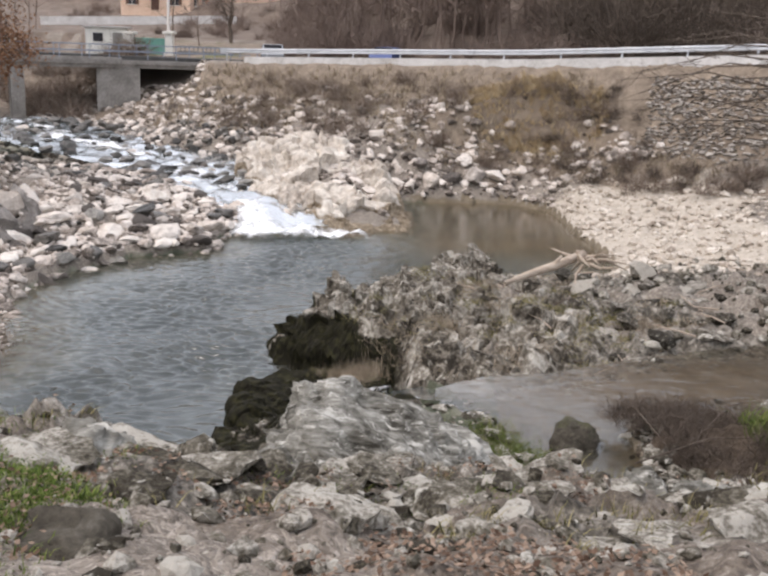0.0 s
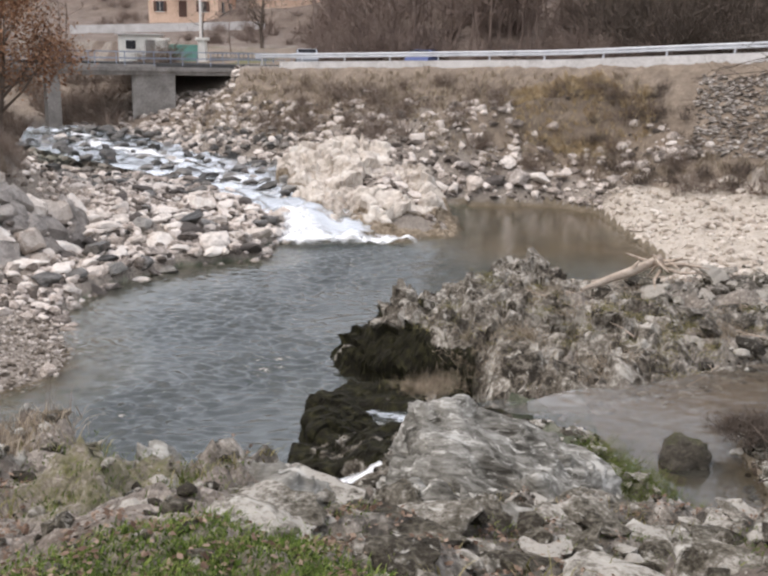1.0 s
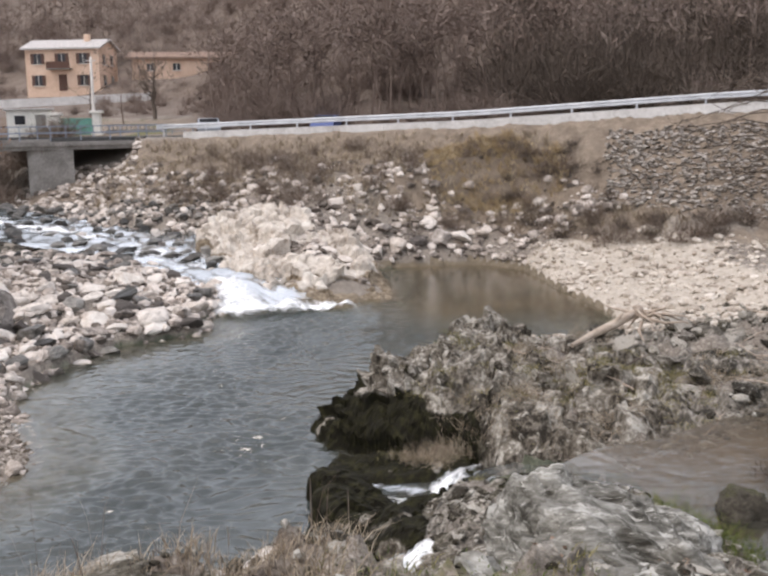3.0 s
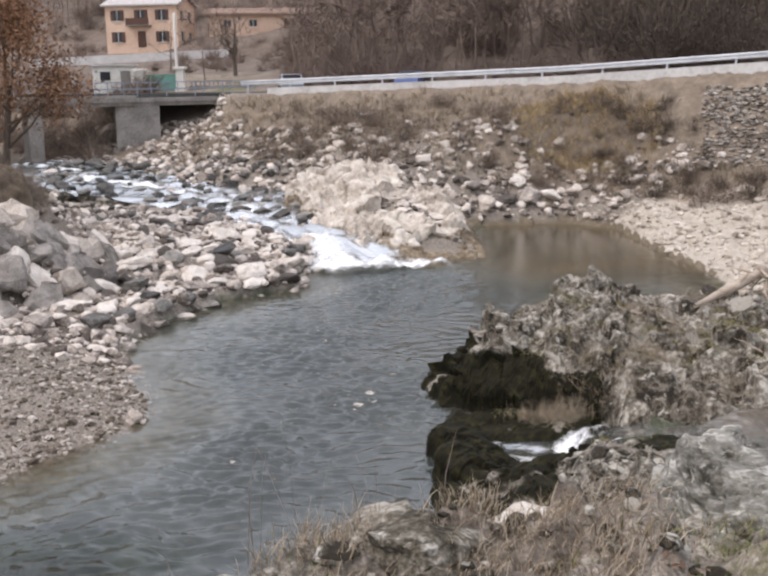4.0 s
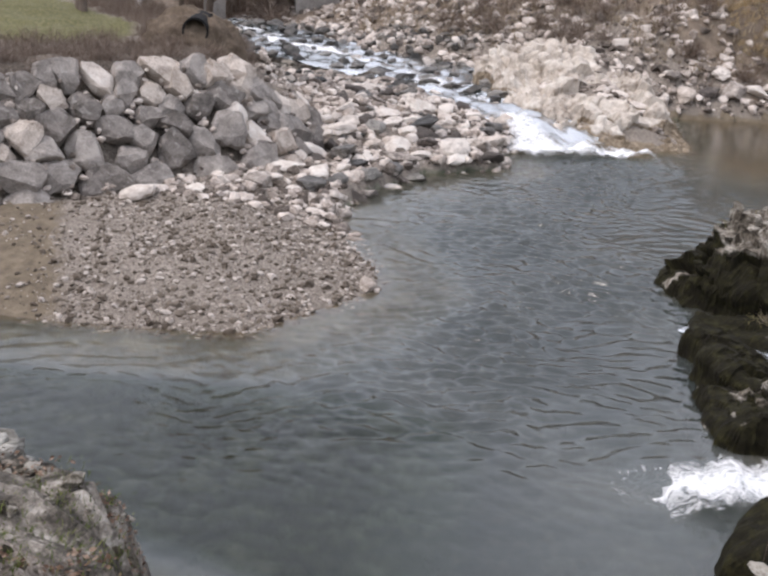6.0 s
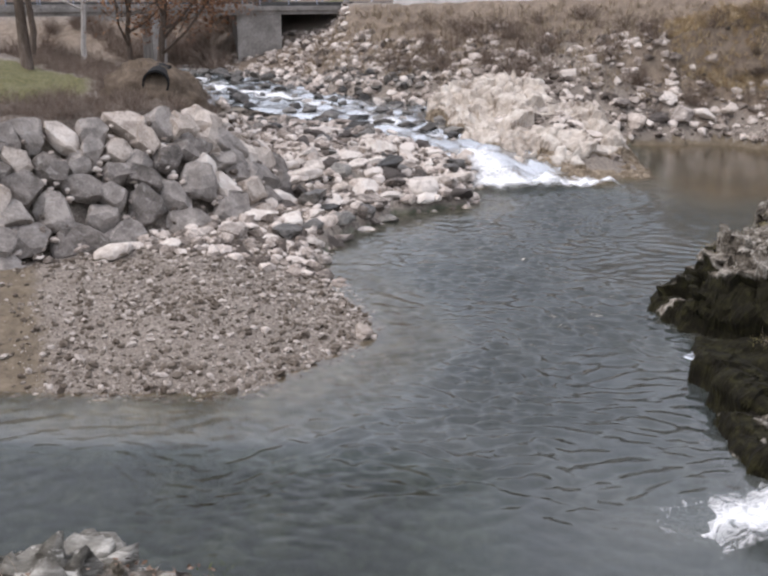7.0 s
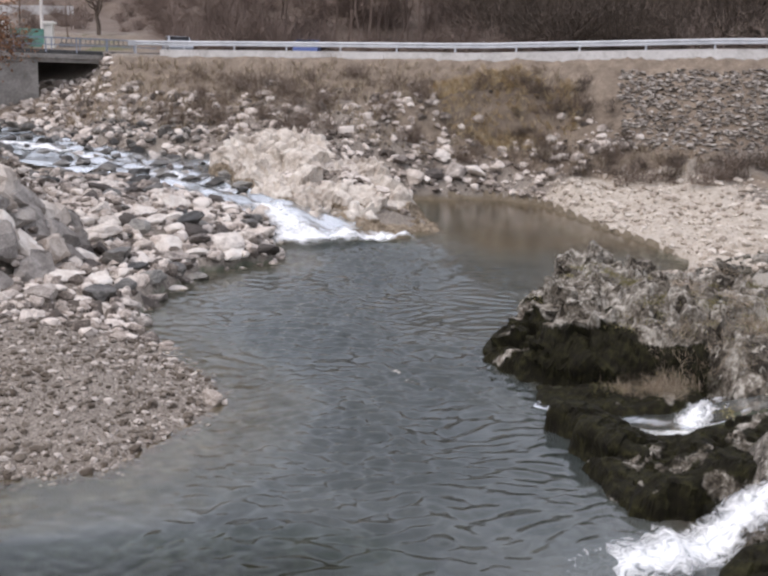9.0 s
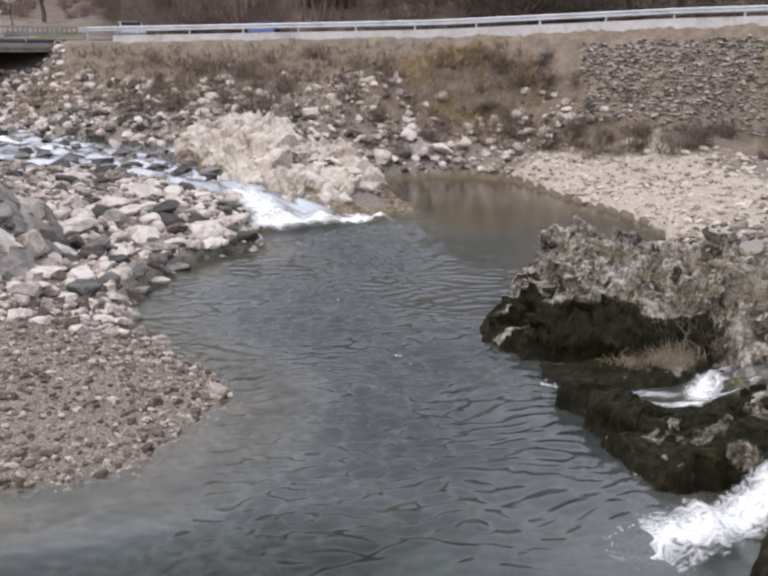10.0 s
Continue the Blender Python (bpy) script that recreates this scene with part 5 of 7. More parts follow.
x, y, r = field(9000, (9, 36), (24, 47), lambda x, y: (PD(x, y) > 0.1) & (road_y(x) - y > 7.5), 17)
scatter("beach_gravel", x, y, 0.05 + 0.2 * r.rand(len(x)) ** 4, M_PALEGRAVEL, SMALL, seed=18, label="pale gravel beach beside the pool", category="gravel")
x, y, r = field(3600, (8.5, 24), (12, 31), lambda x, y: (PD(x, y) > 0.2) & ((x > 11.5) | (y > 26)) & (poly_dist(x, y, POND) < -0.1), 19)
scatter("spur_stones", x, y, 0.04 + 0.17 * r.rand(len(x)) ** 3, M_BANKSTONE, SMALL2, seed=20, label="angular grey stones on the rocky spur", category="stones")
x, y, r = field(17000, (15, 36), (38, 54), lambda x, y: (road_y(x) - y > 1.9) & (road_y(x) - y < 6.0) & (x > 18.0 + fbm(y * 0.5, x * 0.3, seed=2)), 25)
scatter("wall_rubble", x, y, 0.09 + 0.11 * r.rand(len(x)), M_WALLRUBBLE, SMALL, flat=(0.3, 0.55), seed=26, label="old dry-stone wall of flat grey stones on the far bank", category="stone wall")
x, y, r = field(24000, (-7, 15), (-0.6, 12.5), lambda x, y: (PD(x, y) > 0.4) & (poly_dist(x, y, POND) < -0.1), 21)
scatter("bank_stones", x, y, 0.01 + 0.06 * r.rand(len(x)) ** 3, M_BANKSTONE, SMALL, seed=22, label="small grey stones on the near bank", category="stones")
x, y, r = field(8000, (4.3, 14), (1.0, 12.2), lambda x, y: (PD(x, y) > 0.3) & (poly_dist(x, y, POND) < -0.1) & (ground_z(x, y, 0) < 5.0) & (fbm(x * 0.7, y * 0.7, octaves=2, seed=83) > -0.35), 27)
scatter("bank_rubble", x, y, 0.025 + 0.16 * r.rand(len(x)) ** 3.5, M_BANKSTONE, [rock(2, 380 + k, 9, 0.0, 0.09, 2.0) for k in range(14)], flat=(0.35, 0.6), seed=28, label="broken lichened grey rubble on the near bank", category="rubble")
x, y, r = field(1100, (1.6, 13.5), (0.9, 9.5), lambda x, y: (PD(x, y) > 0.3) & (poly_dist(x, y, POND) < -0.6) & ((x > 6.4) | (y > 2.2)) & (ground_z(x, y, 0) > 1.6), 31)
scatter("bank_slabs", x, y, 0.08 + 0.26 * r.rand(len(x)) ** 2, M_BANKSTONE, [rock(3, 420 + k, 9, 0.0, 0.14, 2.6) for k in range(14)], flat=(0.22, 0.42), sink=0.42, seed=32, label="half-buried slabs of lichened grey rock on the near bank", category="rock slabs")
x, y, r = field(5000, (7.5, 22), (8.5, 17), lambda x, y: (poly_dist(x, y, POND) > -0.55) & (poly_dist(x, y, POND) < 0.12), 33)
scatter("creek_stones", x, y, 0.03 + 0.14 * r.rand(len(x)) ** 2.5, M_BANKSTONE, SMALL2, seed=34, label="wet brown stones along the creek edge", category="stones")
x, y, r = field(900, (-18, -9.5), (57.5, 68), lambda x, y: (valley_y(x) - y > 1.0) & (valley_y(x) - y < 7), 29)
scatter("abutment_stones", x, y, 0.1 + 0.28 * r.rand(len(x)) ** 2, M_STONE, SMALL2, seed=30, label="tumbled stones against the bridge pier", category="stones")
x, y, r = field(3200, (-30, -3.5), (41, 62), lambda x, y: (seg_dist(x, y, CHANNEL)[0] < 7) & (TD(x, y) < 1.0) & (PD(x, y) > 0), 23)
scatter("stream_stones", x, y, 0.1 + 0.3 * r.rand(len(x)) ** 2, M_DARKSTONE, SMALL2, seed=24, label="wet stones in the stream bed", category="stones")

# ---- dry-stone revetment ----
FACE = [(-20, 15.6), (-12.4, 19.5), (-11.2, 20.5), (-10.0, 22.0), (-8.6, 23.6), (-7.2, 25.2), (-6.4, 27.2), (-6.6, 31), (-8.0, 35)]


def clip_poly(poly, px, py, nx, ny):
    """Keeps the part of a polygon where (p - q) . n <= 0."""
    out = []
    for i, a in enumerate(poly):
        b = poly[(i + 1) % len(poly)]
        da = (a[0] - px) * nx + (a[1] - py) * ny
        db = (b[0] - px) * nx + (b[1] - py) * ny
        if da <= 0:
            out.append(a)
        if (da < 0) != (db < 0) and da != db:
            t = da / (da - db)
            out.append((a[0] + t * (b[0] - a[0]), a[1] + t * (b[1] - a[1])))
    return out


def revetment():
    """Stone pitching: cells round scattered centres on the sloping face, each an angular block of its own, with chips in the joints."""
    wall = empty("stone_revetment", (-9.0, 23.0, 0.8), "sloping dry-laid wall of large blue-grey blocks below a terrace", "retaining wall", kind="structure")
    fp = np.asarray(FACE)
    s = np.concatenate([[0], np.cumsum(np.hypot(*np.diff(fp, axis=0).T))])
    us = np.linspace(0, s[-1], 200)
    sx, sy = np.interp(us, s, fp[:, 0]), np.interp(us, s, fp[:, 1])
    for k in range(6):
        sx[1:-1], sy[1:-1] = (sx[:-2] + sx[1:-1] + sx[2:]) / 3, (sy[:-2] + sy[1:-1] + sy[2:]) / 3
    tx, ty = np.gradient(sx), np.gradient(sy)
    k = np.hypot(tx, ty)
    nx, ny = -ty / k, tx / k
    r = np.random.RandomState(57)
    length, top = s[-1] - 0.4, 3.5
    # centres keep apart by a distance that shrinks up the slope
    pts = []
    for k in range(9000):
        u, v = r.uniform(2.5, length), r.uniform(-0.1, top)
        if v > np.interp(u, [15.5, 18, 21, 26], [9, 2.7, 1.9, 0.9]):
            continue
        gap = (1.0 - 0.15 * v) * r.uniform(0.6, 1.15)
        if all(((u - a) / 1.6) ** 2 + (v - b) ** 2 > (0.5 * (gap + g)) ** 2 for a, b, g in pts):
            pts.append((u, v, gap))
    pts = np.array(pts)
    lean_in, lean_up = 0.6, 0.8

    def on_face(u, v, out):
        a, b = np.interp(u, us, sx), np.interp(u, us, sy)
        p, q = np.interp(u, us, nx), np.interp(u, us, ny)
        return np.array((a + p * (v * lean_in - out * lean_up), b + q * (v * lean_in - out * lean_up), 0.6 + v * lean_up + out * lean_in)) - np.array(wall.location)

    ball, faces = ICO[3]
    for i, (u, v, g) in enumerate(pts):
        poly = [(u - 0.85, v - 0.62), (u + 0.85, v - 0.62), (u + 0.85, v + 0.62), (u - 0.85, v + 0.62)]
        for j in np.argsort((pts[:, 0] - u) ** 2 + (pts[:, 1] - v) ** 2)[1:16]:
            du, dv = pts[j, 0] - u, pts[j, 1] - v
            poly = clip_poly(poly, u + du * 0.497, v + dv * 0.497, du, dv)
        px, py = np.array([p[0] for p in poly]), np.array([p[1] for p in poly])
        cu, cv = px.mean(), py.mean()
        # how far the cell reaches in each direction
        ang = np.arctan2(ball[:, 2], ball[:, 0])
        reach = np.full(len(ball), 9.0)
        for a in range(len(px)):
            b = (a + 1) % len(px)
            ex, ey = px[b] - px[a], py[b] - py[a]
            mx, my = ey, -ex
            off = (px[a] - cu) * mx + (py[a] - cv) * my
            if off < 0:
                mx, my, off = -mx, -my, -off
            along = np.cos(ang) * mx + np.sin(ang) * my
            reach = np.where(along > 1e-6, np.minimum(reach, off / np.maximum(along, 1e-6)), reach)
        flat = np.hypot(ball[:, 0], ball[:, 2])
        eu, ev = np.cos(ang) * reach * flat ** 0.28, np.sin(ang) * reach * flat ** 0.28
        deep = np.sign(ball[:, 1]) * np.abs(ball[:, 1]) ** 0.45 * 0.3
        size = max(0.2, float(np.median(reach)))
        for k in range(7):
            tip = 0.8 if k else 0.16
            n = np.array((r.normal() * tip, r.normal() * tip, 1.0))
            n /= np.linalg.norm(n)
            over = np.maximum(eu * n[0] + ev * n[1] + deep * n[2] - (r.uniform(0.28, 0.42) * (0.4 + size) if k else 0.17), 0)
            eu, ev, deep = eu - over * n[0], ev - over * n[1], deep - over * n[2]
        lump = 0.045 * fbm(eu * 4 + i, ev * 4, deep * 4, 4, 7)
        p, q = np.interp(cu, us, nx), np.interp(cu, us, ny)
        along, out = np.array((q, -p, 0)), np.array((-p * lean_up, -q * lean_up, lean_in))
        up = np.array((p * lean_in, q * lean_in, lean_up))
        mid = on_face(cu, cv, r.uniform(0.02, 0.12))
        verts = mid - (eu + lump)[:, None] * along + (ev + lump)[:, None] * up + (deep + lump)[:, None] * out
        pale = r.rand() < (0.06 if v < 2.7 else 0.4) + 0.22 * smooth(14.5, 17.5, u)
        mesh_object("block", verts, faces, M_PALEBLOCK if pale else M_WALLSTONE, wall)
    chips = []
    for k in range(520):
        u, v = r.uniform(3, length), r.uniform(-0.1, top + 0.15)
        w, f = BLOCK_CHIPS[r.randint(len(BLOCK_CHIPS))]
        chips.append((turned(w * r.uniform(0.06, 0.15) * np.array((1.2, 0.9, 0.8)), r.uniform(0, 6.28), r.uniform(-0.5, 0.5)) + on_face(u, v, r.uniform(-0.02, 0.1)), f))
    tagged(mesh_object("chips", *join(chips), M_STONE, wall), kind="stuff")
    return wall


BLOCK_CHIPS = [rock(2, 740 + k, 9, 0.0, 0.05) for k in range(8)]
revetment()


massif("earth_bank", (13.4, 10.9, 1.3), (1.9, 1.5, 1.2, 1.4, 2.0, 1.5, 1.1, 1.4), 0.85, 60, M_SOIL, "dark undercut earth bank beside the creek", 5, 0.8, 0.25, 1.5)
massif("earth_bank", (-10.7, 29.6, 3.2), (1.7, 1.4, 1.6, 1.5, 1.7, 1.6, 1.4, 1.6), 1.7, 61, M_EARTH, "brown earth mound over the culvert pipe", 5, 0.8, 0.2, 1.3)


# ---- road, edge wall and guard rail ----
def ribbon(name, xs, off0, off1, z0, z1, material, label, category, kind="structure", thick=0.12, parent=None):
    """A strip that follows the road line, between two offsets in y."""
    xs = np.asarray(xs, float)
    y0, y1 = road_y(xs) + off0, road_y(xs) + off1
    z = road_z(xs)
    rows = [np.stack([xs, y, z + h], 1) for y, h in ((y0, z0), (y0, z1), (y1, z1), (y1, z0))]
    v = np.stack(rows, 1).reshape(-1, 3)
    f = []
    for i in range(len(xs) - 1):
        for k in range(4):
            a, b = i * 4 + k, i * 4 + (k + 1) % 4
            f.append((a, a + 4, b + 4, b))
    e = (len(xs) - 1) * 4
    f += [(0, 1, 2, 3), (e, e + 3, e + 2, e + 1)]
    ob = mesh_object(name, v, f, material, parent)
    return tagged(ob, label, category, kind=kind) if label else ob


ribbon("road", np.linspace(-40, 60, 100), 0.45, 6.5, -0.5, 0.03, M_ASPHALT, "grey asphalt road along the far bank", "road")
ribbon("road_edge_wall", np.linspace(-6.5, 60, 60), -1.0, 0.42, -1.3, 0.3, M_PALECONC, "pale concrete kerb wall under the guard rail", "kerb wall")


def guard_rail():
    rail = empty("guard_rail", (10, float(road_y(10)), 6.8), "galvanised steel guard rail along the road", "guard rail")
    base = rail.location
    # a folded beam
    prof = [(0.0, 0.44), (-0.06, 0.48), (-0.06, 0.53), (0.0, 0.57), (0.0, 0.61), (-0.06, 0.65), (-0.06, 0.70), (0.0, 0.75), (0.02, 0.74), (0.02, 0.45)]
    step = 3.2
    x = -8.2
    first = True
    while x < 56:
        x1 = x + step
        seg = np.linspace(x, x1, 3)
        v, f, k = [], [], len(prof)
        for sx in seg:
            for dy, dz in prof:
                v.append((sx - base.x, float(road_y(sx)) + 0.1 + dy - base.y, float(road_z(sx)) + 0.1 + dz - base.z))
        for i in range(2):
            for j in range(k):
                a, b = i * k + j, i * k + (j + 1) % k
                f.append((a, b, b + k, a + k))
        mesh_object("beam", v, f, M_STEEL, rail)
        bm = box((0.1, 0.08, 0.85), (x - base.x, float(road_y(x)) + 0.2 - base.y, float(road_z(x)) + 0.36 - base.z), 0.01)
        part("post", bm, M_STEEL, rail)
        if first:
            part("end_plate", box((0.5, 0.05, 0.34), (x - 0.25 - base.x, float(road_y(x)) + 0.22 - base.y, float(road_z(x)) + 0.68 - base.z), 0.02), M_STEEL, rail)
            first = False
        x = x1
    return rail


guard_rail()


# ---- bridge ----
M_RAILING = plain("blue_grey_railing", (0.24, 0.27, 0.33), 0.6, 0.2)


def bridge():
    b = empty("bridge", (-21.8, 62.1, 5.7), "low concrete road bridge on wall piers", "bridge")
    yaw = radians(27)
    c, s = math.cos(yaw), math.sin(yaw)

    def at(u, v, z):
        return (c * u - s * v, s * u + c * v, z - 5.7)

    part("deck", box((46, 5.2, 0.32), at(-6.5, 2.6, 5.88), 0.02, yaw), M_CONCRETE, b)
    part("edge_beam", box((46, 0.3, 0.3), at(-6.5, 0.0, 6.12), 0.02, yaw), M_CONCRETE, b, "weathered concrete edge beam")
    part("edge_beam", box((46, 0.35, 0.42), at(-6.5, 5.2, 6.18), 0.02, yaw), M_CONCRETE, b, "weathered concrete edge beam")
    for u in (0.2, 7.3):
        part("pier", box((0.9 if u < 1 else 3.0, 5.0, 4.6), at(u, 2.6, 3.42), 0.04, yaw + (0.0 if u < 1 else -0.15)), M_CONCRETE, b)
    part("abutment", box((3.2, 5.4, 3.6), at(17.2, 2.7, 4.3), 0.05, yaw), M_CONCRETE, b)
    for v in (0.0, 5.2):
        part("top_rail", box((46, 0.06, 0.06), at(-6.5, v, 7.3), 0.0, yaw), M_RAILING, b, "thin blue-grey steel handrail")
        part("mid_rail", box((46, 0.05, 0.05), at(-6.5, v, 6.85), 0.0, yaw), M_RAILING, b)
        for i in range(24):
            part("rail_post", box((0.06, 0.06, 1.0), at(-29 + 2 * i, v, 6.85), 0.0, yaw), M_RAILING, b)
    return b


bridge()

# ---- gate, fence and yard ----
M_WHITE = plain("white_plaster", (0.72, 0.69, 0.63), 0.8, wear=0.15)
M_GREEN = plain("sea_green_paint", (0.16, 0.36, 0.29), 0.5)
M_BLUE = plain("blue_paint", (0.05, 0.08, 0.22), 0.4)
M_SALMON = surface("salmon_plaster", [(0.54, 0.37, 0.27), (0.68, 0.49, 0.37), (0.76, 0.58, 0.46)], 0.5, 0.9, 0.1)
M_ROOF = surface("grey_roof_tiles", [(0.3, 0.28, 0.26), (0.48, 0.45, 0.43), (0.6, 0.57, 0.55)], 1.5, 0.9, 0.4, stretch=(4, 1, 1))
M_BROWNROOF = surface("brown_roof_tiles", [(0.15, 0.10, 0.075), (0.26, 0.18, 0.14), (0.36, 0.27, 0.22)], 1.5, 0.9, 0.4)
M_GLASS = plain("dark_window_glass", (0.03, 0.03, 0.035), 0.15)
M_SHUTTER = plain("dark_brown_shutter", (0.10, 0.05, 0.035), 0.7)
M_SILVER = plain("silver_car_paint", (0.36, 0.37, 0.39), 0.3, 0.3, 0.08)
M_TYRE = plain("black_rubber", (0.02, 0.02, 0.02), 0.9)
M_POLE = plain("pale_pole", (0.62, 0.58, 0.54), 0.7)


def gz(x, y):
    return float(ground_z(x, y))


def gate_pillar(x, y):
    z = gz(x, y)
    p = empty("gate_pillar", (x, y, z), "white plastered gate pillar with a wide cap", "gate pillar", "gate pillars")
    part("shaft", box((0.62, 0.62, 1.75), (0, 0, 0.8), 0.03), M_WHITE, p)
    part("cap", box((0.95, 0.95, 0.22), (0, 0, 1.78), 0.05), M_WHITE, p)
    part("plinth", box((0.8, 0.8, 0.3), (0, 0, 0.1), 0.03), M_WHITE, p)


GA, GB = (-18.2, 75.4), (-15.3, 76.6)
gate_pillar(*GA)
gate_pillar(*GB)


def gate():
    mx, my = (GA[0] + GB[0]) / 2, (GA[1] + GB[1]) / 2
    yaw = math.atan2(GB[1] - GA[1], GB[0] - GA[0])
    g = empty("gate", (mx, my, gz(mx, my)), "sea-green sheet metal double gate", "gate")
    g.rotation_euler.z = yaw
    for sgn in (-1, 1):
        leaf = part("leaf", box((1.18, 0.05, 1.25), (sgn * 0.6, 0, 0.75), 0.01), M_GREEN, g)
        for i in range(6):
            part("rib", box((0.04, 0.08, 1.2), (sgn * (0.1 + 0.2 * i), 0, 0.75), 0.0), M_GREEN, leaf)
        part("frame_bar", box((1.2, 0.08, 0.07), (sgn * 0.6, 0, 1.38), 0.01), M_GREEN, leaf)


gate()


def fence(x0, y0, x1, y1, material, label, height=1.1):
    n = int(math.hypot(x1 - x0, y1 - y0) / 0.35)
    f = empty("fence", (x0, y0, gz(x0, y0)), label, "fence")
    yaw = math.atan2(y1 - y0, x1 - x0)
    length = math.hypot(x1 - x0, y1 - y0)
    f.rotation_euler.z = yaw
    part("top_bar", box((length, 0.06, 0.08), (length / 2, 0, height), 0.0), material, f)
    part("low_bar", box((length, 0.06, 0.08), (length / 2, 0, 0.3), 0.0), material, f)
    part("base_wall", box((length, 0.25, 0.5), (length / 2, 0, 0.0), 0.02), M_CONCRETE, f)
    for i in range(n):
        part("paling", box((0.09, 0.03, height), (0.2 + i * 0.35, 0, height / 2), 0.0), material, f)


fence(-22.5, 73.8, -18.8, 75.2, M_STEEL, "low blue-grey metal yard fence")
fence(-14.7, 76.9, -9.5, 78.5, M_CONCRETE, "low grey yard fence beside the gate", 0.7)


def window(parent, x, y, z, w, h, axis_x=True, shutters=True):
    win = part("window", box((w, 0.08, h) if axis_x else (0.08, w, h), (x, y, z), 0.0), M_GLASS, parent, "dark window with brown shutters")
    e = -0.06 if axis_x else 0.06
    if axis_x:
        part("sill", box((w + 0.3, 0.2, 0.08), (x, y - 0.06, z - h / 2 - 0.05), 0.0), M_WHITE, win)
        part("crossbar", box((0.06, 0.1, h), (x, y - 0.03, z), 0.0), M_WHITE, win)
        if shutters:
            for sgn in (-1, 1):
                part("shutter", box((w * 0.42, 0.06, h), (x + sgn * w * 0.72, y - 0.02, z), 0.0), M_SHUTTER, win)
    else:
        part("sill", box((0.2, w + 0.3, 0.08), (x + 0.06, y, z - h / 2 - 0.05), 0.0), M_WHITE, win)
        part("crossbar", box((0.1, 0.06, h), (x + 0.03, y, z), 0.0), M_WHITE, win)


def gable_roof(w, d, rise, over, thick, z):
    """Two pitched slabs with closed gables, the ridge along x."""
    hw, hd = w / 2 + over, d / 2 + over
    sec = [(-hd, 0), (0, rise), (hd, 0), (hd, -thick), (0, rise - thick), (-hd, -thick)]
    v = [(sx * hw, y, z + h) for sx in (-1, 1) for y, h in sec]
    f = [(0, 6, 7, 1), (1, 7, 8, 2), (2, 8, 9, 3), (3, 9, 10, 4), (4, 10, 11, 5), (5, 11, 6, 0)]
    bm = bmesh.new()
    vs = [bm.verts.new(p) for p in v]
    for q in f:
        bm.faces.new([vs[i] for i in q])
    for base in (0, 6):
        bm.faces.new([vs[base + i] for i in (0, 1, 4, 5)])
        bm.faces.new([vs[base + i] for i in (1, 2, 3, 4)])
    bmesh.ops.recalc_face_normals(bm, faces=bm.faces[:])
    return bm


def gable_body(w, d, h, rise):
    bm = bmesh.new()
    sec = [(-d / 2, -4.0), (d / 2, -4.0), (d / 2, h), (0, h + rise), (-d / 2, h)]
    a = [bm.verts.new((-w / 2, y, z)) for y, z in sec]
    b = [bm.verts.new((w / 2, y, z)) for y, z in sec]
    bm.faces.new(a[::-1])
    bm.faces.new(b)
    for i in range(5):
        bm.faces.new((a[i], a[(i + 1) % 5], b[(i + 1) % 5], b[i]))
    bmesh.ops.recalc_face_normals(bm, faces=bm.faces[:])
    return bm


HX, HY, HZ = -33.0, 134.0, 11.9


def house():
    h = empty("house", (HX, HY, HZ), "two-storey salmon farmhouse with a grey tiled roof", "house")
    h.rotation_euler.z = radians(-6)
    part("wall", gable_body(10.0, 7.0, 5.4, 1.3), M_SALMON, h)
    part("roof", gable_roof(10.0, 7.0, 1.3, 0.45, 0.22, 5.5), M_ROOF, h)
    part("chimney", box((0.7, 0.7, 1.6), (2.6, -0.8, 6.6), 0.03), M_SALMON, h)
    for x in (-3.3, 0.0, 2.9):
        window(h, x, -3.52, 4.1, 1.0, 1.35)
    for x in (-3.3, 2.9):
        window(h, x, -3.52, 1.3, 1.0, 1.35)
    part("door", box((1.1, 0.1, 2.1), (0.0, -3.53, 1.0), 0.01), M_SHUTTER, h, "dark wooden front door")
    part("balcony", box((3.2, 1.1, 0.15), (-0.2, -4.0, 2.75), 0.02), M_CONCRETE, h)
    part("balcony_rail", box((3.2, 0.05, 0.9), (-0.2, -4.5, 3.25), 0.0), M_SHUTTER, h)
    for y in (-1.6, 1.4):
        window(h, 5.02, y, 4.0, 0.9, 1.3, False)
        window(h, 5.02, y, 1.3, 0.9, 1.3, False)


house()


def annex():
    a = empty("barn", (HX + 14.6, HY + 4, HZ + 1.9), "long low ochre barn with a brown roof", "barn")
    a.rotation_euler.z = radians(6)
    part("wall", gable_body(14, 6, 2.3, 0.8), M_SALMON, a)
    part("roof", gable_roof(14, 6, 0.9, 0.7, 0.25, 2.5), M_BROWNROOF, a)
    # a dark brown panel on the wall paints the shade inside the doorway
    part("doorway", box((2.4, 0.1, 1.9), (4.4, -3.03, 0.8), 0.01), M_SHUTTER, a, "open doorway, its shade drawn as a flat dark panel")
    for x in (-4.5, -1.0):
        window(a, x, -3.02, 1.2, 1.0, 0.9, True, False)


annex()


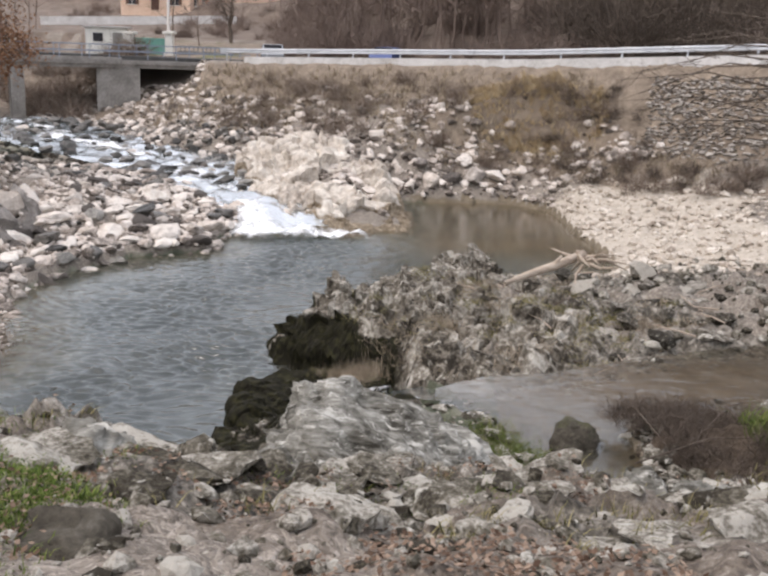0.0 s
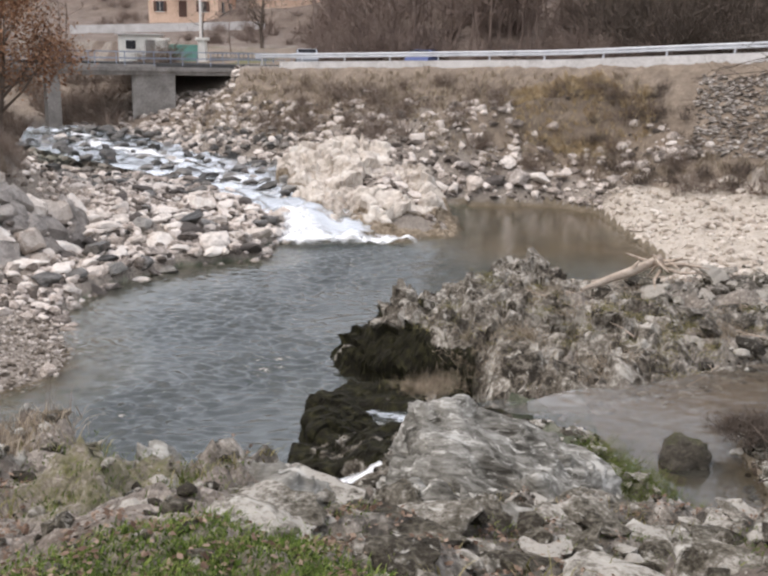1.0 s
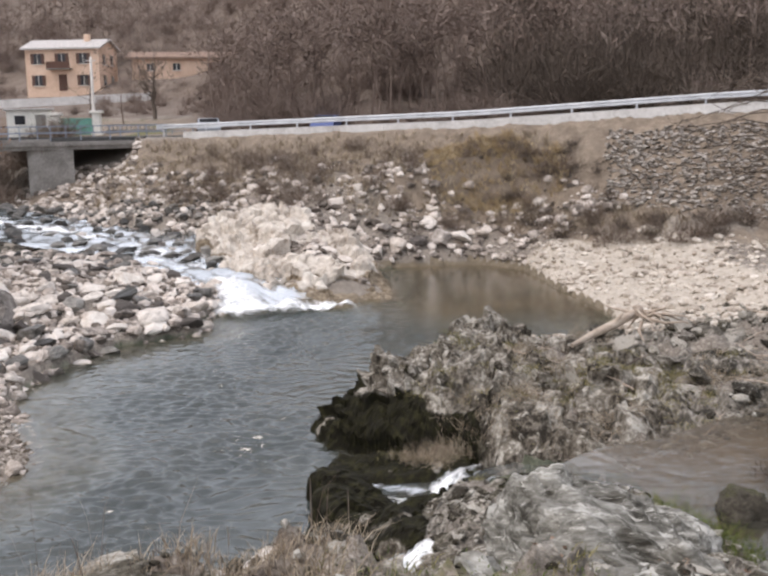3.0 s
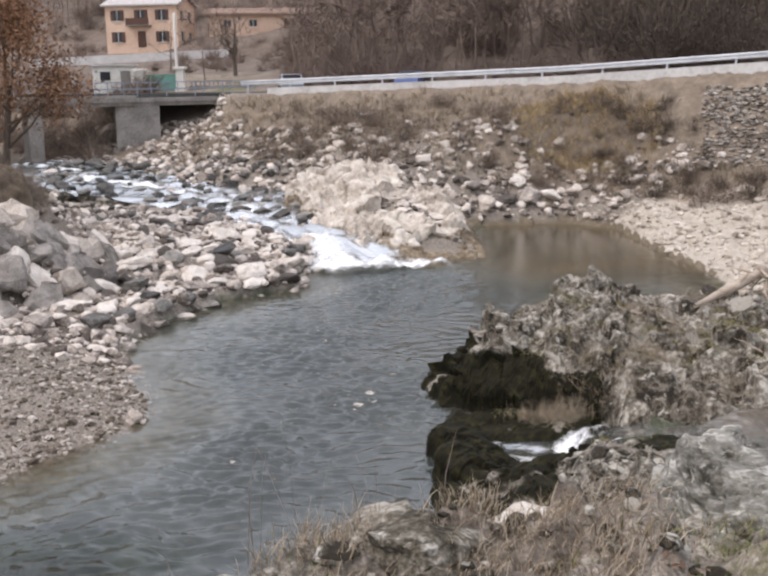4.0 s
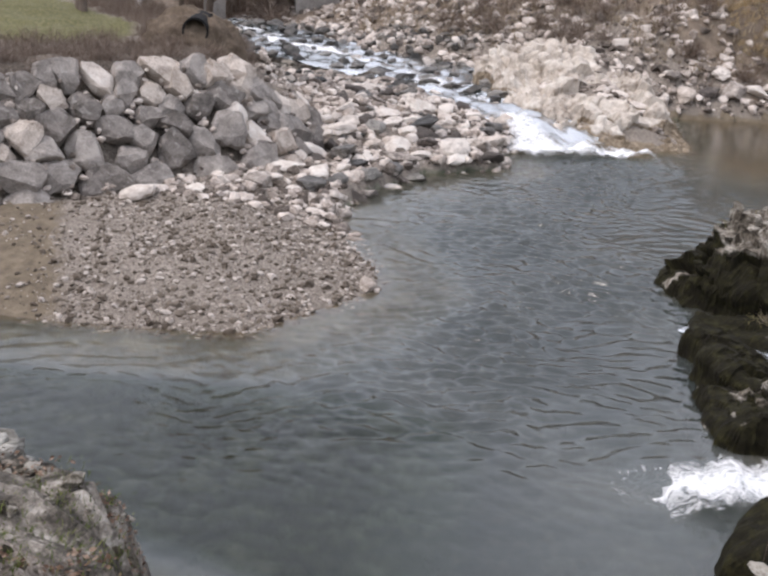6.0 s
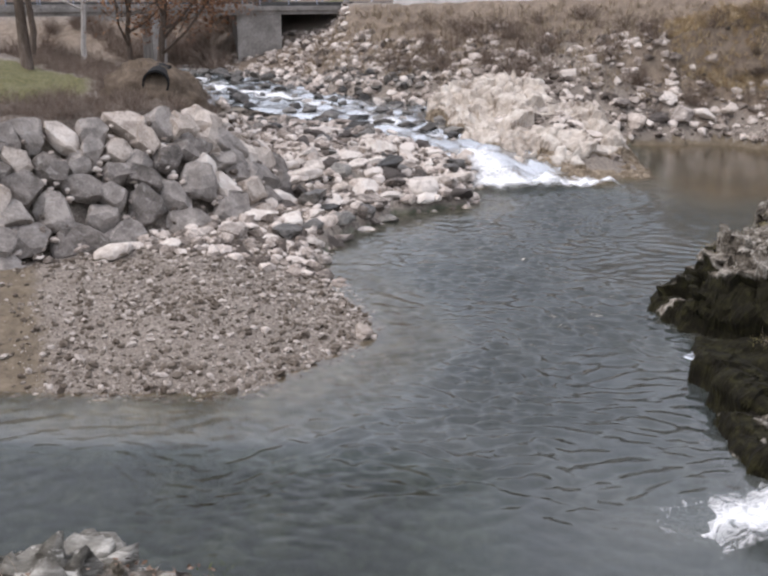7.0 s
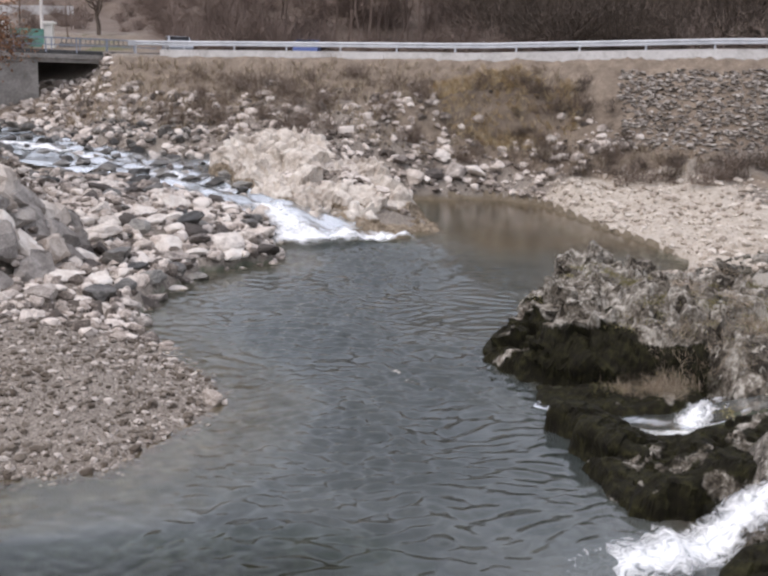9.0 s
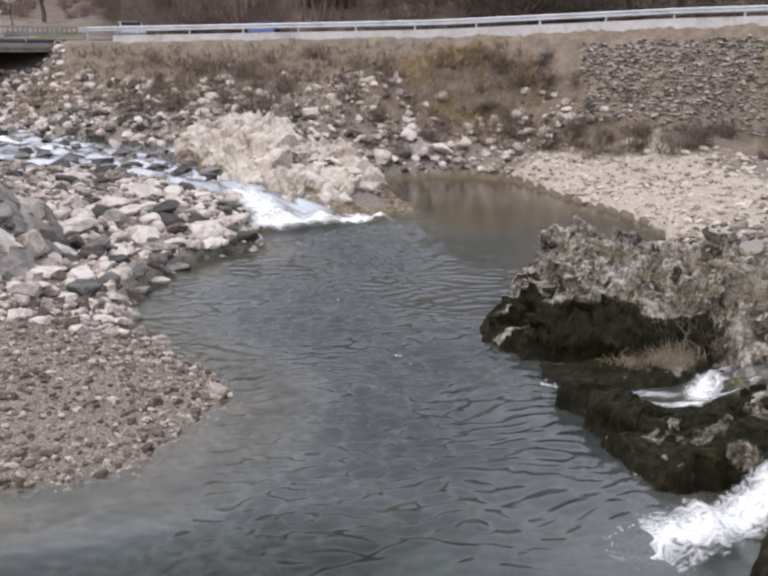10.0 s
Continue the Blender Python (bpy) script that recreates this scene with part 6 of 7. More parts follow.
def shed():
    x, y = -21.5, 79.5
    s = empty("shed", (x, y, gz(x, y)), "small white shed with a flat roof", "shed")
    s.rotation_euler.z = radians(15)
    part("wall", box((3.4, 2.6, 2.2), (0, 0, 0.9), 0.02), M_WHITE, s)
    part("roof", box((3.9, 3.1, 0.14), (0, 0, 2.05), 0.02), M_ROOF, s)
    part("door", box((0.8, 0.06, 1.7), (0.9, -1.32, 0.75), 0.01), M_CONCRETE, s, "grey plank door")
    part("window", box((0.8, 0.06, 0.7), (-0.7, -1.32, 1.2), 0.01), M_GLASS, s)


shed()


def yard_wall(x0, y0, x1, y1, h, material, label):
    n = max(2, int(abs(x1 - x0)))
    xs, ys = np.linspace(x0, x1, n), np.linspace(y0, y1, n)
    z = ground_z(xs, ys, 0)
    v, f = [], []
    for a, b, c in zip(xs, ys, z):
        v += [(a, b - 0.15, c - 0.4), (a, b - 0.15, c + h), (a, b + 0.15, c + h), (a, b + 0.15, c - 0.4)]
    for i in range(n - 1):
        for k in range(4):
            p, q = i * 4 + k, i * 4 + (k + 1) % 4
            f.append((p, p + 4, q + 4, q))
    f += [(0, 1, 2, 3), tuple((n - 1) * 4 + k for k in (0, 3, 2, 1))]
    return tagged(mesh_object("yard_wall", v, f, material), label, "wall")


yard_wall(-44, 118, -20, 121, 1.0, M_PALECONC, "low pale garden wall below the house")
yard_wall(-44, 100, -26, 96, 0.8, M_CONCRETE, "grey terrace wall in the garden")

pole = empty("utility_pole", (-16.4, 80.0, gz(-16.4, 80.0)), "tall pale wooden utility pole", "pole")
tube("shaft", [(0, 0, -0.3), (0, 0, 3), (0.02, 0, 6.0)], [0.13, 0.12, 0.1], M_POLE, pole, 10)
part("cross_arm", box((0.9, 0.08, 0.08), (0, 0, 5.7), 0.01), M_POLE, pole)


def car(x, y, z, yaw, paint, label):
    c = empty("car", (x, y, z), label, "car")
    c.rotation_euler.z = yaw
    prof = [(-2.0, 0.35), (-2.05, 0.7), (-1.85, 0.92), (-1.25, 1.0), (-0.65, 1.42), (0.7, 1.45), (1.45, 1.02), (2.0, 0.85), (2.08, 0.55), (2.0, 0.32)]
    bm = bmesh.new()
    rows = []
    for sy, inset in ((-0.82, 0.12), (-0.8, 0.0), (0.8, 0.0), (0.82, 0.12)):
        rows.append([bm.verts.new((px, sy * (0.86 if pz > 1.2 else 1.0), pz)) for px, pz in prof])
    for r0, r1 in zip(rows, rows[1:]):
        for i in range(len(prof)):
            j = (i + 1) % len(prof)
            bm.faces.new((r0[i], r0[j], r1[j], r1[i]))
    bm.faces.new(rows[0][::-1])
    bm.faces.new(rows[-1])
    bmesh.ops.recalc_face_normals(bm, faces=bm.faces[:])
    body = part("body", bm, paint, c)
    for sy in (-0.78, 0.78):
        part("side_window", box((1.7, 0.06, 0.34), (0.05, sy, 1.2), 0.01), M_GLASS, body)
    part("windscreen", box((0.06, 1.3, 0.42), (-1.0, 0, 1.2), 0.01), M_GLASS, body)
    part("rear_window", box((0.06, 1.3, 0.38), (1.12, 0, 1.22), 0.01), M_GLASS, body)
    for sx in (-1.3, 1.35):
        for sy in (-0.78, 0.78):
            v, f = tube_points([(sx, sy - 0.1, 0.32), (sx, sy + 0.1, 0.32)], [0.32, 0.32], 14)
            w = mesh_object("wheel", v, f, M_TYRE, c)


def at_rail(x, off):
    return x, float(road_y(x)) + off, float(road_z(x)) + 0.03


car(-5.7, 71.0, 6.3, radians(100), M_SILVER, "small silver car parked beside the road")
car(*(np.array(at_rail(3.2, 7.0)) - (0, 0, 0.45)), radians(80), M_BLUE, "dark blue car parked behind the guard rail")


# ---- trees ----
def bare_tree(r, height, limbs=7, twigs=8, fine=0, trunk_r=None, spread=0.55, start=0.3, sides=5):
    """Pieces of one leafless tree: trunk, limbs and twigs as tapered tubes."""
    trunk_r = trunk_r or height * 0.018
    pts = [np.zeros(3)]
    lean = r.normal(size=2) * 0.04
    for i in range(1, 7):
        pts.append(np.array([lean[0] * i * height / 6 + r.normal() * 0.012 * height, lean[1] * i * height / 6 + r.normal() * 0.012 * height, height * i / 6]))
    pts = np.array(pts)
    trunk = tube_points(pts, np.linspace(trunk_r, trunk_r * 0.2, 7), sides)
    out, thin = [], []
    for k in range(limbs):
        t = start + (0.95 - start) * (k + r.rand() * 0.6) / limbs
        p = np.array([np.interp(t * 6, range(7), pts[:, j]) for j in range(3)])
        a = r.uniform(0, 6.28)
        length = height * spread * (1.1 - 0.75 * t) * r.uniform(0.7, 1.2)
        up = r.uniform(0.35, 0.9)
        d = np.array([math.cos(a), math.sin(a), up])
        d /= np.linalg.norm(d)
        q = [p, p + d * length * 0.5 + r.normal(size=3) * 0.04 * length, p + d * length + np.array([0, 0, 0.18 * length])]
        rad = trunk_r * (1 - t * 0.8) * 0.55
        out.append(tube_points(q, [rad, rad * 0.6, rad * 0.15], 4))
        for j in range(twigs):
            u = r.uniform(0.3, 1.0)
            b = q[0] + (q[2] - q[0]) * u
            e = d * 0.5 + r.normal(size=3) * 0.6 + np.array([0, 0, 0.5])
            e /= np.linalg.norm(e)
            tl = length * r.uniform(0.3, 0.6) * (1.1 - 0.5 * u)
            out.append(tube_points([b, b + e * tl * 0.5 + r.normal(size=3) * 0.05 * tl, b + e * tl], [rad * 0.35, rad * 0.25, rad * 0.06], 3))
            for m in range(fine):
                c0 = b + e * tl * r.uniform(0.25, 1)
                g = e + r.normal(size=3) * 0.7
                g /= np.linalg.norm(g)
                tip = c0 + g * tl * r.uniform(0.25, 0.6)
                sd = np.cross(g, r.normal(size=3))
                sd = sd / (np.linalg.norm(sd) + 1e-9) * max(rad * 0.12, 0.008)
                thin.append((np.array([c0 - sd, c0 + sd, tip]), np.array([[0, 1, 2]])))
    return trunk, out, thin


def tree(x, y, height, seed, material, label, rust=0, **kw):
    r = np.random.RandomState(seed)
    t = empty("tree", (x, y, gz(x, y) - 0.1), label, "tree")
    trunk, out, thin = bare_tree(r, height, fine=3, **kw)
    mesh_object("trunk", *trunk, material, t, True)
    mesh_object("crown", *join(out + thin), material, t, False, "leafless spreading branches")
    if rust:
        tips = np.concatenate([o[0][-3:] for o in out])
        n = rust
        c = tips[r.randint(len(tips), size=n)] + r.normal(size=(n, 3)) * 0.4
        a, b = r.normal(size=(n, 3)) * 0.035, r.normal(size=(n, 3)) * 0.035
        v = np.stack([c - a, c + b, c + a, c - b], 1).reshape(-1, 3)
        mesh_object("leaves", v, np.arange(n * 4).reshape(-1, 4), M_RUSTLEAF, t, False, "withered rust-brown leaves")
    return t


tree(-13.6, 38.6, 7.5, 1, M_BARK, "leaning bare tree with withered rust leaves", rust=11000, trunk_r=0.2, limbs=10, start=0.2)
tree(-15.4, 40.5, 7.0, 2, M_BARK, "bare tree with rust leaves on the terrace", rust=6000, trunk_r=0.16, limbs=9, start=0.25)
tree(-19.6, 45.0, 9.0, 3, M_PALEBARK, "slim pale-barked bare tree on the grass", trunk_r=0.16, start=0.35)
tree(-19.8, 39.5, 10.0, 4, M_BARK, "thick-trunked bare tree on the terrace", trunk_r=0.28, start=0.3)
tree(-22.5, 45.5, 9.0, 5, M_BARK, "bare tree on the grassy terrace", trunk_r=0.2)
tree(-13.4, 90.0, 5.5, 6, M_BARK, "small dark bare tree in the garden", trunk_r=0.22, limbs=11, twigs=10, start=0.25, spread=0.6)
tree(-22.0, 100.0, 5.0, 7, M_BARK, "bare garden tree below the house", limbs=10)


def bushes(name, spots, height, material, seed, label, category, strands=60, width=0.008):
    """Rounded tangles of fine bare twigs, as one object."""
    r = np.random.RandomState(seed)
    vs = []
    for x, y, z, s in spots:
        n = int(strands * s)
        a, e = r.uniform(0, 6.28, n), r.uniform(0.15, 1.45, n)
        length = height * s * r.uniform(0.55, 1.1, n)
        d = np.stack([np.cos(a) * np.cos(e), np.sin(a) * np.cos(e), np.sin(e)], 1) * length[:, None]
        base = np.array([x, y, z]) + r.normal(size=(n, 3)) * (0.22 * s, 0.22 * s, 0.02)
        bend = r.normal(size=(n, 3)) * 0.16 * length[:, None]
        side = np.cross(d, r.normal(size=(n, 3)))
        side = side / (np.linalg.norm(side, axis=1)[:, None] + 1e-9) * width * s
        mid = base + d * 0.5 + bend
        tip = base + d + np.array([0, 0, -0.12]) * length[:, None]
        fork = mid + d * 0.3 + r.normal(size=(n, 3)) * 0.25 * length[:, None]
        vs.append(np.stack([base - side, base + side, mid + side * 0.7, mid - side * 0.7, tip, fork], 1))
    v = np.concatenate(vs).reshape(-1, 3)
    i = np.arange(len(v) // 6) * 6
    f = np.concatenate([np.stack(k, 1) for k in ((i, i + 1, i + 2), (i, i + 2, i + 3), (i + 3, i + 2, i + 4), (i + 3, i + 2, i + 5))])
    return tagged(mesh_object(name, v, f, material), label, category, kind="stuff")


def woods():
    r = np.random.RandomState(91)
    protos = []
    for k in range(7):
        trunk, out, thin = bare_tree(r, 1.0, limbs=10, twigs=6, fine=3, trunk_r=0.01, spread=0.48, start=0.25, sides=4)
        protos.append(join([trunk] + out + thin))
    spots = []
    while len(spots) < 1900:
        s = r.uniform(0, 1) ** 1.7 * 230
        x = 8 + r.uniform(-80, 80) * (1 + s / 130)
        y = float(road_y(np.array(x))) + 12 + s
        if x + 0.12 * (y - 80) < -6 and y - float(road_y(np.array(x))) < 84:
            if r.rand() > 0.05:
                y = float(road_y(np.array(x))) + 84 + r.uniform(0, 150)
        spots.append((x, y))
    spots = np.array(spots)
    zs = ground_z(spots[:, 0], spots[:, 1])
    pieces = []
    for (x, y), z in zip(spots, zs):
        v, f = protos[r.randint(len(protos))]
        h = r.uniform(5, 10)
        pieces.append((turned(v * (h * r.uniform(0.9, 1.3), h * r.uniform(0.9, 1.3), h), r.uniform(0, 6.28)) + (x, y, z - 0.2), f))
    tagged(mesh_object("woods", *join(pieces), M_WOODS), "dense leafless brown winter woods on the hillside", "woods", kind="stuff")
    # undergrowth
    n = 2200
    x = r.uniform(-60, 80, n)
    s = r.uniform(0, 1, n) ** 1.6 * 110
    y = road_y(x) + 8.5 + s
    keep = ~((x + 0.12 * (y - 80) < -7) & (s < 72))
    x, y = x[keep], y[keep]
    bushes("undergrowth", np.stack([x, y, ground_z(x, y), r.uniform(0.6, 1.3, len(x))], 1), 2.6, M_WOODS, 92, "brown bramble undergrowth below the trees", "undergrowth", 90, 0.02)


woods()
x, y, r = field(1500, (12, 75), (35, 110), lambda x, y: (y - road_y(x) > 8.5) & (y - road_y(x) < 45) & (x - 0.2 * (y - 60) > 14), 107)
bushes("thicket", np.stack([x, y, ground_z(x, y), r.uniform(0.7, 1.4, len(x))], 1), 5.0, M_BARK, 108, "dark leafless thicket beside the road", "thicket", 80, 0.022)

# ---- grass, brush and driftwood ----
x, y, r = field(5200, (-12, 32), (44, 68), lambda x, y: (road_y(x) - y > 1.7) & (road_y(x) - y < 9 + 2 * fbm(x * 0.4, y * 0.4, octaves=2, seed=5)) & (PD(x, y) > 2) & ~((x > 16.5) & (road_y(x) - y < 6.0)), 61)
blades("bank_grass", np.stack([x, y, ground_z(x, y)], 1), r.uniform(0.25, 0.7, len(x)), M_DRYGRASS, 0.9, 0.02, 62, "withered straw-coloured grass on the far bank", "dry grass", per=9)


def spots_at(x, y, r, lo, hi):
    return np.stack([x, y, top_z(x, y), r.uniform(lo, hi, len(x))], 1)


x, y, r = field(900, (-6, 36), (42, 66), lambda x, y: (road_y(x) - y > 2.3) & (road_y(x) - y < 9.5) & (PD(x, y) > 1.5) & (fbm(x * 0.22, y * 0.22, octaves=2, seed=15) + 0.03 * x > 0.05) & ~((x > 16.5) & (road_y(x) - y < 6.0)), 63)
bushes("bank_brush", spots_at(x, y, r, 0.6, 1.3), 1.0, M_TWIG, 64, "bare brown scrub on the far bank", "scrub", 70, 0.012)
x, y, r = field(900, (10.5, 38), (36, 58), lambda x, y: ((road_y(x) - y > 6.2) & (road_y(x) - y < 8.4) & (x > 14)) | ((road_y(x) - y > 2.6) & (road_y(x) - y < 6.5) & (x > 12.6) & (x < 18.4)), 73)
bushes("bank_bramble", spots_at(x, y, r, 0.6, 1.1), 0.75, M_BARK, 74, "dark brown brambles along the beach", "brambles", 80, 0.012)
x, y, r = field(2600, (-22, -8), (20, 46), lambda x, y: (TD(x, y) > 2.4) & (TD(x, y) < 6.2), 65)
bushes("terrace_brush", spots_at(x, y, r, 0.4, 0.9), 0.8, M_TWIG, 66, "brown brambles along the terrace edge", "brambles", 60)
x, y, r = field(150, (11.2, 15.5), (8.9, 12.6), lambda x, y: (poly_dist(x, y, [(11.3, 11.6), (12.2, 12.6), (15.5, 12.8), (15.5, 9.4), (12.6, 9.2)]) > 0), 75)
bushes("creek_brush", spots_at(x, y, r, 0.5, 1.0) + (0, 0, 0.3, 0), 0.42, M_BARK, 76, "tangled dark brambles overhanging the creek", "brambles", 200, 0.006)
x, y, r = field(70, (5.8, 8.6), (16.6, 18.0), lambda x, y: x + y > 23.4, 77)
bushes("rock_grass", spots_at(x, y, r, 0.5, 0.9), 0.55, M_DRYGRASS, 78, "rusty dry grass hanging on the spur", "dry grass", 60, 0.006)
x, y, r = field(130, (8.2, 10.4), (9.0, 11.0), lambda x, y: poly_dist(x, y, POND) < 0.1, 79)
bushes("creek_grass", spots_at(x, y, r, 0.4, 0.8), 0.5, M_MOSSGRASS, 80, "yellow-green grass tufts beside the creek", "grass", 60, 0.005)

x, y, r = field(22000, (-8, 9), (-1.0, 4.0), lambda x, y: (ground_z(x, y, 0) > 3.9) & ((fbm(x * 0.9, y * 0.9, octaves=2, seed=31) > 0.2) | (((x - 6.5) / 0.5) ** 2 + ((y - 1.6) / 0.45) ** 2 < 1)), 67)
blades("bank_turf", np.stack([x, y, ground_z(x, y)], 1), r.uniform(0.015, 0.045, len(x)), M_MOSSGRASS, 1.2, 0.003, 68, "short green turf on the near bank", "grass", per=7)
x, y, r = field(3000, (7, 18), (47, 56), lambda x, y: ((x - 12.3) / 3.7) ** 2 + ((y - 51.7 + 0.45 * (x - 12.3)) / 1.7) ** 2 < 1 + 0.7 * fbm(x, y, octaves=2, seed=8), 85)
blades("straw_grass", np.stack([x, y, ground_z(x, y)], 1), r.uniform(0.25, 0.55, len(x)), M_STRAW, 1.3, 0.012, 86, "thick mound of yellow straw grass on the far bank", "dry grass", per=14)
x, y, r = field(420, (-46, -17), (62, 100), lambda x, y: (seg_dist(x, y, CHANNEL)[0] > 2.2) & (seg_dist(x, y, CHANNEL)[0] < 11) & (valley_y(x) - y > -1), 87)
bushes("river_brush", spots_at(x, y, r, 0.7, 1.4), 1.8, M_TWIG, 88, "dark brown brush along the upper river", "brush", 70, 0.02)
x, y, r = field(1500, (1.8, 13), (0.8, 9.8), lambda x, y: (PD(x, y) > 0.5) & (poly_dist(x, y, POND) < -0.1) & (ground_z(x, y, 0) > 1.7) & (fbm(x * 0.9, y * 0.9, octaves=2, seed=47) > 0.0), 103)
blades("bank_tufts", np.stack([x, y, ground_z(x, y)], 1), r.uniform(0.04, 0.13, len(x)), M_OLIVE, 1.3, 0.0035, 104, "olive and straw grass tufts between the bank rocks", "grass", per=18)
x, y, r = field(240, (-46, -6), (100, 150), lambda x, y: (np.hypot(x + 33, y - 134) > 8) & ((y > 124) | (x > -26)) & (np.abs(x + 18.4) + np.abs(y - 136) > 11), 101)
bushes("garden_brush", spots_at(x, y, r, 0.5, 1.2), 1.7, M_WOODS, 102, "grey-brown shrubs round the farmhouse", "shrubs", 60, 0.02)
x, y, r = field(40, (2.0, 5.0), (2.5, 3.6), lambda x, y: x > 0, 89)
blades("dry_stems", np.stack([x, y, ground_z(x, y)], 1), r.uniform(0.3, 0.75, len(x)), M_TWIG, 0.5, 0.0022, 90, "thin bare stems on the bank edge", "stems", per=3)
x, y, r = field(500, (13.2, 15.2), (9.6, 11.6), lambda x, y: x > 0, 93)
blades("creek_fern", np.stack([x, y, ground_z(x, y) + 0.4], 1), r.uniform(0.15, 0.3, len(x)), M_MOSSGRASS, 1.4, 0.012, 94, "low green ferns beside the creek", "ferns", per=8)
x, y, r = field(9000, (5.5, 7.3), (-0.2, 2.1), lambda x, y: ((x - 6.45) / 0.55) ** 2 + ((y - 0.42) / 0.55) ** 2 < 1 + 0.6 * fbm(x * 2, y * 2, octaves=2, seed=6), 95)
blades("moss_turf", np.stack([x, y, ground_z(x, y)], 1), r.uniform(0.012, 0.035, len(x)), M_GREENGRASS, 1.3, 0.0035, 96, "bright green mossy turf on the near bank", "grass", per=8)
x, y, r = field(230, (6, 14), (14.5, 24), lambda x, y: ((x > 8.6) | (y < 18.2)) & (poly_dist(x, y, POND) < -0.2) & (fbm(x * 0.6, y * 0.6, octaves=2, seed=44) > 0.05), 97)
bushes("spur_grass", spots_at(x, y, r, 0.4, 0.8), 0.5, M_DRYGRASS, 98, "dry brown grass in the clefts of the spur", "dry grass", 70, 0.006)
x, y, r = field(1100, (5.6, 14), (15.5, 27), lambda x, y: (poly_dist(x, y, POND) < -0.2) & (fbm(x * 0.6, y * 0.6, octaves=2, seed=45) > 0.05), 99)
bushes("spur_moss", spots_at(x, y, r, 0.3, 0.8), 0.16, M_OLIVE, 100, "low green growth between the rocks of the spur", "moss", 90, 0.008)
x, y, r = field(330, (3.1, 5.0), (2.0, 3.6), lambda x, y: x > 0, 69)
blades("edge_grass", np.stack([x, y, ground_z(x, y)], 1), r.uniform(0.06, 0.17, len(x)), M_DRYGRASS, 1.1, 0.003, 70, "dry pale grass tufts on the bank edge", "dry grass", per=16)
x, y, r = field(120, (-5, -2.2), (2.2, 3.6), lambda x, y: x < 9, 71)
blades("edge_grass", np.stack([x, y, ground_z(x, y)], 1), r.uniform(0.06, 0.2, len(x)), M_DRYGRASS, 0.9, 0.003, 72, "dry brown grass tufts on the rocky edge", "dry grass", per=16)


def leaf_litter(count, xs, ys, test, seed):
    x, y, r = field(count, xs, ys, test, seed)
    n = len(x)
    c = np.stack([x, y, ground_z(x, y) + r.uniform(0.0, 0.05, n)], 1)
    a = r.uniform(0, 6.28, n)
    size = r.uniform(0.008, 0.022, n)[:, None]
    u = np.stack([np.cos(a), np.sin(a), r.normal(size=n) * 0.35], 1) * size
    w = np.stack([-np.sin(a), np.cos(a), r.normal(size=n) * 0.35], 1) * size * 0.6
    v = np.stack([c - u, c + w, c + u, c - w], 1).reshape(-1, 3)
    ob = mesh_object("leaf_litter", v, np.arange(n * 4).reshape(-1, 4), M_LEAF)
    return tagged(ob, "brown fallen leaves among the bank stones", "leaf litter", kind="stuff")


leaf_litter(150000, (-5, 14), (-0.5, 9), lambda x, y: (ground_z(x, y, 0) > 2.2) & (PD(x, y) > 0.5) & (fbm(x * 0.8, y * 0.8, octaves=3, seed=33) > -0.2), 81)


# ---- driftwood, pipe and overhanging branches ----
def gzr(x, y, up):
    return (x, y, float(top_z(x, y)) + up)


log = empty("driftwood_log", (9.8, 18.8, 2.4), "bleached driftwood log lying on the spur", "log")
tube("trunk", [(0, 0, 0.05), (0.6, 0.45, 0.2), (1.2, 0.9, 0.32), (1.95, 1.45, 0.55)], [0.045, 0.085, 0.11, 0.1], M_DRIFT, log, 12)
tube("branch_stub", [(1.2, 0.9, 0.35), (1.35, 0.8, 0.6)], [0.06, 0.03], M_DRIFT, log, 7)
rb = np.random.RandomState(5)
root = empty("driftwood_roots", (11.8, 20.0, 2.2), "splayed grey driftwood roots on the spur", "driftwood")
for i in range(11):
    a, u = rb.uniform(0, 6.28), rb.uniform(0.7, 1.5)
    p = np.array((0, 0, 0.6)) + rb.normal(size=3) * 0.12
    e = np.array((math.cos(a) * u, math.sin(a) * u * 0.8 - 0.25, rb.uniform(-0.5, 0.35)))
    tube("root", [p, p + e * 0.5 + rb.normal(size=3) * 0.08, p + e], [0.05, 0.035, 0.012], M_DRIFT, root, 6)
for k in range(34):
    x0, y0 = rb.uniform(9, 17), rb.uniform(13.5, 24)
    if float(poly_dist(np.array(x0), np.array(y0), POND)) > -0.3:
        continue
    a, u = rb.uniform(0, 3.14), rb.uniform(0.5, 1.5)
    stick = empty("stick", gzr(x0, y0, 0.15), "thin bleached stick among the stones", "stick", "sticks on the spur")
    e = np.array((math.cos(a) * u, math.sin(a) * u, rb.uniform(-0.05, 0.2)))
    tube("stem", [(0, 0, 0), e * 0.5 + rb.normal(size=3) * 0.06, e], [0.022, 0.017, 0.006], M_DRIFT if rb.rand() < 0.6 else M_BARK, stick, 6)
    tube("side_twig", [e * 0.5, e * 0.75 + np.array((-e[1], e[0], 0.2)) * 0.3], [0.012, 0.004], M_DRIFT, stick, 5)
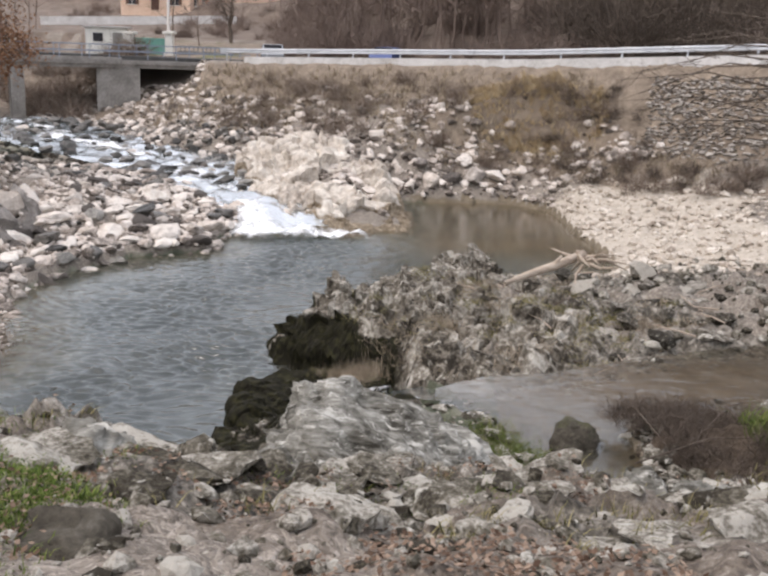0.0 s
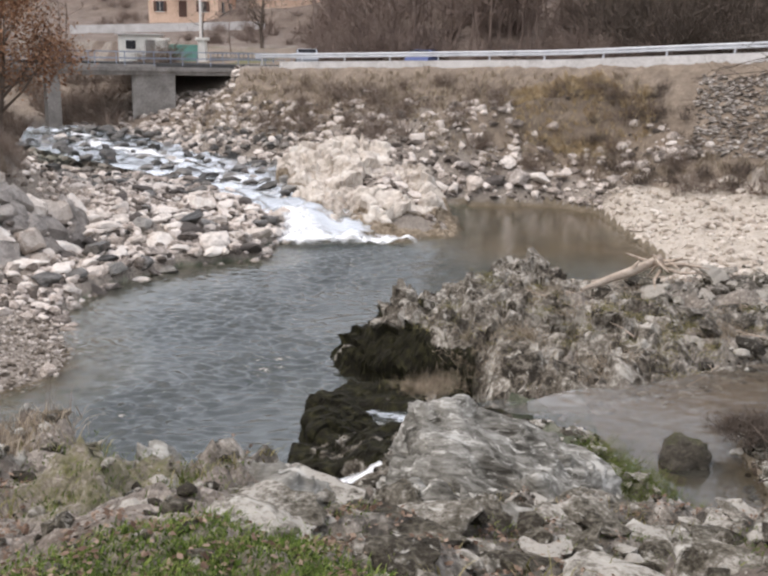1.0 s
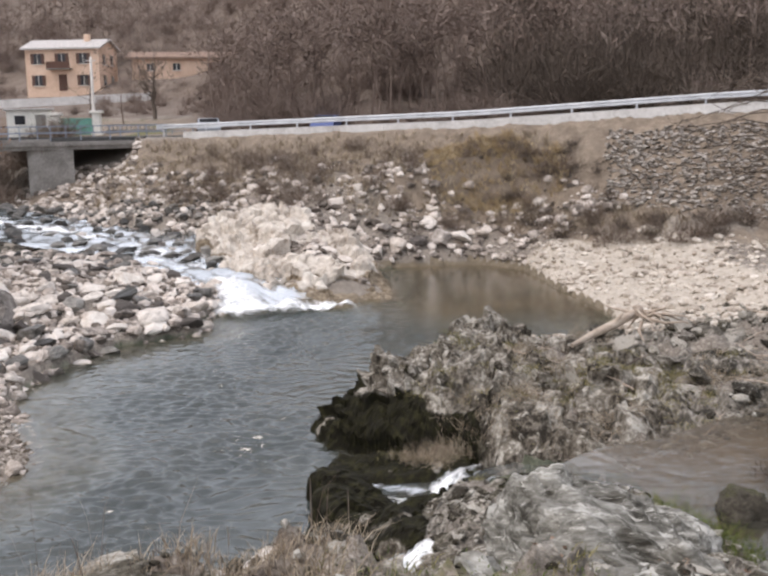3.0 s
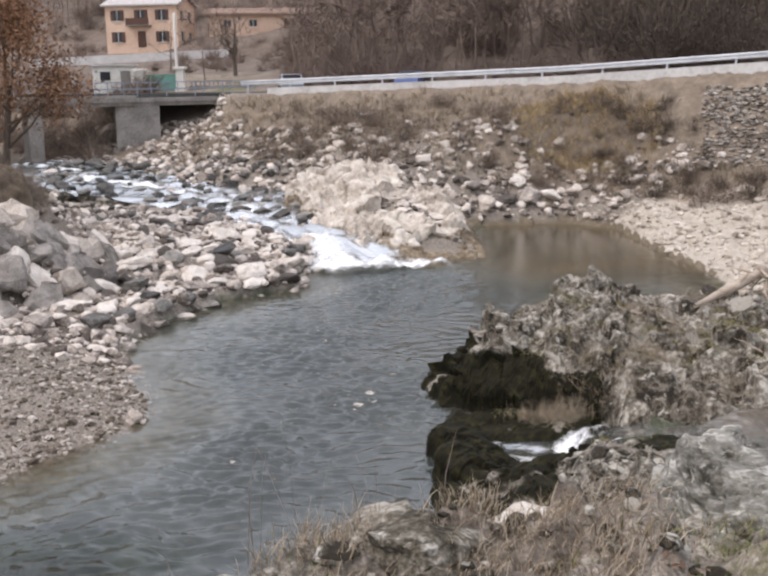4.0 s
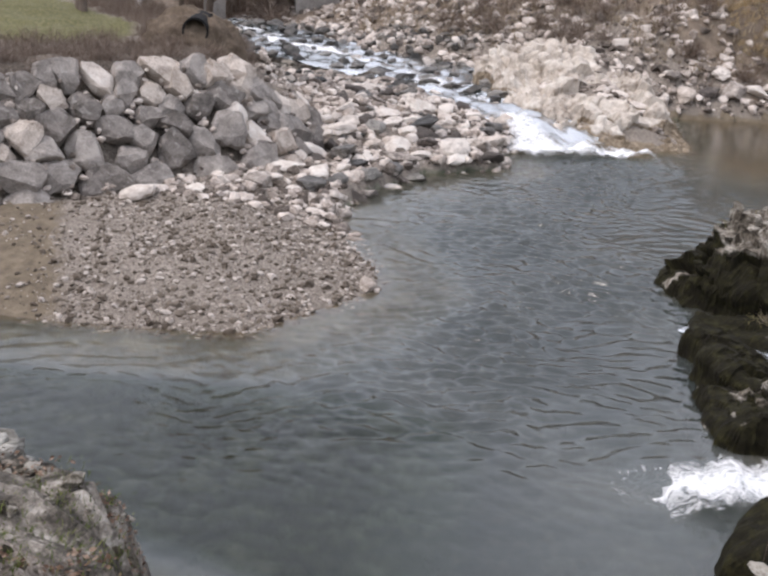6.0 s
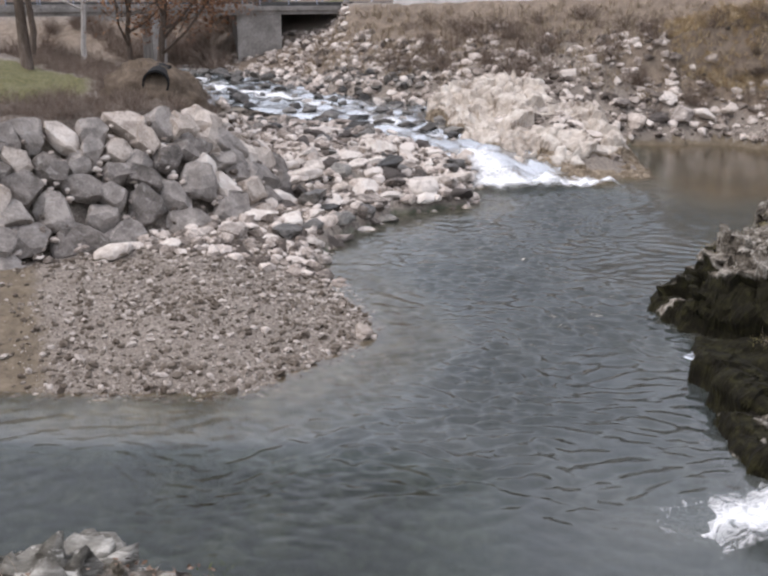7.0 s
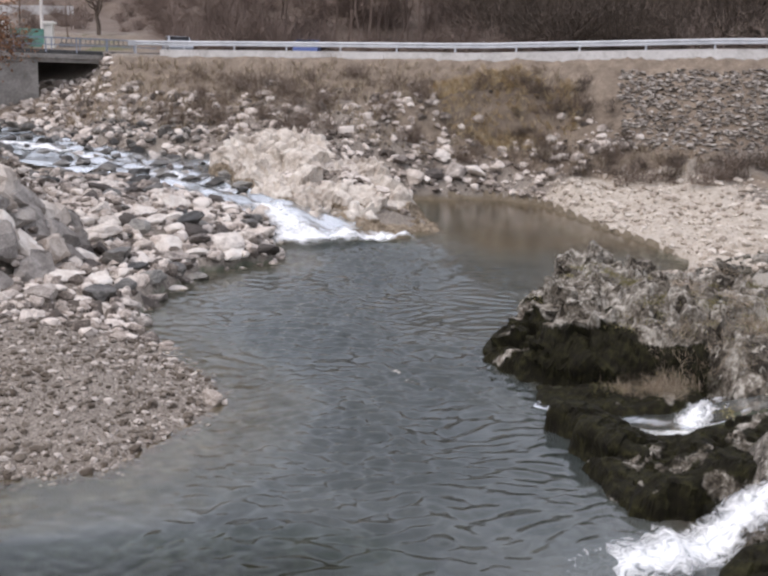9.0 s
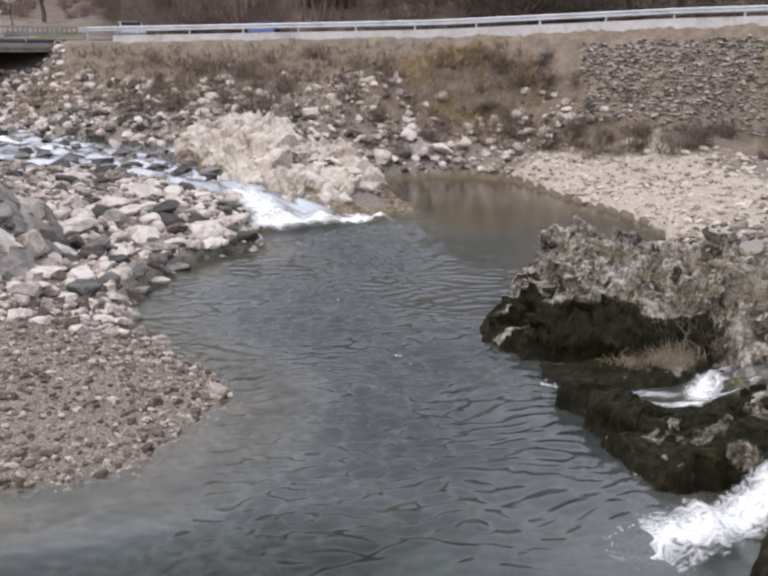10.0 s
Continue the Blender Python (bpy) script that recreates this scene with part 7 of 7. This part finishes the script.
for x0, y0, a, u in ((11.3, 9.9, 0.2, 2.2), (11.9, 10.6, 2.2, 1.4), (12.4, 11.0, 0.7, 1.5), (11.5, 11.3, -0.6, 1.2)):
    stick = empty("branch", (x0, y0, 2.0), "bare grey branch lying in the brambles", "branch", "branches at the creek")
    e = np.array((math.cos(a) * u, math.sin(a) * u, 0.35))
    tube("stem", [(0, 0, 0), e * 0.5 + np.array((0, 0, 0.2)), e], [0.013, 0.01, 0.004], M_BARK, stick, 6)
    tube("side_twig", [e * 0.4 + np.array((0, 0, 0.15)), e * 0.6 + np.array((-e[1], e[0], 0.5)) * 0.3], [0.008, 0.003], M_BARK, stick, 5)

pipe = empty("culvert_pipe", (-10.25, 28.35, 4.4), "dark round culvert pipe jutting from the terrace", "pipe")
outer = []
for k in range(20):
    a = 2 * math.pi * k / 20
    outer += [(0.42 * math.cos(a), 0.0, 0.42 * math.sin(a)), (0.42 * math.cos(a), 1.6, 0.42 * math.sin(a)), (0.36 * math.cos(a), 1.6, 0.36 * math.sin(a)), (0.36 * math.cos(a), 0.0, 0.36 * math.sin(a))]
pf = []
for k in range(20):
    b, c = k * 4, ((k + 1) % 20) * 4
    pf += [(b + j, b + (j + 1) % 4, c + (j + 1) % 4, c + j) for j in range(4)]
ob = mesh_object("barrel", outer, pf, M_TYRE, pipe, False)
pipe.rotation_euler = (radians(4), 0, radians(12))
part("earth_plug", box((0.7, 0.1, 0.7), (0, 1.5, 0), 0.02), M_TYRE, pipe)

overhang = tree(19.0, 22.0, 8.5, 12, M_BARK, "bare riverside tree with drooping thin branches", trunk_r=0.16, limbs=8, start=0.4)
for i in range(7):
    z0 = 6.2 + 0.4 * i
    e = np.array((-rb.uniform(2.2, 5.4), rb.uniform(-0.8, 0.8), rb.uniform(0.1, 1.4)))
    p0 = np.array((-0.4, -0.2, z0 - gz(19.0, 22.0) - 0.8))
    tube("bough", [p0, p0 + e * 0.5 + np.array((0, 0, 0.3)), p0 + e], [0.05, 0.025, 0.006], M_BARK, overhang, 6, "long thin leafless bough")
    for j in range(5):
        q = p0 + e * rb.uniform(0.3, 0.95)
        g = np.array((-rb.uniform(0.3, 1.0), rb.uniform(-0.5, 0.5), rb.uniform(-0.5, 0.6)))
        tube("twig", [q, q + g * 0.5 + rb.normal(size=3) * 0.06, q + g], [0.012, 0.008, 0.003], M_BARK, overhang, 4)

stump = empty("stump", (10.6, 2.8, gz(10.6, 2.8)), "dark rotten stump with bare shoots on the bank", "stump")
v, f = rock(3, 77, 8, 0.2, 0.18, 3.0)
mesh_object("trunk", v * (0.12, 0.1, 0.14), f, M_SOIL, stump, False)
for i in range(26):
    a, u = rb.uniform(0, 6.28), rb.uniform(0.1, 0.32)
    e = np.array((math.cos(a) * 0.6 * u, math.sin(a) * 0.6 * u, u))
    tube("shoot", [(0, 0, 0.08), e * 0.5 + np.array((0, 0, 0.08)) + rb.normal(size=3) * 0.02, e + np.array((0, 0, 0.06))], [0.007, 0.005, 0.002], M_BARK, stump, 5)

for i in range(12):
    p0 = np.array((-2.2, -0.4, rb.uniform(3.6, 6.2)))
    e = np.array((-rb.uniform(2.0, 4.6), rb.uniform(-1.0, 0.8), rb.uniform(-1.6, 0.6)))
    tube("bough", [p0, p0 + e * 0.5 + np.array((0, 0, 0.35)), p0 + e], [0.028, 0.016, 0.005], M_BARK, overhang, 5, "long thin leafless bough")
    for j in range(5):
        q = p0 + e * rb.uniform(0.3, 0.95) + np.array((0, 0, 0.1))
        g = np.array((-rb.uniform(0.3, 0.9), rb.uniform(-0.4, 0.4), rb.uniform(-0.6, 0.4)))
        tube("twig", [q, q + g * 0.5 + rb.normal(size=3) * 0.06, q + g], [0.009, 0.006, 0.003], M_BARK, overhang, 4)
x, y, r = field(70, (-34, -9), (82, 100), lambda x, y: (np.hypot(x + 16.8, y - 78) > 5) & (fbm(x * 0.2, y * 0.2, octaves=2, seed=50) > -0.1), 105)
bushes("yard_shrubs", spots_at(x, y, r, 0.5, 1.1), 1.5, M_WOODS, 106, "leafless shrubs and hedges in the yard", "shrubs", 90, 0.016)
